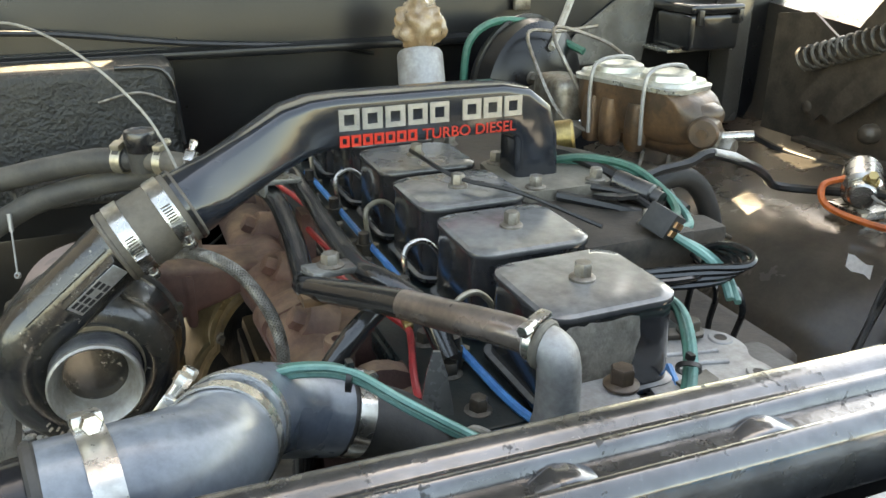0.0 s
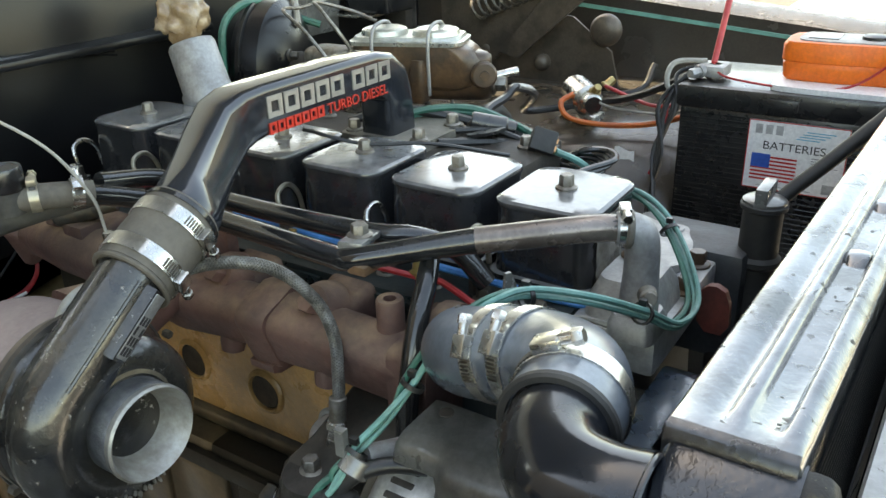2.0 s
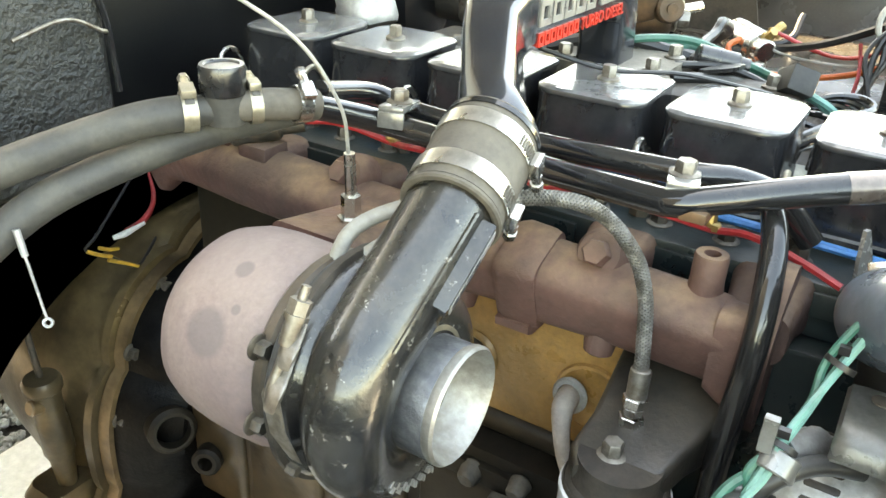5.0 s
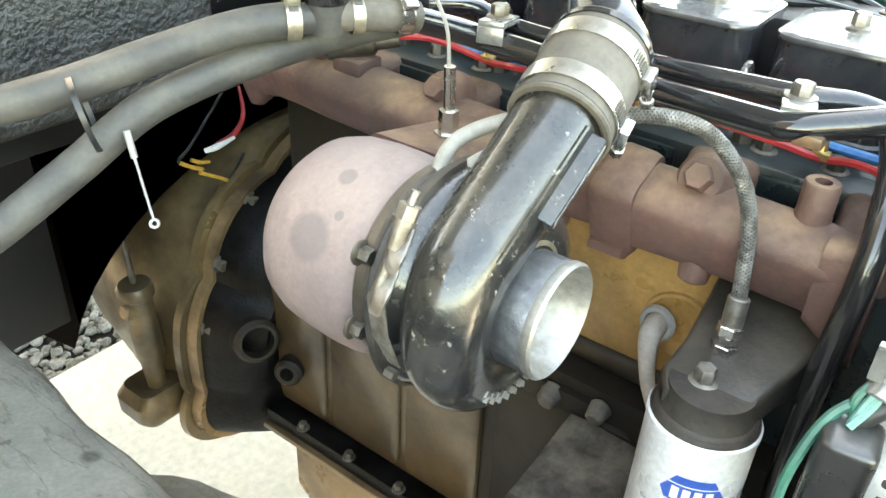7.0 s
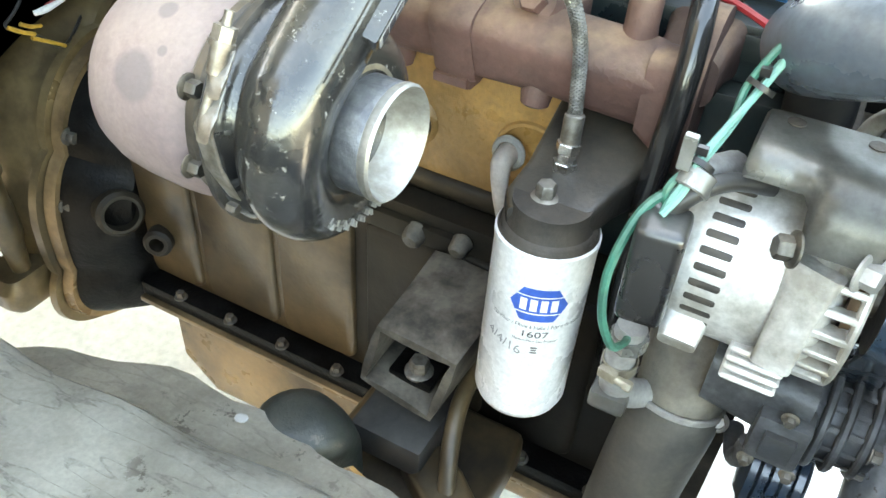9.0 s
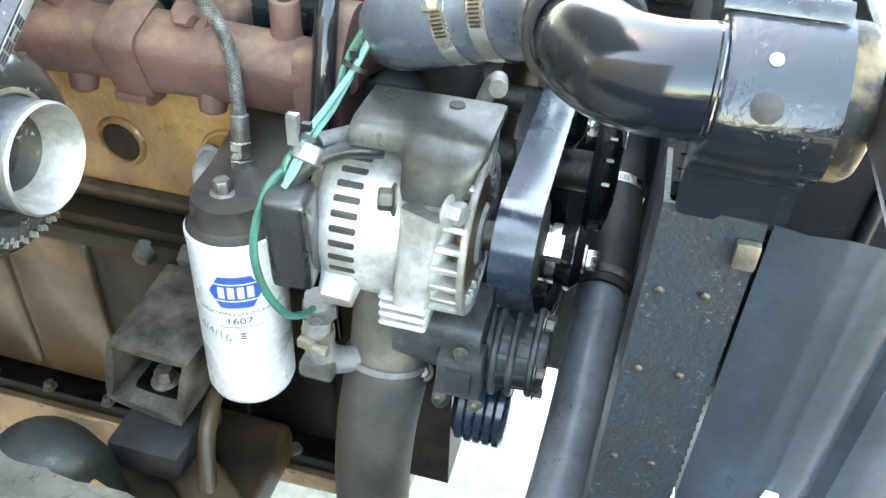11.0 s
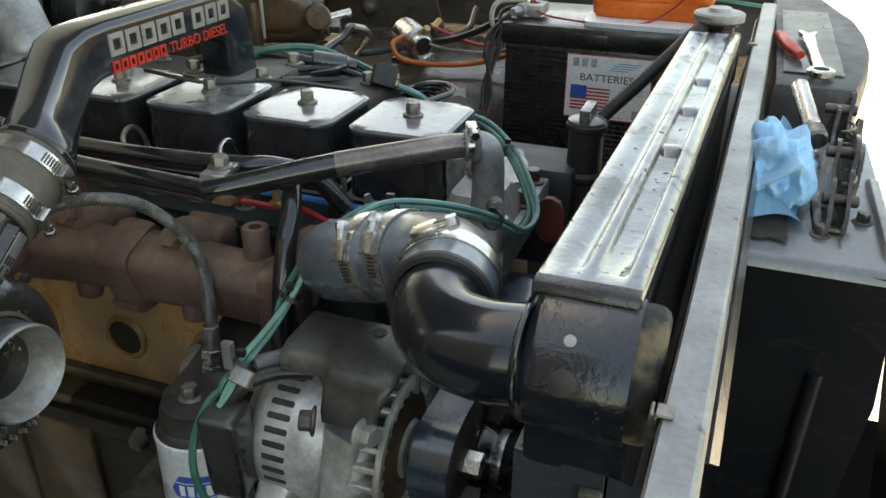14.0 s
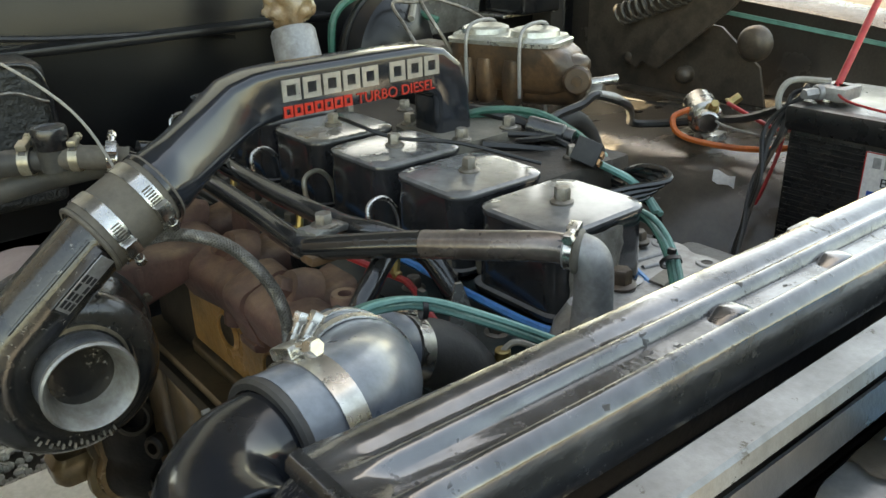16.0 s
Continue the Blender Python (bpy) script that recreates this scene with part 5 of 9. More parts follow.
for way_ in (-1, 1):
    for k_ in range(8):
        strand, side_, run_ = [], Vector((0, 0, 1)), 0.0
        for i_, p_ in enumerate(line):
            along = (Vector(line[min(i_ + 1, len(line) - 1)]) - Vector(line[max(i_ - 1, 0)])).normalized()
            side_ = (side_ - along * side_.dot(along)).normalized()
            if i_:
                run_ += (Vector(p_) - Vector(line[i_ - 1])).length
            a_ = way_ * run_ / 0.022 * 2 * math.pi + k_ * math.pi / 4
            strand.append(Vector(p_) + (side_ * math.cos(a_) + along.cross(side_) * math.sin(a_)) * 0.0049)
        tube(b, strand, 0.00085, 4, 1)
tagged(part("braid", b, "braid", sl), "crossed steel braid strands", kind="stuff")
b = B()
cyl(b, (-0.226, 0.105, 0.958), (-0.2305, 0.104, 0.934), 0.0078, n=14, bevel=0.001)
part("ferrule", b, "bolt", ob)
for z0, z1, r_, x_ in ((0.937, 0.929, 0.0095, -0.2312), (0.9285, 0.922, 0.0078, -0.2324), (0.9215, 0.912, 0.0098, -0.2332)):
    b = B()
    cyl(b, (x_, 0.104, z0), (x_ - 0.001, 0.104, z1), r_, n=6, bevel=0.0008)
    part("hex_nut", b, "steel", ob)
b = B()
cyl(b, (-0.234, 0.104, 0.914), (-0.235, 0.104, 0.895), 0.0065, n=12)
part("stud", b, "bolt", ob)
b = B()
tube(b, [(-0.3585, 0.278, 1.025), (-0.356, 0.277, 1.045), (-0.343, 0.276, 1.061), (-0.325, 0.268, 1.069), (-0.305, 0.25, 1.076)], 0.0052, 12)
ob = lone("vent_hose", b, "beige_wire", (-0.335, 0.285, 1.03), "short dusty beige hose behind the compressor", "hose")
b = B()
tube(b, [(-0.36, 0.268, 1.035), (-0.357, 0.264, 1.047), (-0.348, 0.25, 1.062), (-0.335, 0.238, 1.068), (-0.32, 0.23, 1.07)], 0.0042, 10)
lone("vent_hose", b, "beige_wire", (-0.345, 0.275, 1.03), "thin dusty beige hose behind the compressor", "hose")

# rubber coupler with two clamps
cd = (Vector((-0.262, 0.2185, 1.121)) - S1).normalized()
b = B()
lathe(b, [(0.0295, -0.012), (0.0322, -0.010), (0.0325, 0.02), (0.0325, 0.056), (0.0305, 0.058)], S1, cd, 36)
ob = thing("rubber_coupler", S1, "dusty brown-grey rubber coupler between turbo and crossover pipe", "coupler")
part("sleeve", b, "coupler", ob)
for k_ in (-0.0125, 0.0565):
    b = B()
    ring(b, S1 + cd * k_, cd, 0.0292, 0.0331, 0.004, 36, 0.0012)
    part("end_bead", b, "coupler", ob)
hose_clamp(S1 + cd * 0.002, cd, 0.0327, (0.5, -0.8, -0.1), 0.013)
hose_clamp(S1 + cd * 0.040, cd, 0.0327, (0.5, -0.8, 0.1), 0.013)

# ---- crossover pipe with raised lettering ----
xo = thing("crossover_pipe", (-0.25, 0.222, 1.12), "dark grey cast crossover pipe with silver and red raised lettering", "intake pipe")
b = B()
E0 = S1 + cd * 0.052
E1 = S1 + cd * 0.064
u0 = Vector((0.42, -0.88, 0.22))
u0 = (u0 - cd * u0.dot(cd)).normalized()
v0 = cd.cross(u0) * -1
if v0.z < 0:
    v0 = -v0
sweep(b, [
    (E0, -u0, v0, 0.030, 0.030, 0.0295), (E1, -u0, v0, 0.030, 0.030, 0.028),
    ((-0.232, 0.236, 1.131), (0.25, 0.95, -0.05), (-0.5, 0.1, 0.85), 0.027, 0.027, 0.016),
    ((-0.19, 0.262, 1.1475), (0.12, 1, 0), (-0.52, 0.0, 0.85), 0.0245, 0.0255, 0.011),
    ((-0.158, 0.279, 1.1585), (0.06, 1, 0), (-0.42, 0, 0.9), 0.0235, 0.0265, 0.009),
    ((-0.136, 0.284, 1.163), (0, 1, 0), (-0.22, 0, 1), 0.0232, 0.026, 0.008),
    ((-0.115, 0.285, 1.1645), (0, 1, 0), (0, 0, 1), 0.023, 0.0255, 0.008),
    ((0.0, 0.285, 1.1645), (0, 1, 0), (0, 0, 1), 0.023, 0.0255, 0.008),
    ((0.062, 0.285, 1.1640), (0, 1, 0), (0, 0, 1), 0.023, 0.0255, 0.008),
    ((0.083, 0.285, 1.159), (0, 1, 0), (0.35, 0, 0.94), 0.023, 0.0265, 0.008),
    ((0.097, 0.285, 1.148), (0, 1, 0), (0.8, 0, 0.6), 0.023, 0.0265, 0.008),
    ((0.1035, 0.285, 1.13), (0, 1, 0), (1, 0, 0.1), 0.023, 0.0255, 0.008),
    ((0.105, 0.285, 1.087), (0, 1, 0), (1, 0, 0), 0.024, 0.0265, 0.008)])
part("pipe", b, "crossover", xo, angle=50)
b = B()
cyl(b, E0 + u0 * 0.0, E0 + cd * 0.004, 0.0335, n=32)
part("end_bead", b, "black", xo)


# maker's name as plain raised blocks, then the plain words
def raised(x0, x1, z0, z1, material, depth=0.0016):
    bb = B()
    yf = 0.2622
    w = (z1 - z0) * 0.24
    box(bb, (x0, yf - depth, z0), (x1, yf + 0.001, z0 + w))
    box(bb, (x0, yf - depth, z1 - w), (x1, yf + 0.001, z1))
    box(bb, (x0, yf - depth, z0 + w * 0.9), (x0 + w, yf + 0.001, z1 - w * 0.9))
    box(bb, (x1 - w, yf - depth, z0 + w * 0.9), (x1, yf + 0.001, z1 - w * 0.9))
    part("raised_block", bb, material, xo)


x = -0.116
for k in range(8):
    if k == 5:
        x += 0.012
    raised(x, x + 0.0205, 1.1575, 1.1785, "badge_silver")
    x += 0.0235
x = -0.116
for k in range(7):
    raised(x, x + 0.0098, 1.1415, 1.1528, "badge_red")
    x += 0.0117
letters("TURBO DIESEL", 0.0158, Matrix.Translation((x + 0.004, 0.2616, 1.1415)) @ pose(0, 0, 0, 90, 0, 0), "badge_red", xo, 0.0008, 1.02)

# ---- coolant pipes on the passenger's side of the head ----
ob = thing("coolant_pipe", (-0.17, 0.2, 1.06), "black steel coolant pipes with chipped paint and clamp brackets", "coolant pipe")
b = B()
tube(b, [(-0.086, -0.092, 1.104), (-0.098, -0.072, 1.105), (-0.14, 0.015, 1.092), (-0.18, 0.088, 1.078), (-0.19, 0.112, 1.073), (-0.186, 0.14, 1.070), (-0.172, 0.25, 1.066), (-0.168, 0.36, 1.068), (-0.19, 0.385, 1.078), (-0.235, 0.40, 1.095)],
     (0.0105, 0.011, 0.0112, 0.0105, 0.0105, 0.0105, 0.0105, 0.0105, 0.0105, 0.0105), 14)
part("outer_pipe", b, "black", ob)
b = B()
tube(b, [(-0.098, 0.03, 1.03), (-0.106, 0.055, 1.06), (-0.128, 0.085, 1.076), (-0.142, 0.125, 1.077), (-0.138, 0.25, 1.071), (-0.134, 0.36, 1.071), (-0.15, 0.40, 1.085), (-0.215, 0.405, 1.10)], 0.0098, 12)
part("inner_pipe", b, "black", ob)
b = B()
tube(b, [(-0.086, -0.092, 1.1045), (-0.098, -0.072, 1.1052), (-0.118, -0.032, 1.0995), (-0.14, 0.015, 1.092)], (0.0112, 0.0116, 0.0115, 0.0114), 16)
part("bare_pipe_end", b, "pipe_steel", ob, "bare browned steel pipe end")
for y, cx in ((0.115, -0.168), (0.365, -0.158)):
    mx = Matrix.Translation((cx, y, 1.083)) @ pose(0, 0, 0, 0, 6, 14)
    b = B()
    box(b, (-0.022, -0.0115, -0.003), (0.022, 0.0115, 0.003), 0.002, m=mx)
    box(b, (-0.022, -0.0115, -0.016), (-0.018, 0.0115, -0.002), 0.001, m=mx)
    br = part("pipe_bracket", b, "bracket", ob)
    part("bracket_bolt", hexbolt(B(), (cx, y, 1.086), (0, 0, 1), 0.0078, 0.009), "bolt", br)
b = B()
box(b, (-0.198, 0.088, 1.064), (-0.172, 0.108, 1.073), 0.003)
part("rust_patch", b, "rust_cast", ob, "flaking rust on the pipe bend")
# water outlet neck with a clamp
b = B()
tube(b, [(-0.0905, -0.085, 1.1052), (-0.085, -0.0955, 1.1048), (-0.0815, -0.102, 1.1), (-0.0805, -0.1045, 1.088), (-0.0805, -0.105, 1.068), (-0.0805, -0.105, 1.048), (-0.0805, -0.105, 1.028)], (0.0132, 0.0138, 0.0142, 0.0142, 0.0145, 0.0158, 0.0165), 22)
neck_ = thing("water_neck", (-0.082, -0.104, 1.01), "dusty grey cast water neck with a lug below the pipe end", "pipe fitting")
part("elbow", b, "castal", neck_)
b = B()
ring(b, (-0.086, -0.0935, 1.105), (0.5, -0.87, -0.05), 0.0130, 0.0165, 0.006, 28, 0.0015)
part("collar", b, "tan_cast", neck_)
b = B()
plan_loft(b, (-0.0805, -0.105, 0), [(1.012, 0.024, 0.02, 0.009), (1.024, 0.024, 0.02, 0.009), (1.032, 0.019, 0.017, 0.009)])
part("base_flange", b, "castal", neck_)
b = B()
cyl(b, (-0.085, -0.112, 1.052), (-0.108, -0.122, 1.06), 0.0085, 0.007, n=14, bevel=0.002)
cyl(b, (-0.106, -0.121, 1.059), (-0.114, -0.125, 1.062), 0.0055, n=10)
part("lug", b, "tan_cast", neck_)
hose_clamp((-0.0875, -0.0905, 1.1052), (0.45, -0.85, 0.0), 0.0133, (-0.1, 0, 1), 0.009)
# rubber heater hoses to the firewall, tee valve
b = B()
tube(b, [(-0.228, 0.398, 1.094), (-0.262, 0.412, 1.100), (-0.285, 0.428, 1.101)], 0.0125, 14)
lone("hose_stub", b, "coupler", (-0.26, 0.41, 1.1), "short tan rubber hose joining pipe and valve", "hose")
ob = thing("heater_valve", (-0.291, 0.435, 1.09), "grey plastic heater valve with a round black cap", "valve")
b = B()
lathe(b, [(0.014, -0.012), (0.016, 0.0), (0.016, 0.012)], (-0.291, 0.434, 1.1), (0, 0, 1), 20)
cyl(b, (-0.27, 0.42, 1.10), (-0.318, 0.452, 1.099), 0.0115, n=16)
part("body", b, "hose", ob)
b = B()
lathe(b, [(0.0165, 0.0), (0.0175, 0.002), (0.0175, 0.02), (0.0165, 0.0225), (0.0135, 0.0225), (0.0125, 0.021), (0.0003, 0.021)], (-0.291, 0.434, 1.111), (0, 0, 1), 28)
part("cap", b, "battery", ob, "round black plastic cap")
hose_clamp((-0.273, 0.421, 1.10), (-0.83, 0.55, 0), 0.0132, (0.2, -0.2, 1), 0.009, metal="yellow_zinc")
hose_clamp((-0.313, 0.449, 1.099), (-0.83, 0.55, 0), 0.0142, (-0.1, -0.2, 1), 0.011, metal="yellow_zinc")
hose_clamp((-0.243, 0.401, 1.098), (-0.9, 0.4, 0.1), 0.0135, (-0.3, -0.6, 0.9), 0.011)
b = B()
tube(b, [(-0.308, 0.446, 1.099), (-0.345, 0.47, 1.095), (-0.40, 0.497, 1.082), (-0.46, 0.525, 1.066), (-0.515, 0.56, 1.055), (-0.56, 0.61, 1.06), (-0.585, 0.66, 1.07)], 0.0135, 14)
ob = thing("heater_hose", (-0.31, 0.446, 1.09), "dusty grey rubber heater hose running to the firewall", "hose", "heater hoses")
part("hose", b, "hose", ob)
b = B()
ring(b, (-0.3095, 0.4468, 1.099), (-0.83, 0.55, 0), 0.011, 0.0139, 0.004, 24, 0.0012)
part("cut_end", b, "rubber", ob)
b = B()
tube(b, [(-0.222, 0.41, 1.09), (-0.275, 0.45, 1.078), (-0.34, 0.475, 1.066), (-0.41, 0.50, 1.045), (-0.47, 0.515, 1.01), (-0.54, 0.535, 0.97), (-0.62, 0.565, 0.935), (-0.70, 0.63, 0.915)], 0.0135, 14)
ob = thing("heater_hose", (-0.222, 0.41, 1.08), "dusty grey rubber heater hose sagging below its twin", "hose", "heater hoses")
part("hose", b, "hose", ob)
b = B()
ring(b, (-0.2225, 0.4105, 1.09), (-0.78, 0.6, -0.15), 0.011, 0.0139, 0.004, 24, 0.0012)
part("cut_end", b, "rubber", ob)
b = B()
ring(b, (-0.45, 0.517, 1.048), (-0.8, 0.45, -0.2), 0.029, 0.0305, 0.004, 20)
lone("cable_tie", b, "black_wire", (-0.45, 0.517, 1.048), "black cable tie round two heater hoses", "cable tie", "cable ties")
# hanging rod with an eye
ob = thing("linkage_rod", (-0.45, 0.47, 0.975), "thin steel rod with an eye hanging under the hoses", "rod")
b = B()
cyl(b, (-0.4383, 0.4884, 1.0385), (-0.4388, 0.4834, 1.0194), 0.0026, n=10)
cyl(b, (-0.4388, 0.4834, 1.0194), (-0.4402, 0.4707, 0.9745), 0.0011, n=8)
part("shaft", b, "castal", ob)
b = B()
ring(b, (-0.4403, 0.4697, 0.9713), (-0.6, -0.6, 0.4), 0.002, 0.0038, 0.003, 18)
part("eye", b, "castal", ob)
# black dipstick pipe running down in front of the manifold
b = B()
tube(b, [(-0.135, 0.06, 1.07), (-0.15, 0.055, 1.068), (-0.172, 0.046, 1.054), (-0.196, 0.04, 1.026), (-0.210, 0.038, 0.99), (-0.2165, 0.04, 0.94), (-0.218, 0.042, 0.86), (-0.212, 0.04, 0.72)], (0.006, 0.0085, 0.0095, 0.0095, 0.0095, 0.0095, 0.0095, 0.0095), 12)
lone("dipstick_pipe", b, "black", (-0.205, 0.04, 0.72), "glossy black steel pipe curving down past the manifold", "pipe")

# ---- oil filter on its head ----
ob = thing("oil_filter", (-0.272, 0.097, 0.70), "white spin-on oil filter with blue badge and black print", "oil filter")
FA = Vector((-0.2745, 0.097, 0.705))
fd = Vector((0.03, 0.0, 1)).normalized()
b = B()
lathe(b, [(0.0003, 0.0), (0.030, 0.0), (0.0365, 0.004), (0.0395, 0.012), (0.0395, 0.172), (0.0402, 0.174), (0.0402, 0.179), (0.038, 0.181)], FA, fd, 56)
part("can", b, "white", ob)
b = B()
lathe(b, [(0.0388, 0.1785), (0.0385, 0.182), (0.0372, 0.184), (0.0365, 0.183), (0.0355, 0.1855), (0.0335, 0.187), (0.033, 0.186), (0.0318, 0.190), (0.0305, 0.195), (0.03, 0.205)], FA, fd, 44)
part("base_plate", b, "grime", ob, "dark brown dusty base plate")


def on_can(angle, z0, w, zh, material, r=0.0398, name="print", bb=None):
    """A strip bent round the can: angle of its middle in degrees from -x towards -y, height, width and height in metres."""
    done = bb is None
    bb = B() if done else bb
    u, v, d = Vector((-1, 0, 0)), Vector((0, -1, 0)), fd
    half = w / r / 2
    rows_ = []
    for k in range(7):
        a = radians(angle) - half + 2 * half * k / 6
        n_ = u * math.cos(a) + v * math.sin(a)
        rows_.append([FA + d * z0 + n_ * r, FA + d * (z0 + zh) + n_ * r])
    rows_v = [[bb.verts.new(p) for p in r_] for r_ in rows_]
    for a, c in zip(rows_v, rows_v[1:]):
        bb.faces.new((a[0], a[1], c[1], c[0]))
    if done:
        part(name, bb, material, ob)
    return bb


BA = 22
# badge: a hexagon bent round the can, a plain white bar on it
bb = B()
hexrows = []
for k in range(17):
    t = -1 + 2 * k / 16
    half = (0.0265 + 0.0195 * (1 - abs(t))) / 2 / 0.0397
    row = []
    for q in range(11):
        a = radians(BA) - half + 2 * half * q / 10
        row.append(bb.verts.new(FA + fd * (0.1362 + 0.016 * t) + (Vector((-1, 0, 0)) * math.cos(a) + Vector((0, -1, 0)) * math.sin(a)) * 0.0397))
    hexrows.append(row)
for ra, rb in zip(hexrows, hexrows[1:]):
    for q in range(10):
        bb.faces.new((ra[q], ra[q + 1], rb[q + 1], rb[q]))
part("badge", bb, "ink_blue", ob, "blue six-sided badge with plain white bars")
for z_, h_, w_, k_ in ((0.1272, 0.0012, 0.036, 0), (0.1440, 0.0012, 0.036, 0), (0.1305, 0.0115, 0.0055, -1.5), (0.1305, 0.0115, 0.0055, -0.5), (0.1305, 0.0115, 0.0055, 0.5), (0.1305, 0.0115, 0.0055, 1.5)):
    on_can(BA + k_ * 11.5, z_, w_, h_, "white", 0.03985, "badge_bar")


def can_letters(text, size, angle, z0, material, width=0.0, slant=0.0, name="lettering"):
    """Writing in the built-in font bent round the can, its middle at the angle."""
    cu = bpy.data.curves.new("lettering", "FONT")
    cu.body, cu.size = text, size
    tmp = bpy.data.objects.new("lettering", cu)
    me = bpy.data.meshes.new_from_object(tmp)
    bpy.data.objects.remove(tmp)
    xs_ = [v.co.x for v in me.vertices]
    k_ = width / (max(xs_) - min(xs_)) if width else 1.0
    m_ = (max(xs_) + min(xs_)) / 2
    for v in me.vertices:
        x_ = (v.co.x - m_) * k_
        a_ = radians(angle) + x_ / 0.0399
        v.co = FA + fd * (z0 + v.co.y + slant * x_) + (Vector((-1, 0, 0)) * math.cos(a_) + Vector((0, -1, 0)) * math.sin(a_)) * 0.0399 - base_of(ob)
    me.materials.append(M[material])
    o = new(name, me)
    o.parent = ob


can_letters("Oil Filter / Filtre \u00e0 huile / Filtro de aceite", 0.0052, BA + 3, 0.1128, "ink_black", 0.078)
can_letters("1607", 0.0088, BA + 2, 0.1035, "ink_black", 0.0205)
can_letters("Maximum Heavy Duty Protection", 0.0038, BA + 3, 0.0985, "ink_black", 0.036)
can_letters("4/4/16", 0.0125, BA - 34, 0.087, "pencil", 0.031, -0.25, "hand_marks")
bb = B()
for k in range(3):
    on_can(BA + 3, 0.0865 + k * 0.0026, 0.005 - 0.001 * (k == 1), 0.0014, None, bb=bb)
part("print", bb, "ink_black", ob)
ob = thing("filter_head", (-0.235, 0.1, 0.9), "black cast oil filter head with bolts and dust", "filter head")
b = B()
sweep(b, [((-0.288, 0.10, 0.896), (0, 1, 0), (0, 0, 1), 0.024, 0.011, 0.006), ((-0.27, 0.10, 0.897), (0, 1, 0), (0, 0, 1), 0.034, 0.013, 0.006), ((-0.235, 0.095, 0.9), (0, 1, 0), (0, 0, 1), 0.037, 0.016, 0.006), ((-0.14, 0.085, 0.9), (0, 1, 0), (0, 0, 1), 0.055, 0.035, 0.008)])
part("casting", b, "dusty_black", ob)
part("head_bolt", hexbolt(B(), (-0.268, 0.104, 0.908), (0, 0, 1), 0.0078, 0.011), "bolt", ob)
b = B()
tube(b, [(-0.148, 0.178, 0.858), (-0.168, 0.176, 0.864), (-0.184, 0.174, 0.864), (-0.193, 0.17, 0.85), (-0.197, 0.163, 0.825), (-0.202, 0.150, 0.80), (-0.206, 0.135, 0.76)], (0.0098, 0.0104, 0.0098, 0.0078, 0.0064, 0.0056, 0.0052), 16)
el = lone("sensor_elbow", b, "boot", (-0.15, 0.172, 0.86), "dusty pale brown elbow boot plugged into the block", "sensor")
b = B()
ring(b, (-0.164, 0.1765, 0.863), (-1, 0.1, 0.2), 0.011, 0.0165, 0.006, 26, 0.002)
part("collar", b, "beige_wire", el, "pale collar ring")

# ---- alternator, axis along the engine ----
AC = Vector((-0.283, -0.05, 0.930))
alt = thing("alternator", (-0.283, -0.05, 0.88), "dusty aluminium alternator with slotted ends and steel bracket", "alternator")
b = B()
lathe(b, [(0.03, 0.052), (0.05, 0.05), (0.056, 0.044), (0.0575, 0.036), (0.0575, -0.01), (0.0555, -0.014)], AC, (0, 1, 0), 40)
lathe(b, [(0.0535, -0.012), (0.0535, -0.028)], AC, (0, 1, 0), 40)
part("rear_casing", b, "alu", alt)
b = B()
lathe(b, [(0.0555, -0.026), (0.0585, -0.03), (0.0585, -0.038), (0.055, -0.042), (0.035, -0.05), (0.02, -0.062)], AC, (0, 1, 0), 40)
part("front_casing", b, "alu", alt)
b = B()
ring(b, AC + Vector((0, -0.0575, 0)), (0, 1, 0), 0.053, 0.0605, 0.005, 44, 0.0015)
part("front_rim", b, "alu", alt)
b = B()
lathe(b, [(0.049, -0.05), (0.045, -0.056), (0.02, -0.06)], AC, (0, 1, 0), 30)
part("front_grille", b, "rust_cast", alt, "dirty brown front grille")
for i in range(25):
    a = 2 * math.pi * i / 25
    u = Vector((math.cos(a), 0, math.sin(a)))
    w = Vector((-math.sin(a), 0, math.cos(a)))
    b = B()
    rot = Matrix((u, Vector((0, 1, 0)), w)).transposed().to_4x4()
    box(b, (0.046, -0.059, -0.0024), (0.0605, -0.030, 0.0024), 0.0011, 1, m=Matrix.Translation(AC) @ rot)
    part("fin", b, "alu", alt)
for i in range(34):
    a = 2 * math.pi * i / 34
    u = Vector((math.cos(a), 0, math.sin(a)))
    w = Vector((-math.sin(a), 0, math.cos(a)))
    rot = Matrix((u, Vector((0, 1, 0)), w)).transposed().to_4x4()
    b = B()
    box(b, (0.05, 0.016, -0.0029), (0.0580, 0.036, 0.0029), 0.0022, 2, m=Matrix.Translation(AC) @ rot)
    part("vent_slot", b, "grime", alt)
b = B()
lathe(b, [(0.048, 0.05), (0.047, 0.058), (0.03, 0.06)], AC, (0, 1, 0), 36)
part("rear_cap", b, "coupler", alt)
for s in (-1, 1):
    b = B()
    u = Vector((math.cos(radians(250 + 40 * s)), 0, math.sin(radians(250 + 40 * s))))
    sweep(b, [(AC + u * 0.054 + Vector((0, 0.03, 0)), (0, 1, 0), u.cross(Vector((0, 1, 0))), 0.014, 0.012, 0.005), (AC + u * 0.072 + Vector((0, 0.03, 0)), (0, 1, 0), u.cross(Vector((0, 1, 0))), 0.012, 0.009, 0.005)])
    part("mounting_ear", b, "alu", alt)
for k in range(4):
    z = -0.052 + k * 0.008
    b = B()
    box(b, AC + Vector((-0.058, -0.035, z - 0.003)), AC + Vector((-0.03, 0.0, z + 0.002)), 0.002, 1)
    part("cooling_rib", b, "alu", alt)
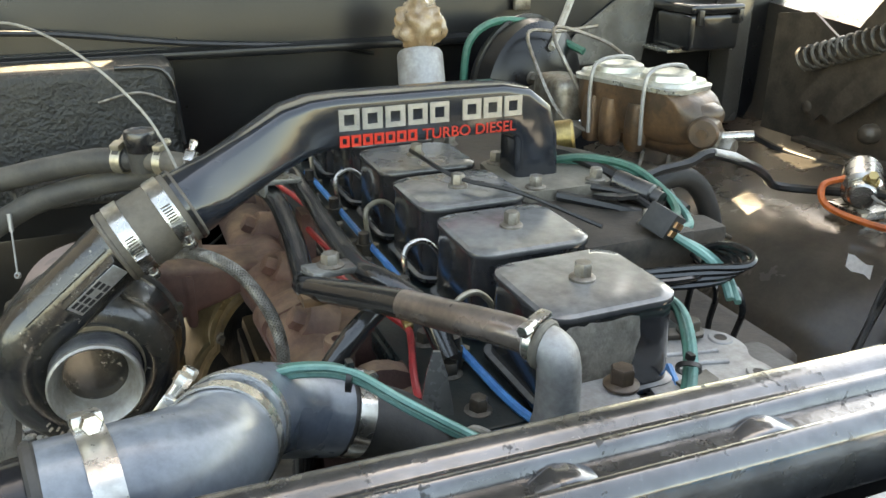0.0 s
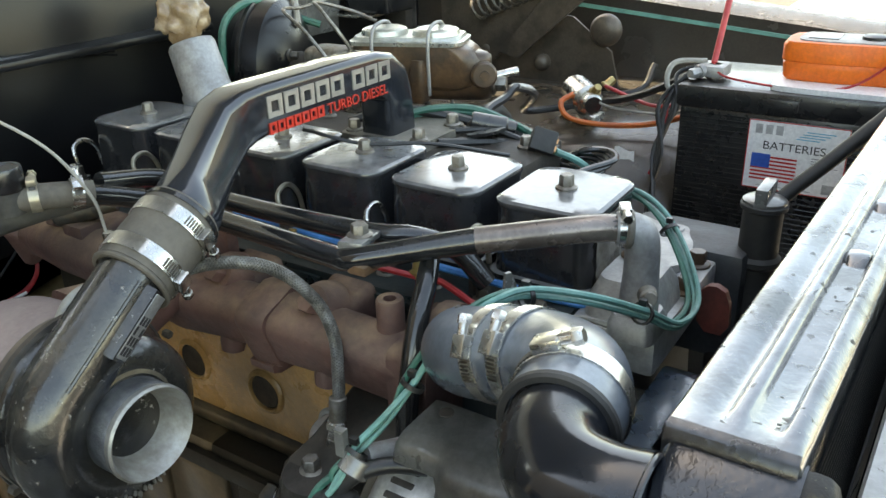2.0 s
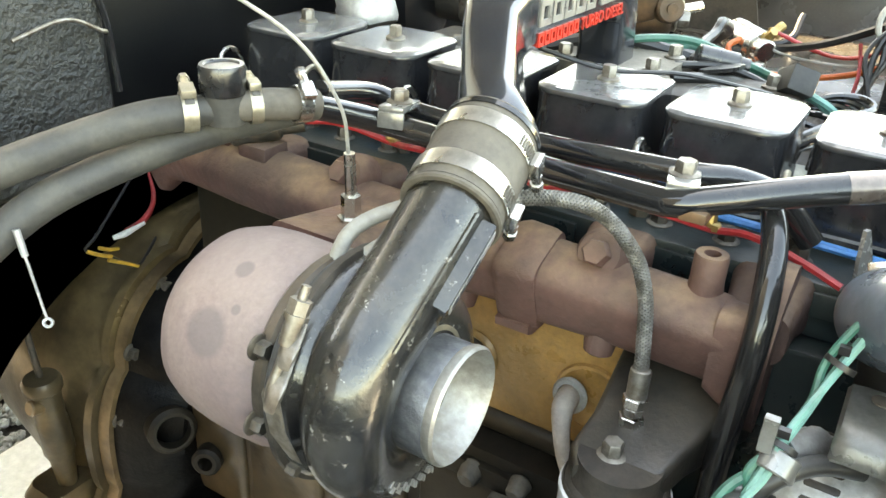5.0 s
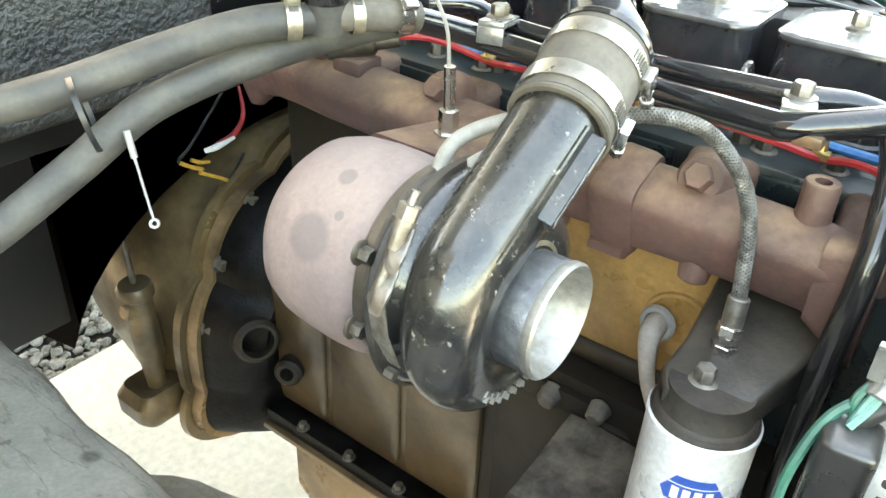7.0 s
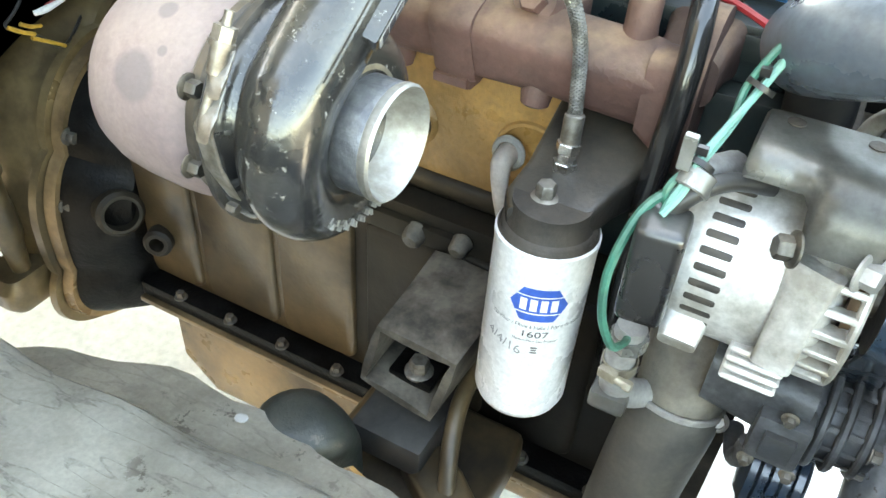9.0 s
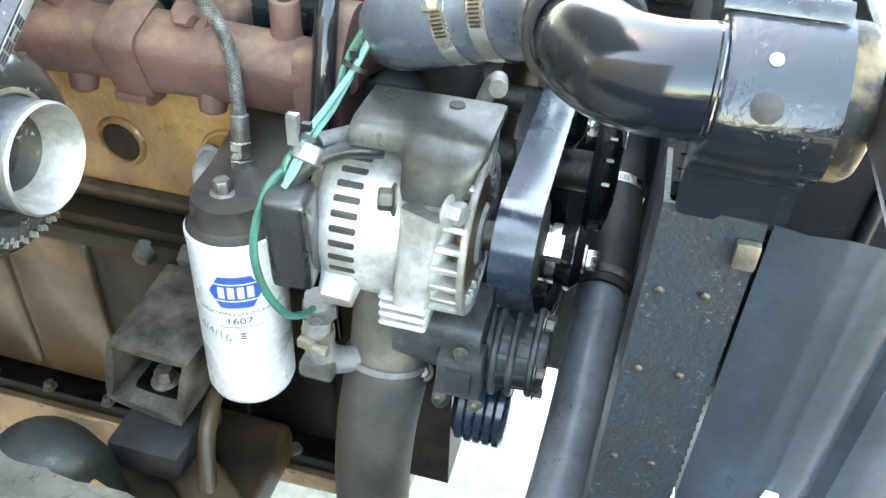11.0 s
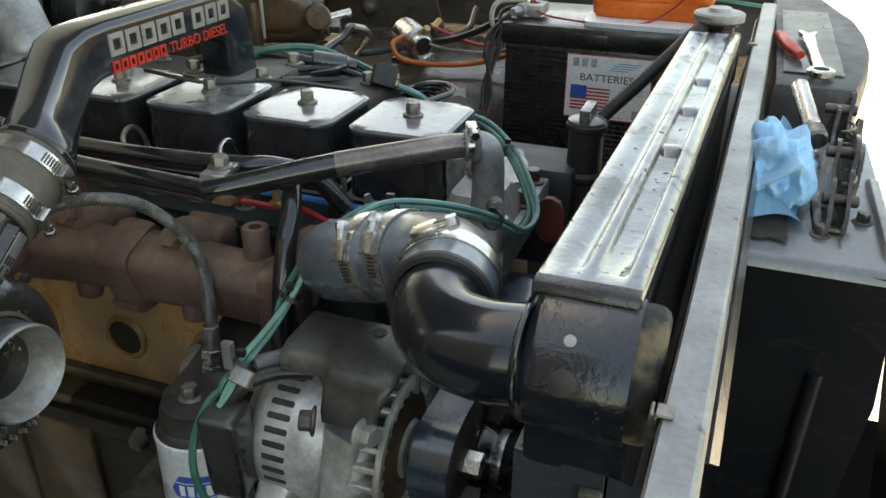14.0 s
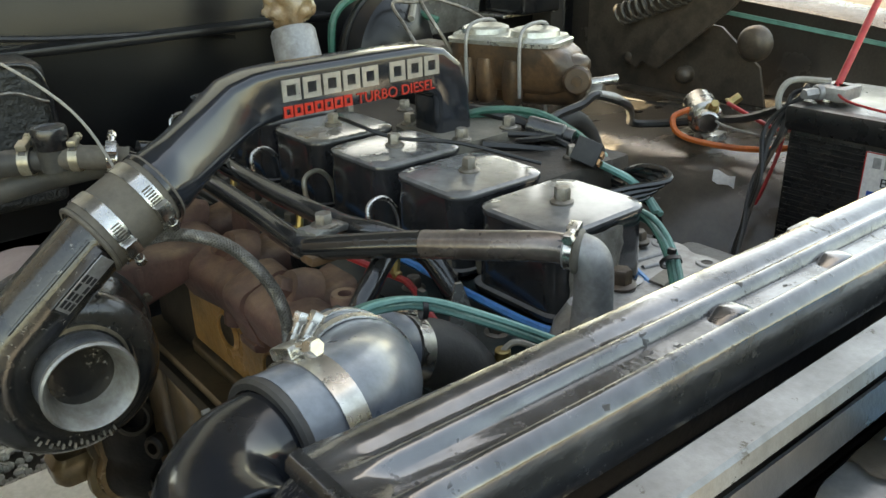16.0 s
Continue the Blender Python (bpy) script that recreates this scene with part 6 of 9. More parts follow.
# bracket over the top
SHORT = [(-0.262, 1.0235), (-0.285, 1.0238), (-0.302, 1.0235), (-0.310, 1.0205), (-0.3145, 1.015), (-0.316, 1.008), (-0.3165, 1.006)]
LONG = [(-0.262, 1.0235), (-0.288, 1.0238), (-0.309, 1.0235), (-0.320, 1.0195), (-0.3265, 1.0115), (-0.331, 0.998), (-0.335, 0.983)]
rows = []
for y_ in (-0.0215, -0.0235, -0.03, -0.045, -0.056, -0.061, -0.066, -0.071, -0.08, -0.092, -0.104, -0.1125, -0.1155, -0.1165):
    k_ = min(1.0, max(0.0, (-0.057 - y_) / 0.013))
    k_ = k_ * k_ * (3 - 2 * k_)
    row = []
    for i_, ((xs_, zs_), (xl_, zl_)) in enumerate(zip(SHORT, LONG)):
        x_, z_ = xs_ + (xl_ - xs_) * k_, zs_ + (zl_ - zs_) * k_
        drop_ = 0.004 if y_ in (-0.0215, -0.1165) else 0.0008 if y_ in (-0.0235, -0.1155) else 0.0
        low_ = k_ * max(0, i_ - 3) / 3.0
        row.append((x_ + (drop_ * 0.5 if i_ > 3 else 0), y_ + low_ * ((-0.083 - y_) * 0.22 + 0.008), z_ - drop_))
    rows.append(row)
b = B()
sheet(b, rows, 0.003)
box(b, (-0.268, -0.112, 0.97), (-0.262, -0.03, 1.0225), 0.002)
bk = part("bracket", b, "bracket", alt, "dull grey folded steel bracket", angle=45)
for p in ((-0.273, -0.039, 1.0238), (-0.274, -0.084, 1.0238)):
    b = B()
    cyl(b, p, (p[0], p[1], p[2] + 0.0008), 0.0055, n=16)
    part("bracket_hole", b, "grime", bk)
b = B()
sweep(b, [((-0.328, -0.078, 0.972), (0.35, 0.94, 0), (-0.9, 0.3, 0.1), 0.016, 0.006, 0.004), ((-0.338, -0.076, 0.94), (0.1, 0.99, 0), (-0.99, 0.1, 0), 0.012, 0.006, 0.004), ((-0.342, -0.075, 0.905), (0.1, 0.99, 0), (-0.99, 0.1, 0), 0.012, 0.007, 0.004)])
part("strut", b, "alu", alt)
part("strut_bolt", hexbolt(B(), (-0.338, -0.062, 0.985), (-0.35, 0.9, 0.1), 0.0075, 0.009), "dark_bolt", alt)
part("strut_bolt", hexbolt(B(), (-0.334, -0.097, 0.982), (-0.35, -0.9, 0.1), 0.008, 0.009), "castal", alt)
b = B()
box(b, (-0.362, -0.008, 0.908), (-0.330, 0.022, 0.985), 0.007, 3, m=Matrix.Translation((-0.345, 0.007, 0.95)) @ pose(0, 0, 0, 0, -4, 6) @ Matrix.Translation((0.345, -0.007, -0.95)))
part("plug", b, "battery", alt, "black plastic wiring plug")
b = B()
tube(b, [(-0.30, -0.04, 0.995), (-0.315, -0.02, 1.0), (-0.33, -0.005, 0.998), (-0.338, 0.006, 0.985), (-0.338, 0.008, 0.97)], 0.006, 10)
part("cable", b, "black_wire", alt)
b = B()
cyl(b, (-0.318, 0.0, 1.0), (-0.285, -0.015, 0.99), 0.009, 0.011, n=14)
part("terminal_boot", b, "castal", alt)
b = B()
tube(b, [(-0.215, -0.10, 1.01), (-0.19, -0.095, 1.005), (-0.175, -0.085, 0.985), (-0.185, -0.08, 0.96), (-0.21, -0.09, 0.945)], 0.007, 10)
lone("ground_cable", b, "beige_wire", (-0.215, -0.1, 1.0), "dusty beige cable looping behind the alternator", "cable")
# pulleys and wide belt
PY0, PY1 = -0.152, -0.122
pul = thing("belt_drive", (-0.283, -0.137, 0.88), "smooth black belt wrapped round dark pulleys", "belt drive")
b = B()
lathe(b, [(0.012, -0.004), (0.03, -0.002), (0.034, 0.0), (0.034, 0.030), (0.012, 0.032)], (-0.283, PY0, 0.930), (0, 1, 0), 36)
part("alternator_pulley", b, "grime", pul)
b = B()
lathe(b, [(0.012, -0.012), (0.02, -0.010), (0.036, -0.002), (0.038, 0.0), (0.038, 0.03), (0.012, 0.032)], (-0.06, PY0, 0.925), (0, 1, 0), 36)
part("fan_pulley", b, "black", pul)
b = B()
lathe(b, [(0.02, -0.016), (0.06, -0.006), (0.068, 0.0), (0.068, 0.03), (0.02, 0.032)], (-0.07, PY0, 0.72), (0, 1, 0), 40)
part("crank_pulley", b, "black", pul)
b = B()
lathe(b, [(0.008, -0.030), (0.022, -0.030), (0.026, -0.026), (0.030, -0.022), (0.030, -0.018), (0.026, -0.012), (0.026, 0.004), (0.031, 0.012), (0.031, 0.018), (0.012, 0.02)], (-0.178, PY0, 0.845), (0, 1, 0), 36)
tn = part("tensioner_wheel", b, "black", pul)
b = B()
lathe(b, [(0.0265, -0.004), (0.0268, 0.0), (0.0265, 0.004)], (-0.178, PY0 - 0.004, 0.845), (0, 1, 0), 36, caps=False)
part("worn_track", b, "steel", tn, "bright worn track")
b = B()
sweep(b, [((-0.178, PY0 + 0.024, 0.845), (1, 0, 0.3), (0, 1, 0), 0.018, 0.006, 0.004), ((-0.13, PY0 + 0.03, 0.88), (1, 0, 0.3), (0, 1, 0), 0.024, 0.007, 0.004), ((-0.10, PY0 + 0.04, 0.93), (1, 0, 0.3), (0, 1, 0), 0.03, 0.01, 0.004)])
part("tensioner_arm", b, "dark_grey", pul)
# belt: a closed loop round the three pulleys
loop_pts = []
for c, r, a0, a1 in (((-0.283, 0.930), 0.0365, 91, 228), ((-0.07, 0.72), 0.0705, 228, 358), ((-0.06, 0.925), 0.0405, 0, 91)):
    for k in range(13):
        a = radians(a0 + (a1 - a0) * k / 12)
        loop_pts.append((c[0] + r * math.cos(a), c[1] + r * math.sin(a), math.cos(a), math.sin(a)))
b = B()
prof = [(0.0, PY0), (0.0, PY1), (-0.004, PY1), (-0.004, PY0)]
loft(b, [[Vector((x_ + o * cx_, y_, z_ + o * cz_)) for o, y_ in prof] for x_, z_, cx_, cz_ in loop_pts], closed=True)
belt = part("belt", b, "belt", pul)
b = B()
cyl(b, (-0.283, PY0 - 0.004, 0.930), (-0.283, PY0 - 0.016, 0.930), 0.010, n=6)
part("pulley_bolt", b, "steel", pul)
b = B()
hexbolt(b, (-0.178, PY0 - 0.030, 0.845), (0, -1, 0), 0.009, 0.010)
part("pulley_bolt", b, "steel", pul)
for a in range(4):
    b = B()
    hexbolt(b, (-0.06 + 0.022 * math.cos(a * 1.57), PY0 - 0.010, 0.925 + 0.022 * math.sin(a * 1.57)), (0, -1, 0), 0.007, 0.008)
    part("pulley_bolt", b, "steel", pul)
b = B()
cyl(b, (-0.283, -0.15, 0.93), (-0.283, -0.08, 0.93), 0.011, n=14)
part("shaft", b, "dark_bolt", pul)
b = B()
cyl(b, (-0.06, -0.15, 0.925), (-0.06, -0.05, 0.925), 0.014, n=14)
part("shaft", b, "dark_bolt", pul)
b = B()
cyl(b, (-0.07, -0.15, 0.72), (-0.07, -0.06, 0.72), 0.02, n=14)
part("shaft", b, "dark_bolt", pul)
ob = thing("fan_hub", (-0.06, -0.17, 0.86), "black fan clutch hub in front of the engine", "fan hub")
b = B()
lathe(b, [(0.02, -0.198), (0.045, -0.195), (0.055, -0.188), (0.058, -0.178), (0.052, -0.172), (0.02, -0.17)], (-0.06, 0.0, 0.86), (0, 1, 0), 40)
part("clutch_body", b, "black", ob)
for k in range(16):
    a = 2 * math.pi * k / 16
    u = Vector((math.cos(a), 0, math.sin(a)))
    b = B()
    sweep(b, [(Vector((-0.06, -0.192, 0.86)) + u * 0.026, (0, 1, 0), u.cross(Vector((0, 1, 0))), 0.006, 0.0015, 0.001), (Vector((-0.06, -0.187, 0.86)) + u * 0.056, (0, 1, 0), u.cross(Vector((0, 1, 0))), 0.004, 0.0015, 0.001)])
    part("cooling_fin", b, "black", ob)
b = B()
cyl(b, (-0.06, -0.172, 0.86), (-0.06, -0.05, 0.86), 0.02, n=20)
part("hub_shaft", b, "dark_bolt", ob)
b = B()
plate(b, [(-0.047, -0.1985, 0.884), (-0.033, -0.1985, 0.884), (-0.033, -0.1985, 0.898), (-0.047, -0.1985, 0.898)], (0, -1, 0), 0.001)
part("paper_mark", b, "sticker", ob, "small pale sticker")

# vacuum pump with ribbed nose, below the alternator
ob = thing("vacuum_pump", (-0.255, -0.11, 0.76), "dirty black pump with a ribbed nose below the alternator", "pump")
b = B()
sweep(b, [((-0.26, -0.045, 0.818), (1, 0, 0), (0, 0, 1), 0.03, 0.024, 0.01), ((-0.26, -0.09, 0.816), (1, 0, 0), (0, 0, 1), 0.034, 0.027, 0.012), ((-0.258, -0.118, 0.812), (1, 0, 0), (0, 0, 1), 0.036, 0.03, 0.014)], 5)
part("body", b, "pump_grey", ob)
b = B()
lathe(b, [(0.02, 0.0), (0.030, 0.001), (0.032, 0.006), (0.032, 0.05), (0.028, 0.054)], (-0.252, -0.170, 0.795), (0, 1, 0), 32)
part("barrel", b, "pump_grey", ob)
for y_, r_ in ((-0.1285, 0.0425), (-0.1425, 0.041), (-0.159, 0.038)):
    b = B()
    ring(b, (-0.252, y_, 0.795), (0, 1, 0), 0.028, r_, 0.006, 40, 0.0015)
    part("flange_ring", b, "pump_grey", ob)
for k in range(7):
    a = radians(100 + 25 * k)
    u = Vector((math.cos(a), 0, math.sin(a)))
    b = B()
    sweep(b, [(Vector((-0.252, -0.164, 0.795)) + u * 0.0345, (0, 1, 0), u.cross(Vector((0, 1, 0))), 0.004, 0.002, 0.001), (Vector((-0.252, -0.127, 0.795)) + u * 0.037, (0, 1, 0), u.cross(Vector((0, 1, 0))), 0.004, 0.002, 0.001)])
    part("barrel_rib", b, "pump_grey", ob)
for k in range(5):
    a = radians(72 * k + 20)
    part("nose_bolt", hexbolt(B(), (-0.252 + 0.033 * math.cos(a), -0.162, 0.795 + 0.033 * math.sin(a)), (0, -1, 0), 0.005, 0.007), "bolt", ob)
b = B()
box(b, (-0.306, -0.123, 0.778), (-0.28, -0.086, 0.822), 0.004)
vb = part("valve_block", b, "pump_grey", ob)
b = B()
box(b, (-0.312, -0.116, 0.789), (-0.305, -0.094, 0.812), 0.002)
part("square_plug", b, "dark_grey", vb)
for y_, z_ in ((-0.12, 0.774), (-0.09, 0.774), (-0.105, 0.828)):
    part("block_bolt", hexbolt(B(), (-0.304, y_, z_), (-1, 0, 0), 0.0042, 0.005), "bolt", ob)
b = B()
tube(b, [(-0.29, -0.09, 0.775), (-0.288, -0.088, 0.755), (-0.275, -0.085, 0.74), (-0.245, -0.08, 0.735)], 0.008, 12)
part("outlet", b, "pump_grey", ob)
b = B()
prof = [(0.02, 0), (0.031, 0.002)]
for k in range(5):
    prof += [(0.034, 0.005 + k * 0.0085), (0.034, 0.0105 + k * 0.0085), (0.0305, 0.012 + k * 0.0085)]
lathe(b, prof + [(0.025, 0.05)], (-0.25, -0.145, 0.712), (0, 1, 0), 30)
part("ribbed_roller", b, "belt", ob, "blue-grey ribbed roller")
# water inlet elbow and its fat grey hose
b = B()
tube(b, [(-0.256, -0.031, 0.757), (-0.264, -0.03, 0.735), (-0.275, -0.025, 0.68), (-0.275, -0.02, 0.58), (-0.26, -0.02, 0.45)], (0.0372, 0.0375, 0.037, 0.037, 0.037), 28)
ob = thing("lower_water_hose", (-0.26, -0.02, 0.45), "fat dusty grey rubber water hose with a metal rim", "hose")
part("hose", b, "hose", ob)
b = B()
tube(b, [(-0.15, -0.03, 0.82), (-0.195, -0.03, 0.815), (-0.232, -0.032, 0.793), (-0.252, -0.031, 0.766), (-0.258, -0.03, 0.75)], (0.033, 0.036, 0.040, 0.036, 0.034), 26)
cs = part("inlet_casting", b, "tan_cast", ob, "dusty brown cast water inlet")
b = B()
cyl(b, (-0.233, -0.032, 0.832), (-0.240, -0.033, 0.838), 0.011, n=20, bevel=0.002)
part("plug", b, "grime", cs)
for p_ in ((-0.215, -0.068, 0.80), (-0.225, 0.006, 0.80), (-0.262, -0.066, 0.752)):
    part("flange_bolt", hexbolt(B(), p_, (-0.7, 0, 0.7), 0.006, 0.007), "bolt", cs)
b = B()
ring(b, (-0.256, -0.03, 0.757), (-0.3, 0.03, -0.95), 0.0365, 0.039, 0.006, 36, 0.001)
part("end_rim", b, "castal", ob, "thin metal end rim")
ob = thing("drain_fitting", (-0.298, 0.015, 0.80), "dirty grey hose fitting with a small clamp", "pipe fitting")
b = B()
tube(b, [(-0.27, -0.012, 0.765), (-0.285, 0.0, 0.77), (-0.298, 0.013, 0.785), (-0.30, 0.016, 0.82), (-0.298, 0.014, 0.85)], (0.011, 0.012, 0.0135, 0.0115, 0.0115), 14)
part("elbow", b, "castal", ob)
b = B()
box(b, (-0.315, 0.0, 0.768), (-0.285, 0.03, 0.786), 0.005)
part("foot", b, "bracket", ob)
b = B()
cyl(b, (-0.298, 0.014, 0.83), (-0.298, 0.014, 0.842), 0.0145, n=8)
part("collar", b, "bracket", ob)
hose_clamp((-0.3, 0.0155, 0.812), (0, 0, 1), 0.0125, (-1, 0.2, 0), 0.009, metal="yellow_zinc")
# long grey pipe slanting past the shroud
ob = thing("radiator_pipe", (-0.1, -0.2, 0.68), "long grey painted radiator pipe with a black rubber joint", "pipe")
b = B()
tube(b, [(-0.06, -0.205, 0.727), (-0.2, -0.203, 0.69), (-0.30, -0.198, 0.655), (-0.42, -0.185, 0.59), (-0.5, -0.17, 0.5)], 0.0255, 22)
part("pipe", b, "pipe_grey", ob)
b = B()
tube(b, [(0.16, -0.19, 0.86), (0.12, -0.198, 0.79), (0.06, -0.203, 0.757), (-0.02, -0.206, 0.738), (-0.075, -0.205, 0.723)], 0.0295, 22)
part("rubber_joint", b, "rubber", ob)
hose_clamp((0.07, -0.2025, 0.761), (-0.9, 0, -0.35), 0.0298, (0, 0.4, 1), 0.012)
hose_clamp((-0.06, -0.2055, 0.727), (-0.95, 0, -0.28), 0.0298, (0, 0.5, 1), 0.010, metal="dark_bolt")
# brass fitting behind it
b = B()
cyl(b, (-0.10, -0.13, 0.955), (-0.10, -0.175, 0.95), 0.007, n=6)
cyl(b, (-0.10, -0.175, 0.95), (-0.10, -0.192, 0.948), 0.005, n=12)
lone("brass_fitting", b, "brass", (-0.1, -0.13, 0.95), "small tarnished brass fitting", "pipe fitting")

# engine mount and bracket
ob = thing("engine_mount", (-0.28, 0.2, 0.58), "grimy cast engine mount bracket with a bolt and rubber block", "engine mount")
MQ = [Vector((0, 0.228, 0.742)), Vector((0, 0.143, 0.736)), Vector((0, 0.166, 0.638)), Vector((0, 0.248, 0.655))]
mc = sum(MQ, Vector()) / 4
for k in range(4):
    a_, c_ = MQ[k], MQ[(k + 1) % 4]
    b = B()
    rings = []
    for x_, grow, wall in ((-0.303, 0.99, 0.80), (-0.298, 1.0, 0.77), (-0.25, 1.03, 0.78), (-0.19, 1.12, 0.74)):
        q = [mc + (a_ - mc) * grow, mc + (c_ - mc) * grow, mc + (c_ - mc) * grow * wall, mc + (a_ - mc) * grow * wall]
        rings.append([Vector((x_, v_.y, v_.z)) for v_ in soften(q, 1)])
    loft(b, rings)
    part("bracket_wall", b, "mount", ob, angle=40)
b = B()
plate(b, [Vector((-0.232, v_.y, v_.z)) for v_ in MQ], (1, 0, 0), 0.02)
part("bracket_web", b, "mount", ob)
for k, (y_, z_, r_) in enumerate(((0.255, 0.752, 0.013), (0.205, 0.76, 0.011), (0.138, 0.735, 0.012))):
    b = B()
    cyl(b, (-0.178, y_, z_), (-0.198, y_, z_ - 0.004), r_, r_ * 0.8, n=20, bevel=0.003)
    part("bolt_boss", b, "mount", ob)
b = B()
box(b, (-0.285, 0.178, 0.655), (-0.235, 0.225, 0.666), 0.003)
part("clamp_plate", b, "grease", ob)
part("mount_bolt", hexbolt(B(), (-0.272, 0.198, 0.664), (0, 0, 1), 0.010, 0.014), "bolt", ob)
b = B()
box(b, (-0.325, 0.165, 0.575), (-0.235, 0.245, 0.615), 0.006)
part("rubber_block", b, "rubber", ob)
b = B()
loft(b, [[Vector((-0.392 + dx_ + w_ * x_, 0.247 + h_ * y_, z_)) for x_, y_ in [(math.cos(radians(a)) * (1 + 0.06 * math.sin(3 * radians(a))), math.sin(radians(a))) for a in range(0, 360, 15)]] for z_, w_, h_, dx_ in ((0.56, 0.020, 0.026, 0.05), (0.63, 0.030, 0.036, 0.03), (0.668, 0.038, 0.044, 0.008), (0.684, 0.037, 0.043, 0.0), (0.696, 0.030, 0.035, -0.003), (0.703, 0.017, 0.02, -0.004))])
part("worn_cap", b, "worn_cap", ob, "green-black domed cap with worn paint", angle=60)
b = B()
box(b, (-0.40, 0.10, 0.50), (-0.20, 0.28, 0.555), 0.015, 3)
part("frame_pad", b, "olive", ob)
b = B()
plate(b, soften([(-0.412, 0.163, 0.632), (-0.402, 0.199, 0.632), (-0.402, 0.199, 0.678), (-0.412, 0.163, 0.678)], 1), (1, -0.3, -0.2), 0.004)
box(b, (-0.408, 0.16, 0.554), (-0.399, 0.195, 0.636), 0.003)
tab = lone("bracket_tab", b, "gold", (-0.37, 0.2, 0.555), "tan painted bracket tab with a hole beside the mount", "bracket")
b = B()
cyl(b, (-0.407, 0.181, 0.657), (-0.4105, 0.182, 0.6575), 0.0045, n=14)
part("tab_hole", b, "grime", tab)
b = B()
sweep(b, [((-0.36, 0.08, 0.555), (1, 0, 0), (0, 0, 1), 0.025, 0.025, 0.012), ((-0.33, 0.13, 0.565), (1, 0, 0), (0, 0, 1), 0.03, 0.03, 0.014), ((-0.29, 0.19, 0.56), (1, 0, 0), (0, 0, 1), 0.025, 0.02, 0.012)])
ob = thing("steering_arm", (-0.36, 0.08, 0.53), "grimy casting and bent pipe beside the frame", "casting")
part("casting", b, "olive", ob)
b = B()
tube(b, [(-0.335, 0.13, 0.585), (-0.30, 0.145, 0.62), (-0.26, 0.155, 0.64), (-0.2, 0.16, 0.645)], 0.009, 10)
part("bent_pipe", b, "olive", ob)

# bell housing behind the engine
ob = thing("bell_housing", (0, 0.80, 0.40), "oily tan-gold bell housing bolted behind a black adapter plate", "bell housing")
BC = Vector((0, 0, 0.585))


def bolt_circle(y, r, wave, lobes, phase=0.0):
    out = []
    for k in range(144):
        a = 2 * math.pi * k / 144
        rr = r + wave * (0.5 + 0.5 * math.cos(lobes * a + phase)) ** 3
        out.append(Vector((rr * math.cos(a), y, BC.z + rr * math.sin(a))))
    return out


def flange_line(y, r, wave, low):
    """A flange outline: scalloped, with the foot that reaches out low on the starter side."""
    out = []
    for k in range(144):
        a = 2 * math.pi * k / 144
        rr = r + wave * abs(math.sin(4.5 * a + 0.4)) ** 0.7 + low * math.exp(-((math.degrees(a) - 207) / 17) ** 2)
        out.append(Vector((rr * math.cos(a), y, BC.z + rr * math.sin(a))))
    return out


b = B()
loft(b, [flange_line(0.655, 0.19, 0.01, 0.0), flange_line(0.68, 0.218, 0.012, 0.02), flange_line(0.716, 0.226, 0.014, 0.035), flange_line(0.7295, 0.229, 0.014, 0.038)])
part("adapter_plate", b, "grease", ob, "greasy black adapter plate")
b = B()
loft(b, [flange_line(0.73, 0.234, 0.016, 0.04), flange_line(0.7465, 0.236, 0.017, 0.04), flange_line(0.748, 0.233, 0.016, 0.038)])
part("engine_flange", b, "pan", ob, "oily tan flange of the bell housing", angle=50)
b = B()
loft(b, [flange_line(0.7485, 0.242, 0.02, 0.044), flange_line(0.760, 0.243, 0.021, 0.044), flange_line(0.764, 0.238, 0.017, 0.04), bolt_circle(0.775, 0.246, 0.004, 10), bolt_circle(0.79, 0.25, 0.003, 10), bolt_circle(0.82, 0.262, 0.003, 10), bolt_circle(0.9, 0.262, 0.0, 10), bolt_circle(1.0, 0.24, 0.0, 10), bolt_circle(1.1, 0.2, 0.0, 10), bolt_circle(1.25, 0.16, 0.0, 10), bolt_circle(1.6, 0.13, 0.0, 10)])
part("housing", b, "bell", ob)
for a_ in (128, 172):
    a = radians(a_)
    u = Vector((math.cos(a), 0, math.sin(a)))
    b = B()
    sweep(b, [(Vector((0, 0.77, BC.z)) + u * 0.243, (0, 1, 0), u.cross(Vector((0, 1, 0))), 0.012, 0.009, 0.004), (Vector((0, 0.86, BC.z)) + u * 0.259, (0, 1, 0), u.cross(Vector((0, 1, 0))), 0.012, 0.006, 0.004), (Vector((0, 0.96, BC.z)) + u * 0.25, (0, 1, 0), u.cross(Vector((0, 1, 0))), 0.01, 0.004, 0.002)])
    part("stiffening_rib", b, "bell", ob)
for k in range(8):
    a = radians(105 + k * 22)
    u = Vector((math.cos(a), 0, math.sin(a)))
    part("housing_bolt", hexbolt(B(), Vector((0, 0.729, BC.z)) + u * 0.235, (0, -1, 0), 0.008, 0.010), "dark_bolt", ob)
b = B()
ring(b, (-0.207, 0.666, 0.622), (-0.42, -0.88, 0.2), 0.021, 0.030, 0.034, 36, 0.005)
bore = part("starter_bore", b, "greasy", ob)
b = B()
lathe(b, [(0.0215, 0.0), (0.018, 0.004), (0.0003, 0.006)], (-0.203, 0.675, 0.620), (-0.42, -0.88, 0.2), 24)
part("bore_floor", b, "recess_dark", bore)
b = B()
ring(b, (-0.194, 0.618, 0.586), (-1, -0.5, 0.2), 0.0095, 0.0185, 0.026, 26, 0.004)
part("boss", b, "greasy", ob)
b = B()
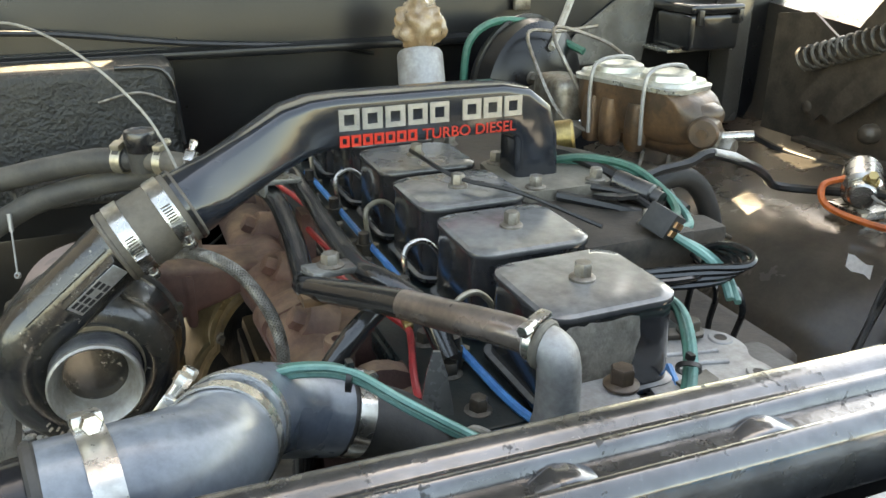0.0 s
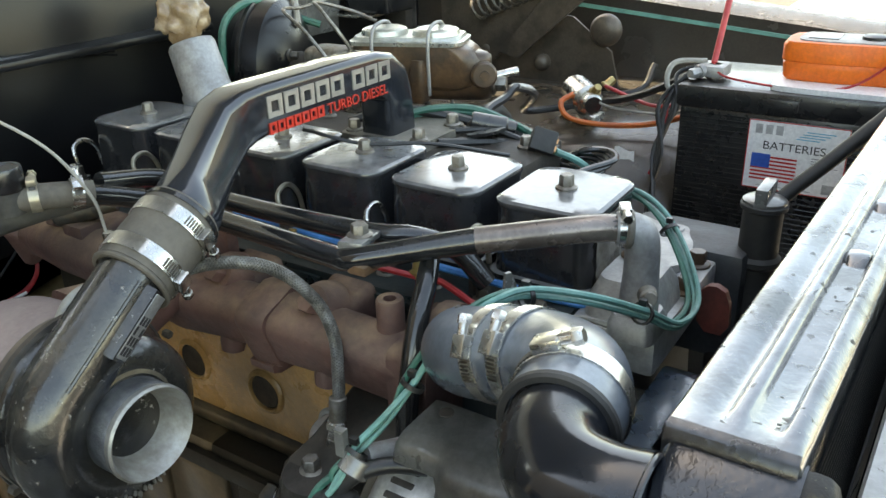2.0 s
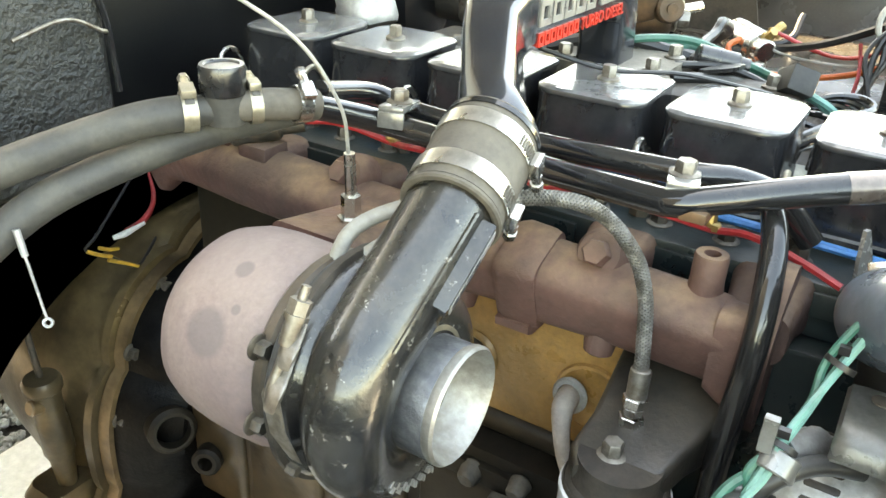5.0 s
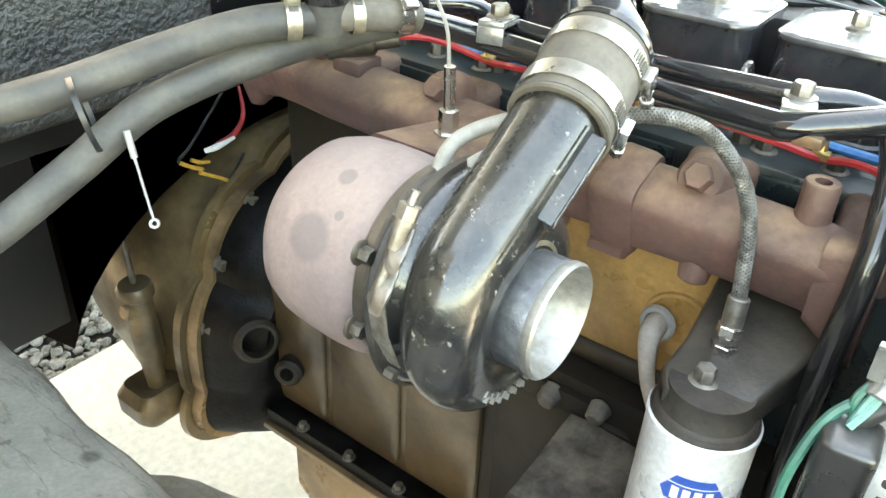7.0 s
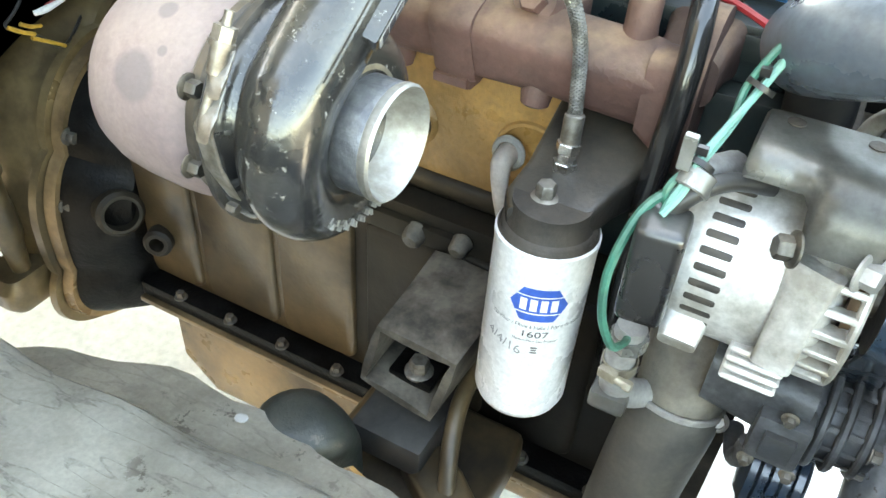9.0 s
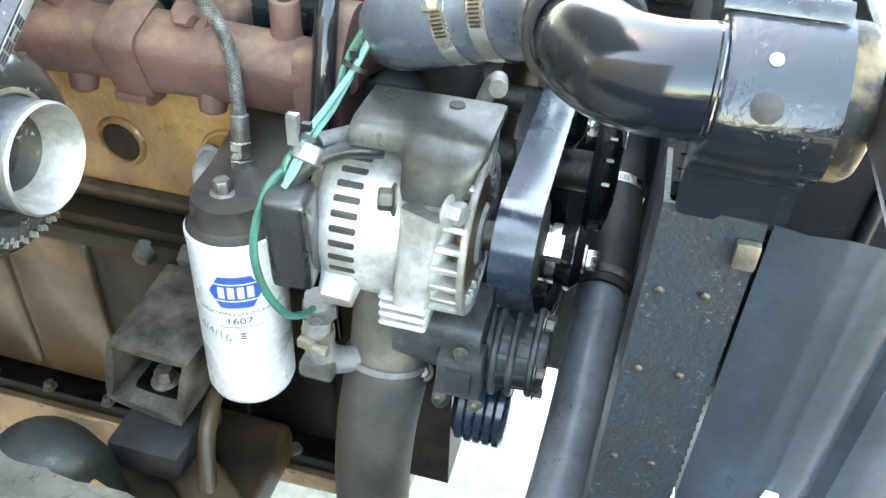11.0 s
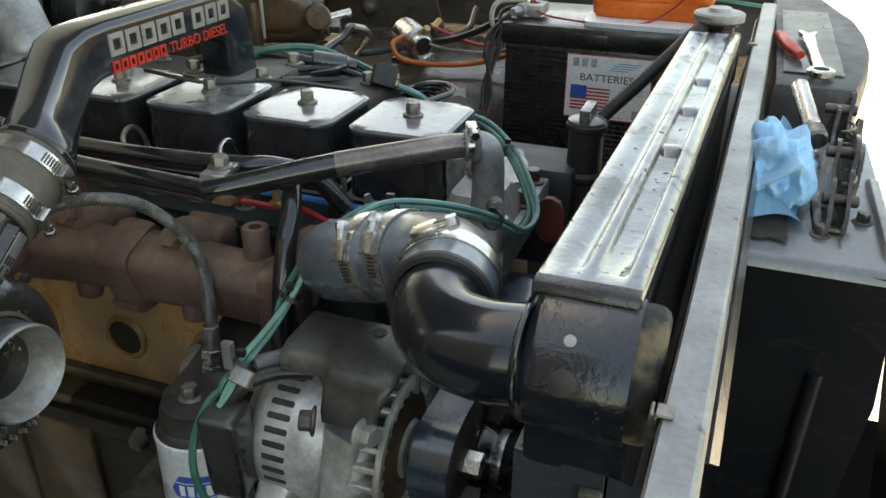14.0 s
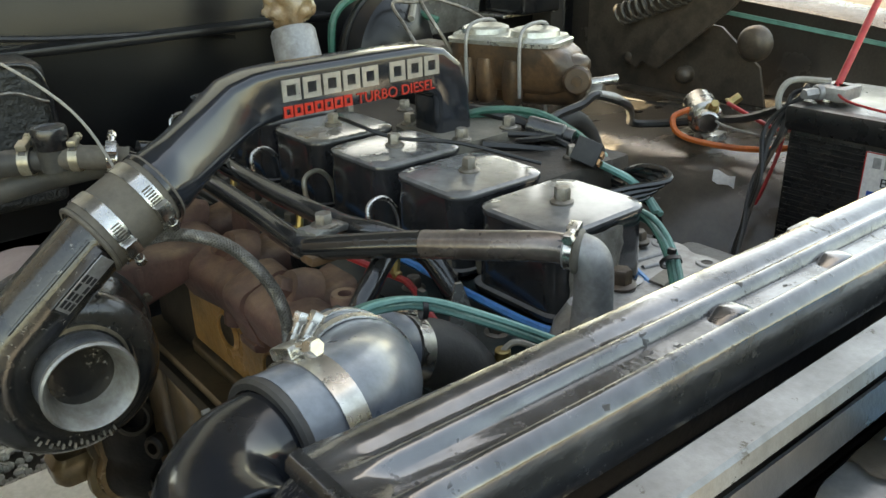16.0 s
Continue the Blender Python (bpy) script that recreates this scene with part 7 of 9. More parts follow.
lathe(b, [(0.012, -0.012), (0.02, -0.01), (0.0235, -0.004), (0.0235, 0.006), (0.019, 0.010), (0.018, 0.05), (0.0195, 0.056), (0.0195, 0.105), (0.0155, 0.115), (0.012, 0.165), (0.006, 0.17)], (-0.280, 0.80, 0.675), (0.035, 0.0, -1), 22)
slv = part("slave_cylinder", b, "bell", ob, "grimy clutch slave cylinder")
b = B()
cyl(b, (-0.305, 0.795, 0.655), (-0.288, 0.795, 0.65), 0.010, n=12, bevel=0.002)
part("bleed_screw", b, "pan", slv)
b = B()
cyl(b, (-0.2805, 0.80, 0.685), (-0.286, 0.80, 0.785), 0.0042, n=10)
part("push_rod", b, "dark_bolt", ob)
b = B()
plan_loft(b, (-0.262, 0.81, 0), [(0.462, 0.045, 0.03, 0.015), (0.475, 0.055, 0.036, 0.018), (0.50, 0.056, 0.036, 0.018), (0.515, 0.045, 0.03, 0.015)])
part("foot_casting", b, "bell", ob)
b = B()
plan_loft(b, (0.0, 1.04, 0), [(0.34, 0.10, 0.14, 0.05), (0.36, 0.14, 0.17, 0.06), (0.42, 0.14, 0.17, 0.05), (0.5, 0.1, 0.15, 0.05)])
part("lower_case", b, "pan", ob, "dirty tan lower gearbox case")

# ---- radiator and front panel ----
rad = thing("radiator", (-0.1, -0.264, 0.6), "radiator with a worn black header tank flaking to bare metal", "radiator")
b = B()
def rad_y(x_):
    return -0.248 - 0.0365 * (x_ + 0.38)


pr = [(0.027, 1.128), (0.027, 1.155), (0.0265, 1.157), (0.025, 1.158), (0.0135, 1.158), (0.0115, 1.156), (0.0075, 1.156), (0.0055, 1.1585), (0.004, 1.1598), (0.001, 1.1602), (-0.001, 1.1588), (-0.003, 1.1548), (-0.0145, 1.1548), (-0.0165, 1.1588), (-0.018, 1.1602), (-0.0215, 1.1598), (-0.0235, 1.1575), (-0.0262, 1.156), (-0.027, 1.154), (-0.027, 1.128)]
rings = []
for x_, flat in ((-0.386, 1.0), (-0.374, 1.0), (-0.364, 0.0), (-0.3, 0.0), (-0.2, 0.0), (-0.1, 0.0), (0.0, 0.0), (0.1, 0.0), (0.185, 0.0), (0.192, 1.0)):
    rings.append([Vector((x_, rad_y(x_) + o_, z_ + flat * (1.159 - z_) * (z_ > 1.154 and abs(o_) < 0.0255))) for o_, z_ in pr])
loft(b, rings)
part("header_tank", b, "radtop", rad, angle=60)
for x_ in (-0.176, -0.081, 0.008):
    b = B()
    plan_loft(b, (x_, rad_y(x_) - 0.009, 0), [(1.1535, 0.017, 0.0064, 0.006), (1.1555, 0.0125, 0.0062, 0.005), (1.1575, 0.0075, 0.006, 0.004), (1.1585, 0.004, 0.0055, 0.003)])
    part("pressed_rib", b, "radtop", rad, angle=85)
b = B()
loft(b, [[Vector((x_, rad_y(x_) + o_, z_)) for o_, z_ in ((0.024, 0.62), (0.024, 1.13), (-0.024, 1.13), (-0.024, 0.62))] for x_ in (-0.37, 0.19)])
part("core", b, "core", rad, "dark finned core")
for k in range(40):
    z = 0.78 + k * 0.0085
    b = B()
    loft(b, [[Vector((x_, rad_y(x_) + o_, z_)) for o_, z_ in ((0.0262, z), (0.0262, z + 0.0012), (-0.0262, z + 0.0012), (-0.0262, z))] for x_ in (-0.37, 0.19)])
    part("fin", b, "core", rad)
# end tank: rounded box on the passenger's end
b = B()
sec = [(-0.378, 1.153), (-0.390, 1.1525), (-0.403, 1.147), (-0.415, 1.136), (-0.4235, 1.122), (-0.4255, 1.110), (-0.4215, 1.098), (-0.412, 1.089), (-0.4015, 1.083), (-0.3955, 1.074), (-0.394, 1.05), (-0.378, 1.05)]
def tank_ring(y_, k):
    return [Vector((-0.40 + (x_ + 0.40) * k, y_, 1.10 + (z_ - 1.10) * k)) for x_, z_ in sec]
loft(b, [tank_ring(-0.2235, 0.93), tank_ring(-0.2255, 0.98), tank_ring(-0.229, 1.0), tank_ring(-0.26, 1.0), tank_ring(-0.272, 1.0), tank_ring(-0.276, 0.99)])
tk = part("end_tank", b, "tank", rad, "worn black end tank", angle=50)
b = B()
def rim_ring(y_, k):
    return [Vector((-0.395 + (x_ + 0.395) * k, y_, 1.12 + (max(z_, 1.088) - 1.12) * k)) for x_, z_ in sec]
loft(b, [rim_ring(-0.270, 0.93), rim_ring(-0.279, 0.95), rim_ring(-0.284, 0.94), rim_ring(-0.2875, 0.88), rim_ring(-0.289, 0.78)])
part("crimp_edge", b, "tan_edge", tk, "bare tan worn edge", angle=50)
b = B()
lathe(b, [(0.003, 0), (0.003, 0.0008), (0.0003, 0.001)], (-0.4095, -0.246, 1.1412), (-0.68, 0, 0.74), 18)
part("bare_spot", b, "castal", tk)
b = B()
lathe(b, [(0.007, 0), (0.005, 0.0008), (0.0003, 0.001)], (-0.4215, -0.246, 1.1255), (-0.86, 0, 0.5), 9)
part("chipped_spot", b, "grime", tk)
b = B()
sheet(b, [[(-0.3835, y_, 1.1598), (-0.387, y_, 1.1592), (-0.3892, y_, 1.1572 - 0.0004 * math.sin(y_ * 300)), (-0.3902, y_, 1.1528)] for y_ in (-0.2225, -0.232, -0.24, -0.25, -0.258, -0.266, -0.2735)], 0.0012)
part("header_lip", b, "radtop", rad, "ragged folded lip of the header", angle=50)
# filler neck with cap
b = B()
lathe(b, [(0.018, -0.04), (0.018, 0.002), (0.022, 0.004), (0.022, 0.008)], (0.235, -0.270, 1.155), (0, 0, 1), 26)
box(b, (0.19, -0.297, 1.105), (0.30, -0.243, 1.14), 0.006)
neck = part("filler_neck", b, "black", rad)
b = B()
lathe(b, [(0.026, 0.008), (0.028, 0.010), (0.028, 0.016), (0.026, 0.018), (0.014, 0.019), (0.012, 0.023), (0.0003, 0.0235)], (0.235, -0.270, 1.155), (0, 0, 1), 14)
box(b, (0.205, -0.277, 1.166), (0.265, -0.263, 1.174), 0.002)
part("cap", b, "castal", neck, "dull steel pressure cap")
# black pipe from the end tank, cuff elbow and second rubber elbow
b = B()
tube(b, [(-0.406, -0.224, 1.126), (-0.4075, -0.206, 1.125), (-0.402, -0.187, 1.124), (-0.387, -0.1725, 1.123), (-0.368, -0.1665, 1.122), (-0.345, -0.162, 1.121)], 0.0255, 28, 8)
part_el = lone("tank_elbow", b, "elbow", (-0.41, -0.222, 1.1), "glossy black powder-coated steel elbow welded to the tank", "pipe")
b = B()
ring(b, (-0.4064, -0.2238, 1.126), (0, 1, 0), 0.0245, 0.0262, 0.003, 32, 0.0008)
part("weld_bead", b, "elbow", part_el)
ob = thing("rubber_elbow", (-0.31, -0.12, 1.09), "dusty blue-grey rubber elbow hose with wide open cuff", "hose")
b = B()
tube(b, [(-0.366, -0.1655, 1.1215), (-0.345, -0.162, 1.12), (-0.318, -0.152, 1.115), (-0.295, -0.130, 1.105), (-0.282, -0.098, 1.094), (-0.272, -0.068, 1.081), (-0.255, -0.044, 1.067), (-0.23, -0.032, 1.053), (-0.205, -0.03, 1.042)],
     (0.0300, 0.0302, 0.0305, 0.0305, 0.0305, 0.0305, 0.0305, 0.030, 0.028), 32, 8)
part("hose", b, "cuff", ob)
b = B()
ring(b, (-0.367, -0.1656, 1.1215), (1, 0.16, 0), 0.0262, 0.0308, 0.006, 36, 0.0015)
part("cuff_rim", b, "rubber", ob, "dark rubber cuff rim")
hose_clamp((-0.343, -0.1615, 1.12), (1, 0.2, -0.02), 0.0305, (-0.1, 0.35, 0.9), 0.013)
hose_clamp((-0.2875, -0.113, 1.0995), (0.36, 0.88, -0.3), 0.0307, (-0.75, -0.1, 0.6), 0.012)
hose_clamp((-0.2788, -0.088, 1.09), (0.3, 0.88, -0.36), 0.0307, (-0.78, -0.1, 0.55), 0.012)
b = B()
tube(b, [(-0.215, -0.031, 1.046), (-0.19, -0.03, 1.036), (-0.165, -0.036, 1.025), (-0.147, -0.045, 1.0), (-0.14, -0.05, 0.965), (-0.138, -0.05, 0.92)], 0.0255, 24, 8)
lone("rubber_bend", b, "rubber", (-0.14, -0.06, 0.93), "dark rubber bend leading down to the engine", "hose")
hose_clamp((-0.195, -0.03, 1.038), (0.9, 0.0, -0.4), 0.0258, (-0.1, 0.3, 0.9), 0.012)

# shroud posts beside the radiator
ob = thing("radiator_side_panel", (-0.4, -0.25, 0.4), "black painted side channel with bolts and a bent blue-black panel", "panel")
b = B()
plate(b, [(-0.392, -0.218, 1.054), (-0.396, -0.268, 1.053), (-0.396, -0.268, 0.4), (-0.392, -0.218, 0.4)], (1, 0, 0), 0.003)
plate(b, [(-0.392, -0.218, 1.054), (-0.33, -0.218, 1.05), (-0.33, -0.218, 0.4), (-0.392, -0.218, 0.4)], (0, -1, 0), 0.003)
part("channel", b, "channel", ob)
for z in (1.0, 0.94, 0.86, 0.78):
    b = B()
    for p_ in ((-0.3935, -0.227, z), (-0.3955, -0.25, z + 0.003)):
        b = B()
        lathe(b, [(0.0028, 0), (0.0027, 0.0009), (0.0018, 0.0016), (0.0003, 0.0017)], p_, (-1, 0, 0), 14)
        part("rivet", b, "dark_bolt", ob)
b = B()
box(b, (-0.402, -0.268, 1.028), (-0.396, -0.256, 1.044), 0.002)
part("clip_nut", b, "bolt", ob)
b = B()
sheet(b, [[(-0.398, -0.27, z), (-0.402, -0.285, z), (-0.4, -0.305, z), (-0.394, -0.335, z - 0.006), (-0.388, -0.346, z - 0.02), (-0.394, -0.353, z - 0.03), (-0.392, -0.38, z - 0.05), (-0.36, -0.42, z - 0.06)] for z in (1.056, 0.9, 0.7, 0.4)], 0.002)
part("front_panel", b, "blue_panel", ob, "smooth blue-black painted panel")
b = B()
plate(b, [(-0.4035, -0.276, 0.845), (-0.4045, -0.3, 0.855), (-0.4045, -0.296, 0.83)], (-1, 0, 0), 0.0006)
part("scrape", b, "bracket", ob, "pale scraped patch")
# white piece painted as daylight showing through a slot
b = B()
sweep(b, [((-0.3985, -0.322, 0.842), (0, 1, 0.1), (1, 0, 0), 0.0045, 0.001, 0.0008), ((-0.3985, -0.322, 0.852), (0, 1, 0.1), (1, 0, 0), 0.0062, 0.001, 0.0008), ((-0.3985, -0.3225, 0.866), (0, 1, 0.1), (1, 0, 0), 0.0042, 0.001, 0.0008)])
part("slot_daylight", b, "sticker", ob, "white insert standing for daylight through a slot")

# silver bar across the front, folded, with spring clips
def bar_y(x_):
    return -0.303 - 0.026 * (x_ + 0.45)


ob = thing("support_bar", (0, -0.31, 1.12), "silver-grey folded steel support bar across the front", "support bar")
b = B()
prof = [(0.011, 1.131), (0.0115, 1.137), (0.010, 1.1395), (-0.005, 1.1395), (-0.007, 1.138), (-0.0085, 1.1305), (-0.007, 1.130), (-0.0055, 1.1365), (0.009, 1.1368), (0.0095, 1.131)]
xs = [-0.70, -0.6, -0.5, -0.4, -0.3, -0.2, -0.1, 0.0, 0.1, 0.2, 0.3, 0.4, 0.5]
loft(b, [[Vector((x_, bar_y(x_) + o, z_)) for o, z_ in prof] for x_ in xs])
part("bar", b, "bar", ob, angle=25)
# rear face coloured darker than the top to show it turned from light
b = B()
sheet(b, [[(x_, bar_y(x_) + o, z_) for o, z_ in ((0.0122, 1.1365), (0.0126, 1.130), (0.0135, 1.1235), (0.0155, 1.117), (0.0165, 1.1165))] for x_ in xs], 0.0012)
part("rear_flange", b, "lip", ob, "rear flange of the bar, darker blue-grey for its shaded face")
b = B()
plate(b, [(-0.455, bar_y(-0.455) - 0.0085, 1.127), (-0.05, bar_y(-0.05) - 0.0085, 1.127), (-0.05, bar_y(-0.05) - 0.013, 1.114), (-0.44, bar_y(-0.44) - 0.013, 1.114)], (0, -0.9, 0.3), 0.002)
part("lower_flange", b, "lip", ob, "dark lower flange strip")
for x_ in (-0.445, -0.537, 0.24):
    b = B()
    y_ = bar_y(x_)
    box(b, (x_ - 0.0045, y_ + 0.006, 1.1395), (x_ + 0.0045, y_ + 0.015, 1.1413), 0.0007, 1)
    box(b, (x_ - 0.0045, y_ + 0.0125, 1.128), (x_ + 0.0045, y_ + 0.0160, 1.1413), 0.0007, 1)
    part("spring_clip", b, "hinge" if x_ < -0.5 else "bolt", ob, "bent steel spring clip")
# black front housing with a bare top plate
ob = thing("front_housing", (-0.05, -0.4, 0.5), "black sheet-metal housing with a grey top plate and bolts", "front panel")
b = B()
plate(b, [(-0.174, -0.322, 1.083), (-0.177, -0.422, 1.083), (-0.177, -0.427, 1.04), (-0.177, -0.431, 0.98), (-0.177, -0.427, 0.93), (-0.177, -0.42, 0.85), (-0.177, -0.40, 0.3), (-0.174, -0.345, 0.3), (-0.174, -0.335, 0.8)], (1, 0, 0), 0.003)
plate(b, [(-0.174, -0.322, 1.083), (0.3, -0.335, 1.083), (0.3, -0.335, 0.5), (-0.174, -0.335, 0.5)], (0, 1, 0), 0.003)
part("side_panel", b, "side_black", ob, "black painted side panel with a pressed ridge")
b = B()
tube(b, [(-0.1765, -0.388, 1.0), (-0.178, -0.385, 0.9), (-0.178, -0.378, 0.6)], 0.006, 10)
part("ridge", b, "side_black", ob)
b = B()
prof = [(-0.178, 1.078), (-0.1765, 1.083), (-0.174, 1.086), (-0.170, 1.087), (0.1, 1.087), (0.1, 1.0845), (-0.169, 1.0845), (-0.1725, 1.0835), (-0.174, 1.081), (-0.175, 1.077)]
loft(b, [[Vector((x_, y0, z_)) for x_, z_ in prof] for y0 in (-0.318, -0.36, -0.40, -0.4245)])
top = part("top_plate", b, "plate", ob, "dull grey top plate")
b = B()
sweep(b, [((x_, -0.419, 1.088), (0, 1, 0), (0, 0, 1), 0.004, h_, 0.002) for x_, h_ in ((-0.153, 0.003), (-0.145, 0.007), (-0.02, 0.007), (-0.008, 0.003))])
part("rib", b, "bar", ob)
for p in ((-0.094, -0.406, 1.0865), (-0.128, -0.375, 1.0865)):
    part("plate_bolt", hexbolt(B(), p, (0, 0, 1), 0.0052, 0.007), "dark_bolt", ob)
b = B()
sheet(b, [[(-0.152 + 0.002 * math.sin(k * 1.1), -0.319 - 0.003 * k, 1.0895), (-0.14, -0.319 - 0.003 * k, 1.0905), (-0.10, -0.319 - 0.003 * k, 1.09), (-0.03, -0.319 - 0.003 * k, 1.0895)] for k in range(12)], 0.0015)
part("rust_strip", b, "hinge", ob, "brown dirt-crusted strip")
b = B()
plate(b, [(0.03, -0.47, 0.95), (-0.015, -0.47, 0.975), (-0.165, -0.47, 0.86), (-0.12, -0.47, 0.80)], (0, -1, 0), 0.004)
plate(b, [(0.03, -0.47, 0.95), (0.2, -0.43, 1.0), (0.2, -0.43, 0.95), (0.02, -0.47, 0.92)], (0, -1, 0), 0.004)
part("brace_strip", b, "satin", ob)
# hood latch on the plate
ob = thing("hood_latch", (-0.06, -0.375, 1.088), "dark greasy hood latch of stamped steel", "latch")
for dy, pts in ((-0.376, ((-0.135, 1.089), (0.03, 1.089), (0.034, 1.112), (0.012, 1.146), (-0.006, 1.148), (-0.014, 1.128), (-0.034, 1.122), (-0.048, 1.138), (-0.066, 1.136), (-0.074, 1.116), (-0.096, 1.120), (-0.112, 1.108), (-0.13, 1.098))),
                (-0.387, ((-0.14, 1.089), (0.05, 1.089), (0.05, 1.12), (0.034, 1.152), (0.018, 1.155), (0.004, 1.134), (-0.03, 1.128), (-0.05, 1.144), (-0.078, 1.142), (-0.09, 1.12), (-0.125, 1.106))),
                (-0.397, ((-0.07, 1.089), (0.03, 1.089), (0.036, 1.115), (0.016, 1.14), (-0.012, 1.124), (-0.04, 1.13), (-0.066, 1.11)))):
    b = B()
    plate(b, soften([(x_, dy - (z_ - 1.089) * 0.1, z_) for x_, z_ in pts], 1), (0, -1, 0), 0.003)
    part("stamped_plate", b, "latch", ob)
b = B()
box(b, (-0.125, -0.392, 1.0875), (0.045, -0.37, 1.0915), 0.002)
part("foot", b, "latch", ob)
b = B()
cyl(b, (0.05, -0.352, 1.150), (-0.012, -0.365, 1.130), 0.0075, n=20, bevel=0.003)
plunger = part("plunger", b, "steel", ob, "worn bright steel plunger")
b = B()
cyl(b, (-0.012, -0.365, 1.129), (-0.028, -0.369, 1.125), 0.0095, n=20, bevel=0.002)
part("plunger_collar", b, "bolt", plunger)
for x_, z_ in ((0.018, 1.14), (-0.058, 1.128), (-0.1, 1.105)):
    b = B()
    cyl(b, (x_, -0.374, z_), (x_, -0.3995, z_), 0.0045, n=14, bevel=0.001)
    part("pivot_pin", b, "dark_bolt", ob)
b = B()
tube(b, [(-0.09 + 0.006 * math.cos(k * 0.8) + 0.0022 * k, -0.392 + 0.005 * math.sin(k * 0.8), 1.112 + 0.0006 * k) for k in range(40)], 0.0012, 6, 1)
part("spring", b, "bolt", ob)
# pale blue shop towel, crumpled
b = B()
bmesh.ops.create_icosphere(b, subdivisions=6, radius=1.0)
RC = Vector((-0.07, -0.338, 1.113))
for v_ in b.verts:
    p = v_.co.copy()
    n1 = noise.noise(p * 1.2 + Vector((3.1, 0, 0)))
    g1 = abs(math.sin(2.7 * p.dot(Vector((0.7, 0.3, 0.6))) + 3.4 * n1 + 0.5))
    g2 = abs(math.sin(3.6 * p.dot(Vector((-0.5, 0.8, 0.35))) + 3.6 * noise.noise(p * 1.4 + Vector((0, 7, 2)))))
    s_ = 0.74 + 0.32 * (1 - g1 ** 1.4) + 0.20 * (1 - g2 ** 1.5) + 0.05 * noise.noise(p * 6)
    v_.co = Vector((p.x * 0.05 * s_, p.y * 0.028 * s_, max(p.z * 0.033 * s_, -0.0225))) + RC
ob = lone("shop_towel", b, "rag", RC - Vector((0, 0, 0.025)), "crumpled pale blue paper shop towel lying beside the silver bar", "towel", angle=80)
for x0, x1, y0, y1, lift in ((-0.125, -0.07, -0.322, -0.358, 0.03), (-0.05, 0.0, -0.335, -0.362, 0.04)):
    b = B()
    grid = []
    for i in range(15):
        row = []
        for j in range(15):
            s_, t_ = i / 14, j / 14
            fold = abs(math.sin(2.4 * s_ + 1.7 * t_ + 20 * x0)) ** 1.5
            row.append(Vector((x0 + (x1 - x0) * s_ + 0.006 * math.sin(4 * t_ + 9 * x1), y0 + (y1 - y0) * t_ - 0.006 * fold, 1.0915 + 0.004 * fold + lift * math.sin(1.57 * s_) * (1 - t_) ** 0.7)))
        grid.append(row)
    sheet(b, grid, 0.0007)
    part("loose_corner", b, "rag", ob, angle=80)

# driver's side headlight bucket with plate and red terminal
ob = thing("support_end", (0.4, -0.39, 0.8), "dusty dark grey body support end with a tool lying on top", "body panel")
b = B()
edge = [(0.16, -0.336), (0.70, -0.336), (0.70, -0.40), (0.62, -0.415), (0.52, -0.437), (0.43, -0.4435), (0.34, -0.442), (0.24, -0.432), (0.16, -0.415)]
loft(b, [[Vector((0.42 + (x_ - 0.42) * k_, -0.39 + (y_ + 0.39) * k_, z_)) for x_, y_ in edge] for z_, k_ in ((0.99, 0.86), (1.06, 0.96), (1.108, 1.0), (1.118, 0.985), (1.12, 0.96))])
part("shell", b, "dark_grey", ob)
b = B()
sheet(b, [[(x_, y_, 1.1225 + 0.001 * math.sin(x_ * 30)) for x_ in (0.205, 0.26, 0.32, 0.38, 0.44, 0.50, 0.56)] for y_ in (-0.345, -0.37, -0.39, -0.405)], 0.0015)
part("bare_top", b, "bracket", ob, "scuffed bare grey top face")
ob = thing("spanner", (0.28, -0.376, 1.124), "bright steel ring spanner lying on the support", "spanner")
b = B()
ring(b, (0.19, -0.380, 1.1275), (0, 0, 1), 0.008, 0.014, 0.008, 28, 0.0015)
part("ring_end", b, "steel", ob)
b = B()
sweep(b, [((0.203, -0.3795, 1.1275), (0, 1, 0), (0, 0, 1), 0.006, 0.0022, 0.0015), ((0.28, -0.376, 1.128), (0, 1, 0), (0, 0, 1), 0.005, 0.0022, 0.0015), ((0.36, -0.373, 1.1275), (0, 1, 0), (0, 0, 1), 0.0075, 0.0022, 0.0015)])
part("shank", b, "steel", ob)
b = B()
plate(b, soften([(0.355, -0.378, 1.125), (0.385, -0.385, 1.125), (0.38, -0.377, 1.125), (0.368, -0.373, 1.125), (0.382, -0.369, 1.125), (0.386, -0.360, 1.125), (0.357, -0.366, 1.125)], 1), (0, 0, 1), 0.005)
part("jaw", b, "steel", ob)
b = B()
tube(b, [(0.36, -0.338, 1.128), (0.335, -0.342, 1.130), (0.30, -0.346, 1.132), (0.275, -0.354, 1.130), (0.255, -0.362, 1.129)], (0.005, 0.0065, 0.006, 0.0065, 0.0045), 14)
lone("rubber_boot", b, "badge_red", (0.30, -0.348, 1.1235), "red rubber terminal boot lying on the support", "terminal boot")

# filler tube with cap in front of the battery
ob = thing("filler_tube", (0.125, -0.154, 0.9), "black upright filler tube with a grey T-shaped cap", "filler tube")
b = B()
lathe(b, [(0.02, 0.0), (0.0195, 0.09), (0.023, 0.094), (0.023, 0.099), (0.0195, 0.103), (0.019, 0.15), (0.0225, 0.152), (0.0225, 0.156), (0.02, 0.158)], (0.125, -0.154, 0.91), (0, 0, 1), 28)
part("tube", b, "rubber", ob)
b = B()
box(b, (0.104, -0.160, 1.066), (0.146, -0.148, 1.086), 0.002)
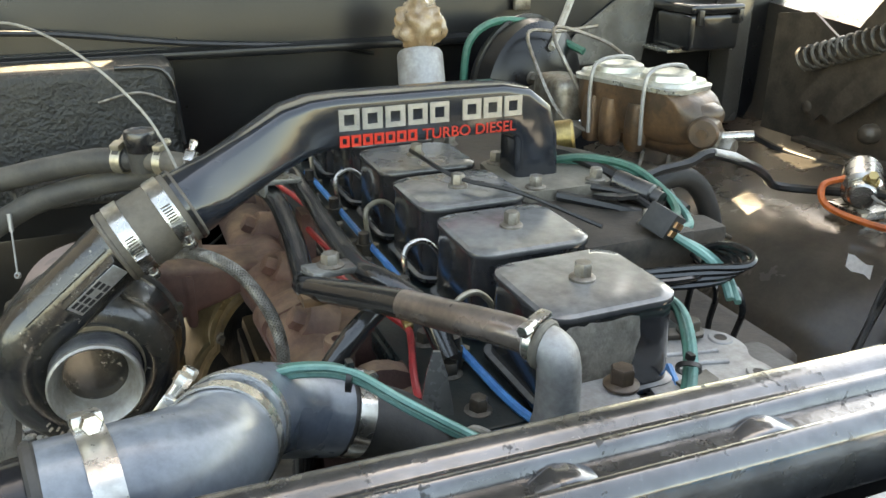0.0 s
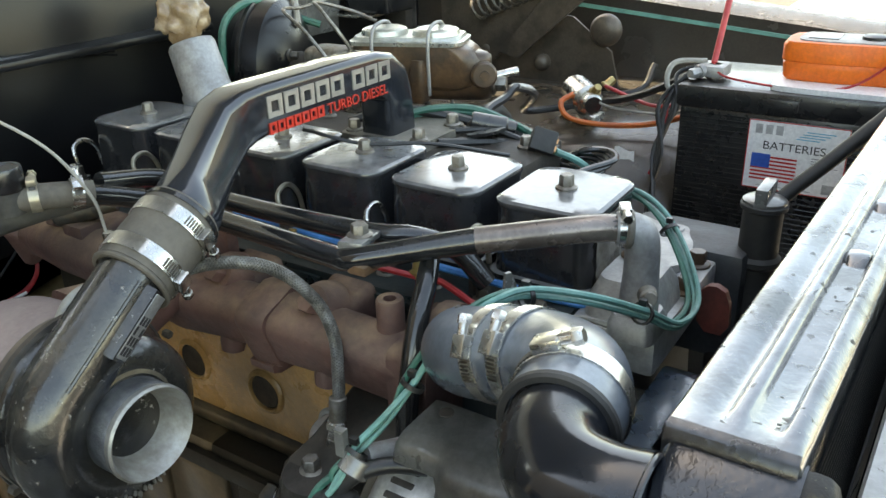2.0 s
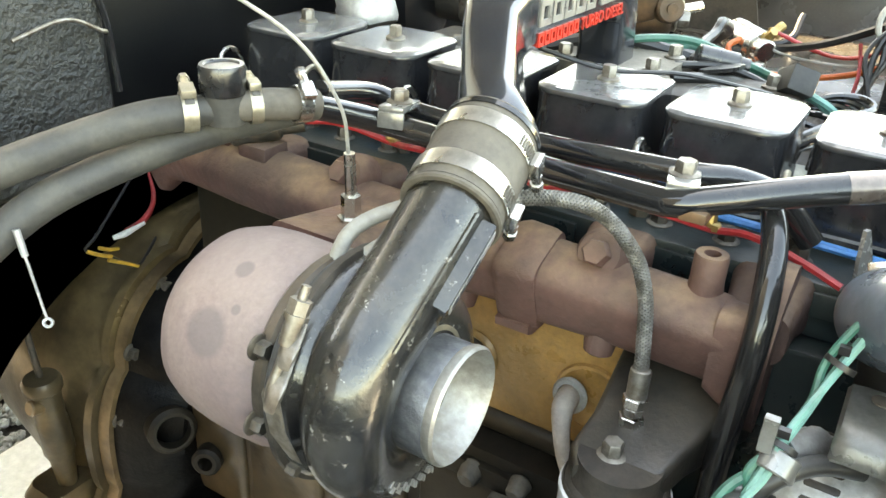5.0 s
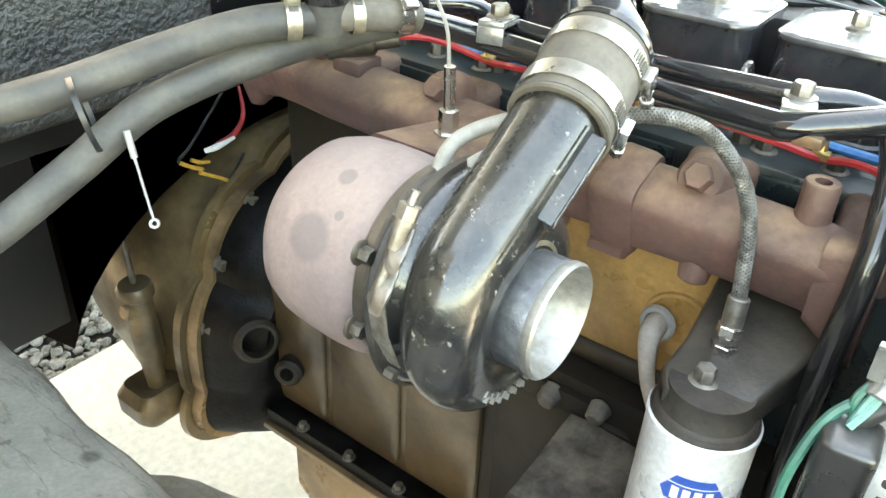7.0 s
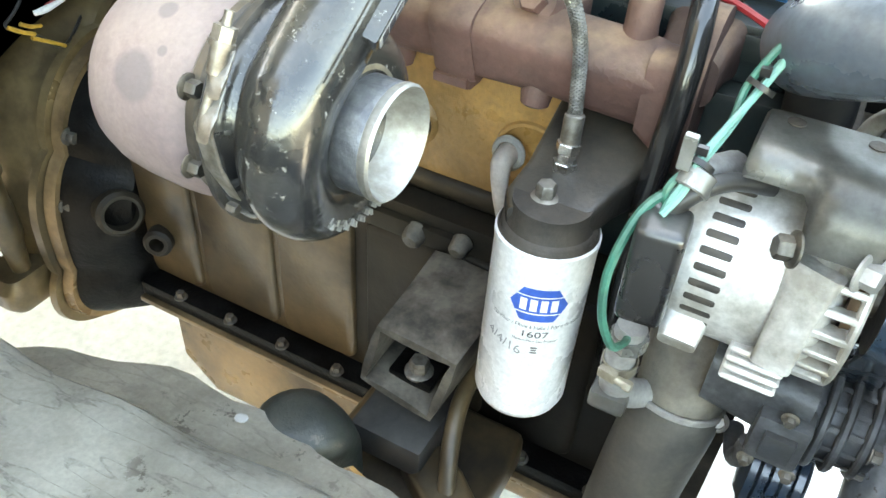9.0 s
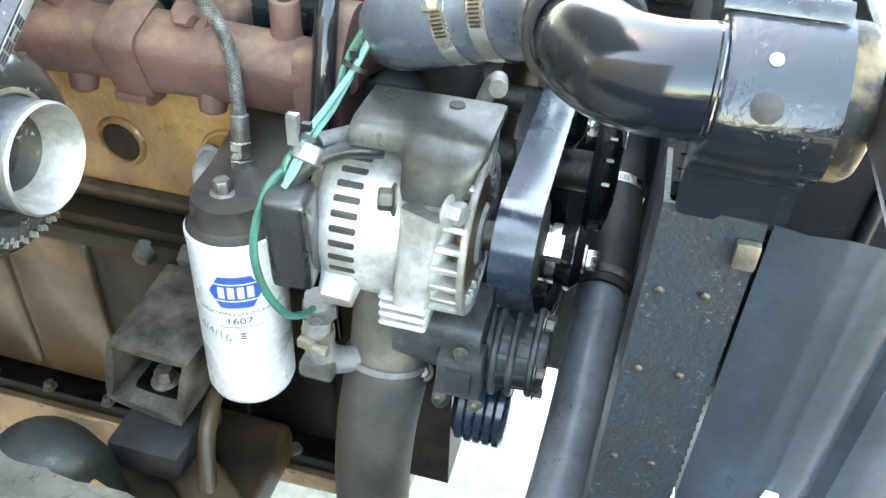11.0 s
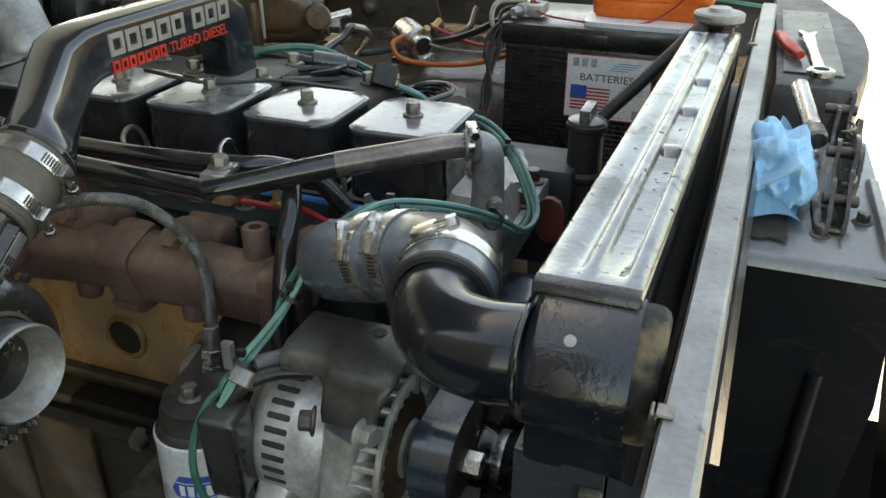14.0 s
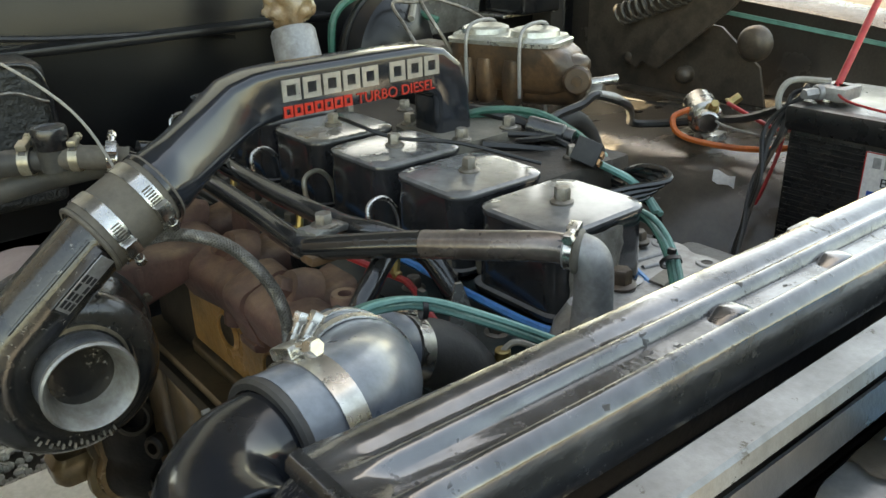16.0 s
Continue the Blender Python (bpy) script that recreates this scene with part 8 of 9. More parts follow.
lathe(b, [(0.021, 0.0), (0.021, 0.006), (0.018, 0.008)], (0.125, -0.154, 1.064), (0, 0, 1), 24)
part("cap", b, "bracket", ob)
b = B()
tube(b, [(0.222, -0.255, 1.158), (0.208, -0.246, 1.152), (0.175, -0.205, 1.108), (0.150, -0.172, 1.074), (0.138, -0.16, 1.058)], 0.0075, 14)
lone("overflow_hose", b, "rubber", (0.138, -0.16, 1.05), "straight black rubber hose from radiator neck to filler tube", "hose")
b = B()
box(b, (0.09, -0.19, 0.86), (0.17, -0.12, 0.915), 0.01)
lone("pump_housing", b, "grime", (0.14, -0.15, 0.86), "grimy dark casting below the filler tube", "casting")

# ---- battery with label, cables and meter ----
ob = thing("battery_tray", (0.53, -0.11, 0.62), "battery tray with added black sheets for the dark void below", "battery tray")
b = B()
box(b, (0.425, -0.285, 0.832), (0.64, 0.06, 0.8495), 0.004)
part("tray", b, "satin", ob)
# black sheets added where only deep shade lies under the battery
b = B()
plate(b, [(0.43, -0.40, 0.84), (0.43, 0.06, 0.84), (0.43, 0.06, 0.45), (0.43, -0.40, 0.45)], (1, 0, 0), 0.004)
part("void_side_sheet", b, "satin", ob)
b = B()
plate(b, [(0.434, 0.062, 0.84), (0.60, 0.062, 0.84), (0.56, 0.062, 0.60), (0.434, 0.062, 0.60)], (0, 1, 0), 0.004)
part("void_end_sheet", b, "satin", ob)
bat = thing("battery", (0.53, -0.11, 0.88), "black car battery with a white label showing a small flag", "battery")
b = B()
box(b, (0.448, -0.262, 0.85), (0.62, 0.035, 1.068), 0.006)
part("case", b, "battery", bat)
for k in range(28):
    z = 0.858 + k * 0.0074
    b = B()
    box(b, (0.4476, -0.258, z), (0.45, 0.031, z + 0.004), 0.0006, 1)
    part("case_ridge", b, "battery", bat)
b = B()
box(b, (0.444, -0.268, 1.066), (0.624, 0.041, 1.098), 0.006)
box(b, (0.441, -0.12, 1.070), (0.446, -0.07, 1.09), 0.002)
part("lid", b, "battery", bat)
X0 = 0.4455
b = B()
box(b, (X0 - 0.0006, -0.1865, 0.966), (X0 + 0.001, -0.0615, 1.061))
lab = part("label", b, "sticker", bat, "white printed label")
b = B()
for z0, z1 in ((0.966, 0.9672), (1.0598, 1.061)):
    box(b, (X0 - 0.0009, -0.1865, z0), (X0, -0.0615, z1))
for y0, y1 in ((-0.1865, -0.1853), (-0.0627, -0.0615)):
    box(b, (X0 - 0.0009, y0, 0.966), (X0, y1, 1.061))
part("red_border", b, "ink_red", lab)
letters("BATTERIES", 0.0155, Matrix.Translation((X0 - 0.0008, -0.082, 1.0225)) @ pose(0, 0, 0, 90, 0, -90), "ink_black", lab, 0.0001, 1.08)
for k in range(7):
    b = B()
    box(b, (X0 - 0.0009, -0.128, 0.979 + k * 0.0052), (X0 - 0.0004, -0.070, 0.9816 + k * 0.0052))
    part("flag_stripe", b, "ink_red", lab)
b = B()
box(b, (X0 - 0.0011, -0.094, 0.9965), (X0 - 0.0005, -0.070, 1.0155))
part("flag_corner", b, "ink_blue", lab)
b = B()
for k in range(4):
    box(b, (X0 - 0.0009, -0.17 + k * 0.006, 1.0505 - k * 0.0035), (X0 - 0.0004, -0.135 + k * 0.004, 1.0518 - k * 0.0035))
part("blue_bars", b, "ink_cyan", lab)
for k in range(3):
    b = B()
    box(b, (X0 - 0.0009, -0.106 + k * 0.013, 1.043), (X0 - 0.0004, -0.097 + k * 0.013, 1.0555))
    part("maker_bar", b, "pencil", lab)
b = B()
box(b, (X0 - 0.0009, -0.18, 0.971), (X0 - 0.0004, -0.163, 0.984))
for k in range(4):
    box(b, (X0 - 0.0009, -0.178 + 0.004 * (k % 2), 1.006 + k * 0.0035), (X0 - 0.0004, -0.145, 1.007 + k * 0.0035))
box(b, (X0 - 0.0009, -0.15, 0.9705), (X0 - 0.0004, -0.08, 0.9715))
part("fine_print", b, "pencil", lab)
b = B()
cyl(b, (0.50, 0.005, 1.098), (0.50, 0.005, 1.118), 0.009, n=16)
post = part("post", b, "castal", bat)
b = B()
box(b, (0.478, -0.012, 1.102), (0.522, 0.026, 1.118), 0.004)
hexbolt(b, (0.48, 0.02, 1.11), (-1, 0.3, 0), 0.007, 0.02)
part("cable_clamp", b, "castal", post)
ob = thing("multimeter", (0.52, -0.17, 1.1), "orange multimeter lying on the battery", "multimeter")
def meter_ring(z_, k_):
    out = [(0.035, 0.088), (0.044, 0.07), (0.046, 0.02), (0.040, -0.02), (0.040, -0.055), (0.046, -0.075), (0.040, -0.088)]
    pts_ = [(x_, y_) for x_, y_ in out] + [(-x_, y_) for x_, y_ in reversed(out)]
    return soften([(0.535 + x_ * k_, -0.165 + y_ * k_, z_) for x_, y_ in pts_], 2)


b = B()
loft(b, [meter_ring(1.106, 0.90), meter_ring(1.11, 0.96), meter_ring(1.128, 0.98), meter_ring(1.13, 0.96), meter_ring(1.132, 1.0), meter_ring(1.15, 1.0), meter_ring(1.156, 0.95), meter_ring(1.157, 0.86)])
part("case", b, "orange", ob)
b = B()
loft(b, [meter_ring(1.1562, 0.80), meter_ring(1.1585, 0.79), meter_ring(1.159, 0.76)])
face = part("face", b, "castal", ob, "pale grey face plate")
b = B()
lathe(b, [(0.016, 0), (0.016, 0.004), (0.012, 0.006), (0.0003, 0.006)], (0.535, -0.185, 1.159), (0, 0, 1), 20)
part("dial", b, "battery", face)
b = B()
box(b, (0.512, -0.145, 1.1585), (0.558, -0.108, 1.1605), 0.001)
part("screen", b, "bracket", face)
for k in range(3):
    b = B()
    cyl(b, (0.52 + 0.014 * k, -0.228, 1.157), (0.52 + 0.014 * k, -0.228, 1.168), 0.006, n=12)
    part("jack", b, "badge_red", face)
b = B()
plate(b, soften([(0.452, -0.255, 1.0985), (0.452, -0.09, 1.0985), (0.465, -0.075, 1.0985), (0.60, -0.075, 1.0985), (0.60, -0.255, 1.0985)], 1), (0, 0, 1), 0.007)
part("folded_card", b, "sticker", ob, "white printed card under the meter")
wire("probe_lead", [(0.52, -0.228, 1.166), (0.488, -0.235, 1.165), (0.478, -0.18, 1.112), (0.46, -0.12, 1.103), (0.47, -0.02, 1.107), (0.5, 0.01, 1.12)], 0.0016, "red_wire", "thin red meter lead on the battery", "wire")
b = B()
cyl(b, (0.50, 0.008, 1.118), (0.62, 0.02, 1.24), 0.0045, n=10)
cyl(b, (0.50, 0.008, 1.115), (0.515, 0.01, 1.135), 0.002, n=8)
pr_ = lone("test_probe", b, "red_wire", (0.5, 0.008, 1.115), "red test probe stuck into the battery terminal", "probe")
wire("probe_lead", [(0.62, 0.02, 1.24), (0.66, 0.0, 1.30), (0.6, -0.1, 1.34), (0.55, -0.18, 1.25), (0.534, -0.228, 1.167)], 0.0016, "red_wire", "thin red meter lead looping above the battery", "wire")

# ---- brake master cylinder ----
ob = thing("master_cylinder", (0.345, 0.4, 1.05), "rusty brown brake master cylinder with a plated lid and wire bail", "master cylinder")
MA, MB = Vector((0.315, 0.50, 1.085)), Vector((0.378, 0.315, 1.085))
md = (MB - MA).normalized()
ms = md.cross(Vector((0, 0, 1))).normalized()
b = B()
tube(b, [MA - md * 0.06, MA, MA + md * 0.1, MB, MB + md * 0.018], (0.028, 0.028, 0.027, 0.026, 0.016), 22)
part("bore", b, "rust_cast", ob)
mid = (MA + MB) / 2
b = B()
st = []
for h_, a_, w_, o_ in ((1.076, 0.072, 0.024, 0.006), (1.086, 0.092, 0.034, 0.004), (1.104, 0.098, 0.039, 0.003), (1.122, 0.098, 0.0415, 0.002), (1.136, 0.092, 0.0425, -0.003), (1.1445, 0.084, 0.043, -0.008)):
    st.append((Vector((mid.x, mid.y, h_)) + md * o_, md, ms, a_, w_, 0.024))
sweep(b, st, 6)
part("reservoir", b, "rust_cast", ob, angle=70)
b = B()
sweep(b, [(mid + md * 0.07 + Vector((0, 0, 0.03)), ms, Vector((0, 0, 1)), 0.034, 0.022, 0.016), (mid + md * 0.104 + Vector((0, 0, 0.032)), ms, Vector((0, 0, 1)), 0.018, 0.014, 0.011), (mid + md * 0.112 + Vector((0, 0, 0.034)), ms, Vector((0, 0, 1)), 0.009, 0.008, 0.006)])
part("cast_nose", b, "rust_cast", ob, angle=70)
for s_ in (-0.06, -0.03, 0.012):
    c = mid + md * s_ + ms * 0.034
    b = B()
    plan_loft(b, (c.x, c.y, 0), [(1.062, 0.010, 0.010, 0.006), (1.07, 0.013, 0.013, 0.008), (1.10, 0.0135, 0.0135, 0.008), (1.125, 0.011, 0.011, 0.007)])
    part("cast_boss", b, "rust_cast", ob, angle=60)
b = B()
lc = mid - md * 0.010
sweep(b, [(Vector((lc.x, lc.y, 1.1445)), md, ms, 0.086, 0.045, 0.022), (Vector((lc.x, lc.y, 1.150)), md, ms, 0.087, 0.046, 0.022), (Vector((lc.x, lc.y, 1.1515)), md, ms, 0.082, 0.041, 0.02), (Vector((lc.x, lc.y, 1.156)), md, ms, 0.080, 0.039, 0.02)], 6)
for s_ in (-0.040, 0.040):
    c = lc + md * s_
    lathe(b, [(0.036, 0), (0.034, 0.008), (0.028, 0.0105), (0.022, 0.009), (0.0003, 0.0085)], (c.x, c.y, 1.155), (0, 0, 1), 26)
lid = part("lid", b, "lid_zinc", ob, "bright plated pressed steel lid", angle=30)
for s_ in (-0.055, 0.03):
    b = B()
    c = mid + md * s_
    tube(b, [Vector((c.x, c.y, 1.07)) - ms * 0.048, Vector((c.x, c.y, 1.14)) - ms * 0.05, Vector((c.x, c.y, 1.168)) - ms * 0.032, Vector((c.x, c.y, 1.17)) + ms * 0.034, Vector((c.x, c.y, 1.145)) + ms * 0.05, Vector((c.x, c.y, 1.075)) + ms * 0.048], 0.0027, 8)
    part("wire_bail", b, "castal", ob)
b = B()
cyl(b, MB + ms * 0.006 + Vector((0, 0, 0.016)), MB + ms * 0.034 + md * 0.012 + Vector((0, 0, 0.018)), 0.021, 0.0195, n=24, bevel=0.003)
cyl(b, MB + ms * 0.034 + md * 0.012 + Vector((0, 0, 0.018)), MB + ms * 0.038 + md * 0.013 + Vector((0, 0, 0.018)), 0.007, n=14)
part("port_plug", b, "rust_cast", ob)
part("port_plug", hexbolt(B(), MB + md * 0.018, md, 0.012, 0.016), "bolt", ob)
part("port_plug", hexbolt(B(), MA + ms * 0.026 + Vector((0, 0, -0.01)), ms, 0.01, 0.018), "steel", ob)
b = B()
cyl(b, MB + md * 0.02 + Vector((0.0, 0, 0.01)), MB + md * 0.045 + Vector((0.02, 0, 0.015)), 0.007, n=12)
part("line_nut", b, "steel", ob)
b = B()
lathe(b, [(0.05, 0), (0.105, 0.012), (0.112, 0.024)], (0.292, 0.70, 1.09), md * 1.0, 36)
ob = thing("brake_booster", (0.29, 0.7, 1.0), "dark round brake booster on the firewall", "brake booster")
part("rear_shell", b, "firewall", ob)
b = B()
lathe(b, [(0.112, 0.0245), (0.1165, 0.026), (0.1165, 0.032), (0.112, 0.0335)], (0.292, 0.70, 1.09), md * 1.0, 44)
part("crimped_rim", b, "firewall", ob)
b = B()
lathe(b, [(0.1115, 0.034), (0.108, 0.058), (0.095, 0.068), (0.06, 0.085), (0.03, 0.09)], (0.292, 0.70, 1.09), md * 1.0, 36)
part("front_shell", b, "firewall", ob)
for a in (35, 215):
    u = ms * math.cos(radians(a)) + Vector((0, 0, 1)) * math.sin(radians(a))
    part("shell_stud", hexbolt(B(), Vector((0.292, 0.70, 1.09)) + md * 0.085 + u * 0.052, md, 0.007, 0.012), "dark_bolt", ob)
b = B()
cyl(b, (0.305, 0.66, 1.09), MA - md * 0.05, 0.034, n=20)
lone("booster_rod", b, "grime", (0.305, 0.6, 1.06), "short grimy sleeve behind the master cylinder", "sleeve")
# brake lines
for k, pts in enumerate(([(0.30, 0.47, 1.10), (0.27, 0.49, 1.16), (0.265, 0.52, 1.195), (0.30, 0.56, 1.2), (0.36, 0.54, 1.18), (0.37, 0.50, 1.165)],
                         [(0.285, 0.45, 1.075), (0.25, 0.47, 1.1), (0.24, 0.53, 1.165), (0.27, 0.60, 1.19), (0.33, 0.62, 1.185), (0.40, 0.62, 1.19)],
                         [(0.33, 0.38, 1.06), (0.31, 0.36, 1.02), (0.33, 0.32, 0.985), (0.40, 0.34, 0.96)],
                         [(0.35, 0.35, 1.06), (0.335, 0.33, 1.03), (0.36, 0.30, 0.99), (0.43, 0.30, 0.95)])):
    wire("brake_line", pts, 0.0028, "bolt", "dull steel brake line bent round the master cylinder", "brake line", "brake lines")
wire("vacuum_hose", [(0.19, 0.66, 1.10), (0.2, 0.66, 1.17), (0.245, 0.662, 1.198), (0.31, 0.664, 1.192), (0.36, 0.66, 1.165), (0.385, 0.63, 1.15)], 0.006, "green_wire", "dark glossy green hose arching by the firewall", "hose")
wire("vacuum_hose", [(0.32, 0.62, 1.16), (0.38, 0.68, 1.21), (0.43, 0.73, 1.26), (0.46, 0.77, 1.30)], 0.006, "beige_wire", "dusty grey hose rising to the cowl", "hose")
b = B()
box(b, (0.255, 0.48, 1.06), (0.31, 0.56, 1.14), 0.015, 3)
cyl(b, (0.28, 0.47, 1.075), (0.24, 0.44, 1.07), 0.012, n=12)
lone("valve_block", b, "bolt", (0.28, 0.52, 1.06), "grimy metal brake valve block with line nuts", "valve")
b = B()
cyl(b, (0.20, 0.40, 1.085), (0.225, 0.385, 1.09), 0.022, n=18, bevel=0.003)
lone("yellow_cap", b, "brass", (0.21, 0.39, 1.07), "small tarnished yellow cap behind the crossover pipe", "cap")
ob = thing("relay_box", (0.672, 0.72, 1.13), "glossy black plastic relay box on the firewall", "relay")
b = B()
box(b, (0.62, 0.668, 1.13), (0.725, 0.775, 1.192), 0.008, 3)
part("case", b, "black", ob)
b = B()
box(b, (0.616, 0.664, 1.1925), (0.729, 0.778, 1.208), 0.006, 3)
part("lid", b, "black", ob)
for x_ in (0.628, 0.712):
    b = B()
    box(b, (x_, 0.659, 1.175), (x_ + 0.01, 0.667, 1.2), 0.002)
    part("clip", b, "battery", ob)
b = B()
box(b, (0.60, 0.70, 1.124), (0.745, 0.779, 1.1295), 0.001)
part("bracket", b, "steel", ob, "bright bare steel bracket")
b = B()
plate(b, [(0.42, 0.774, 1.10), (0.60, 0.774, 1.10), (0.62, 0.774, 1.22), (0.58, 0.774, 1.24), (0.46, 0.774, 1.16)], (0, 1, 0), 0.003)
part("patch_panel", b, "bracket", fwall, "bare metal patch panel")
b = B()
box(b, (0.755, 0.72, 0.98), (0.80, 0.778, 1.25), 0.01)
lone("firewall_brace", b, "fender", (0.778, 0.75, 0.98), "dusty brown body brace beside the firewall", "brace")
b = B()
tube(b, [(0.33, 0.775, 1.23), (0.34, 0.765, 1.225), (0.36, 0.76, 1.235)], 0.006, 8)
box(b, (0.33, 0.765, 1.20), (0.36, 0.775, 1.225), 0.003)
lone("firewall_latch", b, "bolt", (0.34, 0.77, 1.2), "small grey metal catch on the firewall", "catch")

# grey canister topped with crumpled amber plastic
ob = thing("wiper_motor", (0.12, 0.68, 1.06), "dusty grey canister with crumpled amber plastic wrapped on top", "motor")
b = B()
lathe(b, [(0.034, 0.0), (0.037, 0.006), (0.037, 0.03), (0.034, 0.034), (0.033, 0.095), (0.030, 0.10)], (0.098, 0.585, 1.075), (0.08, 0.42, 1), 30)
part("canister", b, "castal", ob)
b = B()
bmesh.ops.create_icosphere(b, subdivisions=4, radius=1.0)
for v_ in b.verts:
    p = v_.co.copy()
    s_ = 1 + 0.35 * noise.noise(p * 2.4) + 0.22 * abs(noise.noise(p * 5.5))
    v_.co = Vector((0.113 + p.x * 0.034 * s_, 0.64 + p.y * 0.03 * s_, 1.2 + p.z * 0.036 * s_))
part("amber_wrap", b, "amber", ob, angle=70)

# hood hinge on the driver's inner fender, with coil spring
b = B()
plate(b, [(0.80, 0.66, 0.985), (0.80, 0.26, 0.985), (0.80, 0.28, 1.06), (0.80, 0.36, 1.12), (0.80, 0.46, 1.13), (0.80, 0.58, 1.2), (0.80, 0.66, 1.19)], (1, 0, 0), 0.006)
ob = part("hood_hinge", b, "hinge", fender_panel, "greasy dark hood hinge with a coil spring")
b = B()
plate(b, [(0.79, 0.56, 1.06), (0.79, 0.52, 1.03), (0.79, 0.36, 1.22), (0.79, 0.30, 1.34), (0.79, 0.34, 1.36)], (-1, 0, 0), 0.012)
plate(b, [(0.77, 0.50, 1.05), (0.77, 0.46, 1.04), (0.77, 0.32, 1.16), (0.77, 0.22, 1.30), (0.77, 0.26, 1.32)], (-1, 0, 0), 0.008)
part("arm", b, "hinge", ob)
b = B()
coil = []
for k in range(160):
    a = k * 0.62
    t_ = k / 159
    c = Vector((0.77, 0.56 - 0.24 * t_, 1.125 + 0.09 * t_))
    coil.append(c + Vector((0.02 * math.cos(a), 0.008 * math.sin(a), 0.018 * math.sin(a))))
tube(b, coil, 0.0032, 6, 1)
part("spring", b, "dark_bolt", ob)
for y, z, r_ in ((0.29, 1.10, 0.03), (0.42, 1.03, 0.016), (0.54, 1.05, 0.016)):
    b = B()
    lathe(b, [(r_, 0), (r_, 0.012), (r_ * 0.8, 0.02), (r_ * 0.4, 0.024), (0.0003, 0.0245)], (0.80, y, z), (-1, 0, 0), 24)
    part("pivot", b, "hinge", ob)
b = B()
box(b, (0.775, 0.25, 0.985), (0.803, 0.56, 0.993), 0.002)
part("foot", b, "hinge", ob)
wire("cable_loom", [(0.74, 0.62, 0.985), (0.72, 0.5, 0.982), (0.74, 0.36, 0.985), (0.78, 0.22, 0.995), (0.82, 0.20, 1.04)], 0.006, "black_wire", "black cable loom along the foot of the hinge", "cable")

# starter solenoid with orange loop
ob = thing("starter_solenoid", (0.57, 0.23, 0.985), "bright steel starter solenoid on the inner fender", "solenoid")
b = B()
cyl(b, (0.60, 0.262, 1.035), (0.545, 0.212, 1.03), 0.025, n=28, bevel=0.005)
cyl(b, (0.545, 0.212, 1.03), (0.53, 0.198, 1.029), 0.017, n=20, bevel=0.003)
box(b, (0.545, 0.205, 0.99), (0.60, 0.265, 1.002), 0.003)
part("can", b, "steel", ob)
for s_ in (-1, 1):
    part("terminal", hexbolt(B(), (0.57 + 0.022 * s_, 0.205, 1.045), (0.5 * s_, -0.5, 0.6), 0.007, 0.016), "brass", ob)
wire("orange_loop", [(0.545, 0.24, 1.04), (0.52, 0.25, 1.03), (0.51, 0.23, 1.01), (0.53, 0.18, 1.0), (0.56, 0.12, 1.0), (0.57, 0.06, 1.02), (0.55, 0.02, 1.06), (0.52, 0.01, 1.1)], 0.0045, "orange_wire", "orange wire looping from solenoid to battery", "wire")
wire("pink_wire", [(0.58, 0.2, 1.05), (0.57, 0.12, 1.03), (0.52, 0.06, 1.05), (0.49, 0.03, 1.09), (0.50, 0.01, 1.115)], 0.003, "red_wire", "red wire from solenoid to battery", "wire")
wire("pink_wire", [(0.53, 0.08, 1.06), (0.50, 0.07, 1.02), (0.48, 0.075, 0.97), (0.475, 0.08, 0.95)], 0.0025, "red_wire", "thin red wire hanging by the battery", "wire")
b = B()
sheet(b, [[(0.43 + 0.002 * k, 0.12 - 0.007 * k, 1.0 - 0.0014 * k - 0.016 * j + 0.002 * math.sin(k * 1.7 + j * 3)) for k in range(5)] for j in (0, 0.5, 1)], 0.0008)
lone("paper_tag", b, "sticker", (0.43, 0.11, 0.99), "small crumpled white paper tag on the wires by the battery", "tag")
wire("white_wire", [(0.56, 0.22, 1.045), (0.535, 0.18, 1.03), (0.54, 0.1, 1.025), (0.53, 0.04, 1.04)], 0.002, "beige_wire", "thin pale wire by the solenoid", "wire")

# wiring looms and connectors between battery, fender and engine
for dx, dz, r_ in ((0.0, 0.0, 0.0042), (0.007, -0.006, 0.0038), (-0.006, 0.005, 0.003), (0.011, 0.003, 0.0032)):
    wire("battery_cable", [(0.50, 0.01 + dx, 1.115), (0.475, 0.04 + dx, 1.10 + dz), (0.445, 0.055 - dx * 1.5, 1.06 + dz), (0.418 + dx, 0.05 + dx, 1.0 + dz), (0.38 - dx * 1.4, 0.045 - dx, 0.93), (0.32, 0.03, 0.84)], r_, "black_wire", "black battery cable drooping to the engine", "cable", "battery cables")
wire("grey_cable", [(0.505, 0.02, 1.12), (0.475, 0.055, 1.12), (0.46, 0.06, 1.095), (0.465, 0.045, 1.07)], 0.004, "beige_wire", "pale grey cable loop at the battery terminal", "cable")
wire("fender_loom", [(0.50, 0.02, 1.11), (0.53, 0.12, 1.055), (0.55, 0.2, 1.03), (0.50, 0.3, 1.015), (0.43, 0.26, 1.05), (0.365, 0.22, 1.082), (0.30, 0.215, 1.105), (0.27, 0.215, 1.097), (0.22, 0.215, 1.09), (0.18, 0.2, 1.075), (0.15, 0.17, 1.07)], 0.0058, "black_wire", "black taped loom from battery across to the engine", "cable")
b = B()
tube(b, [(0.366, 0.221, 1.083), (0.335, 0.218, 1.096), (0.300, 0.215, 1.107)], (0.006, 0.0098, 0.0072), 16, squash=0.6)
lone("grey_connector", b, "castal", (0.335, 0.218, 1.09), "grey oval plastic connector on a loom", "connector")
ob = thing("black_connector", (0.15, 0.1, 1.08), "square black connector with copper contacts", "connector")
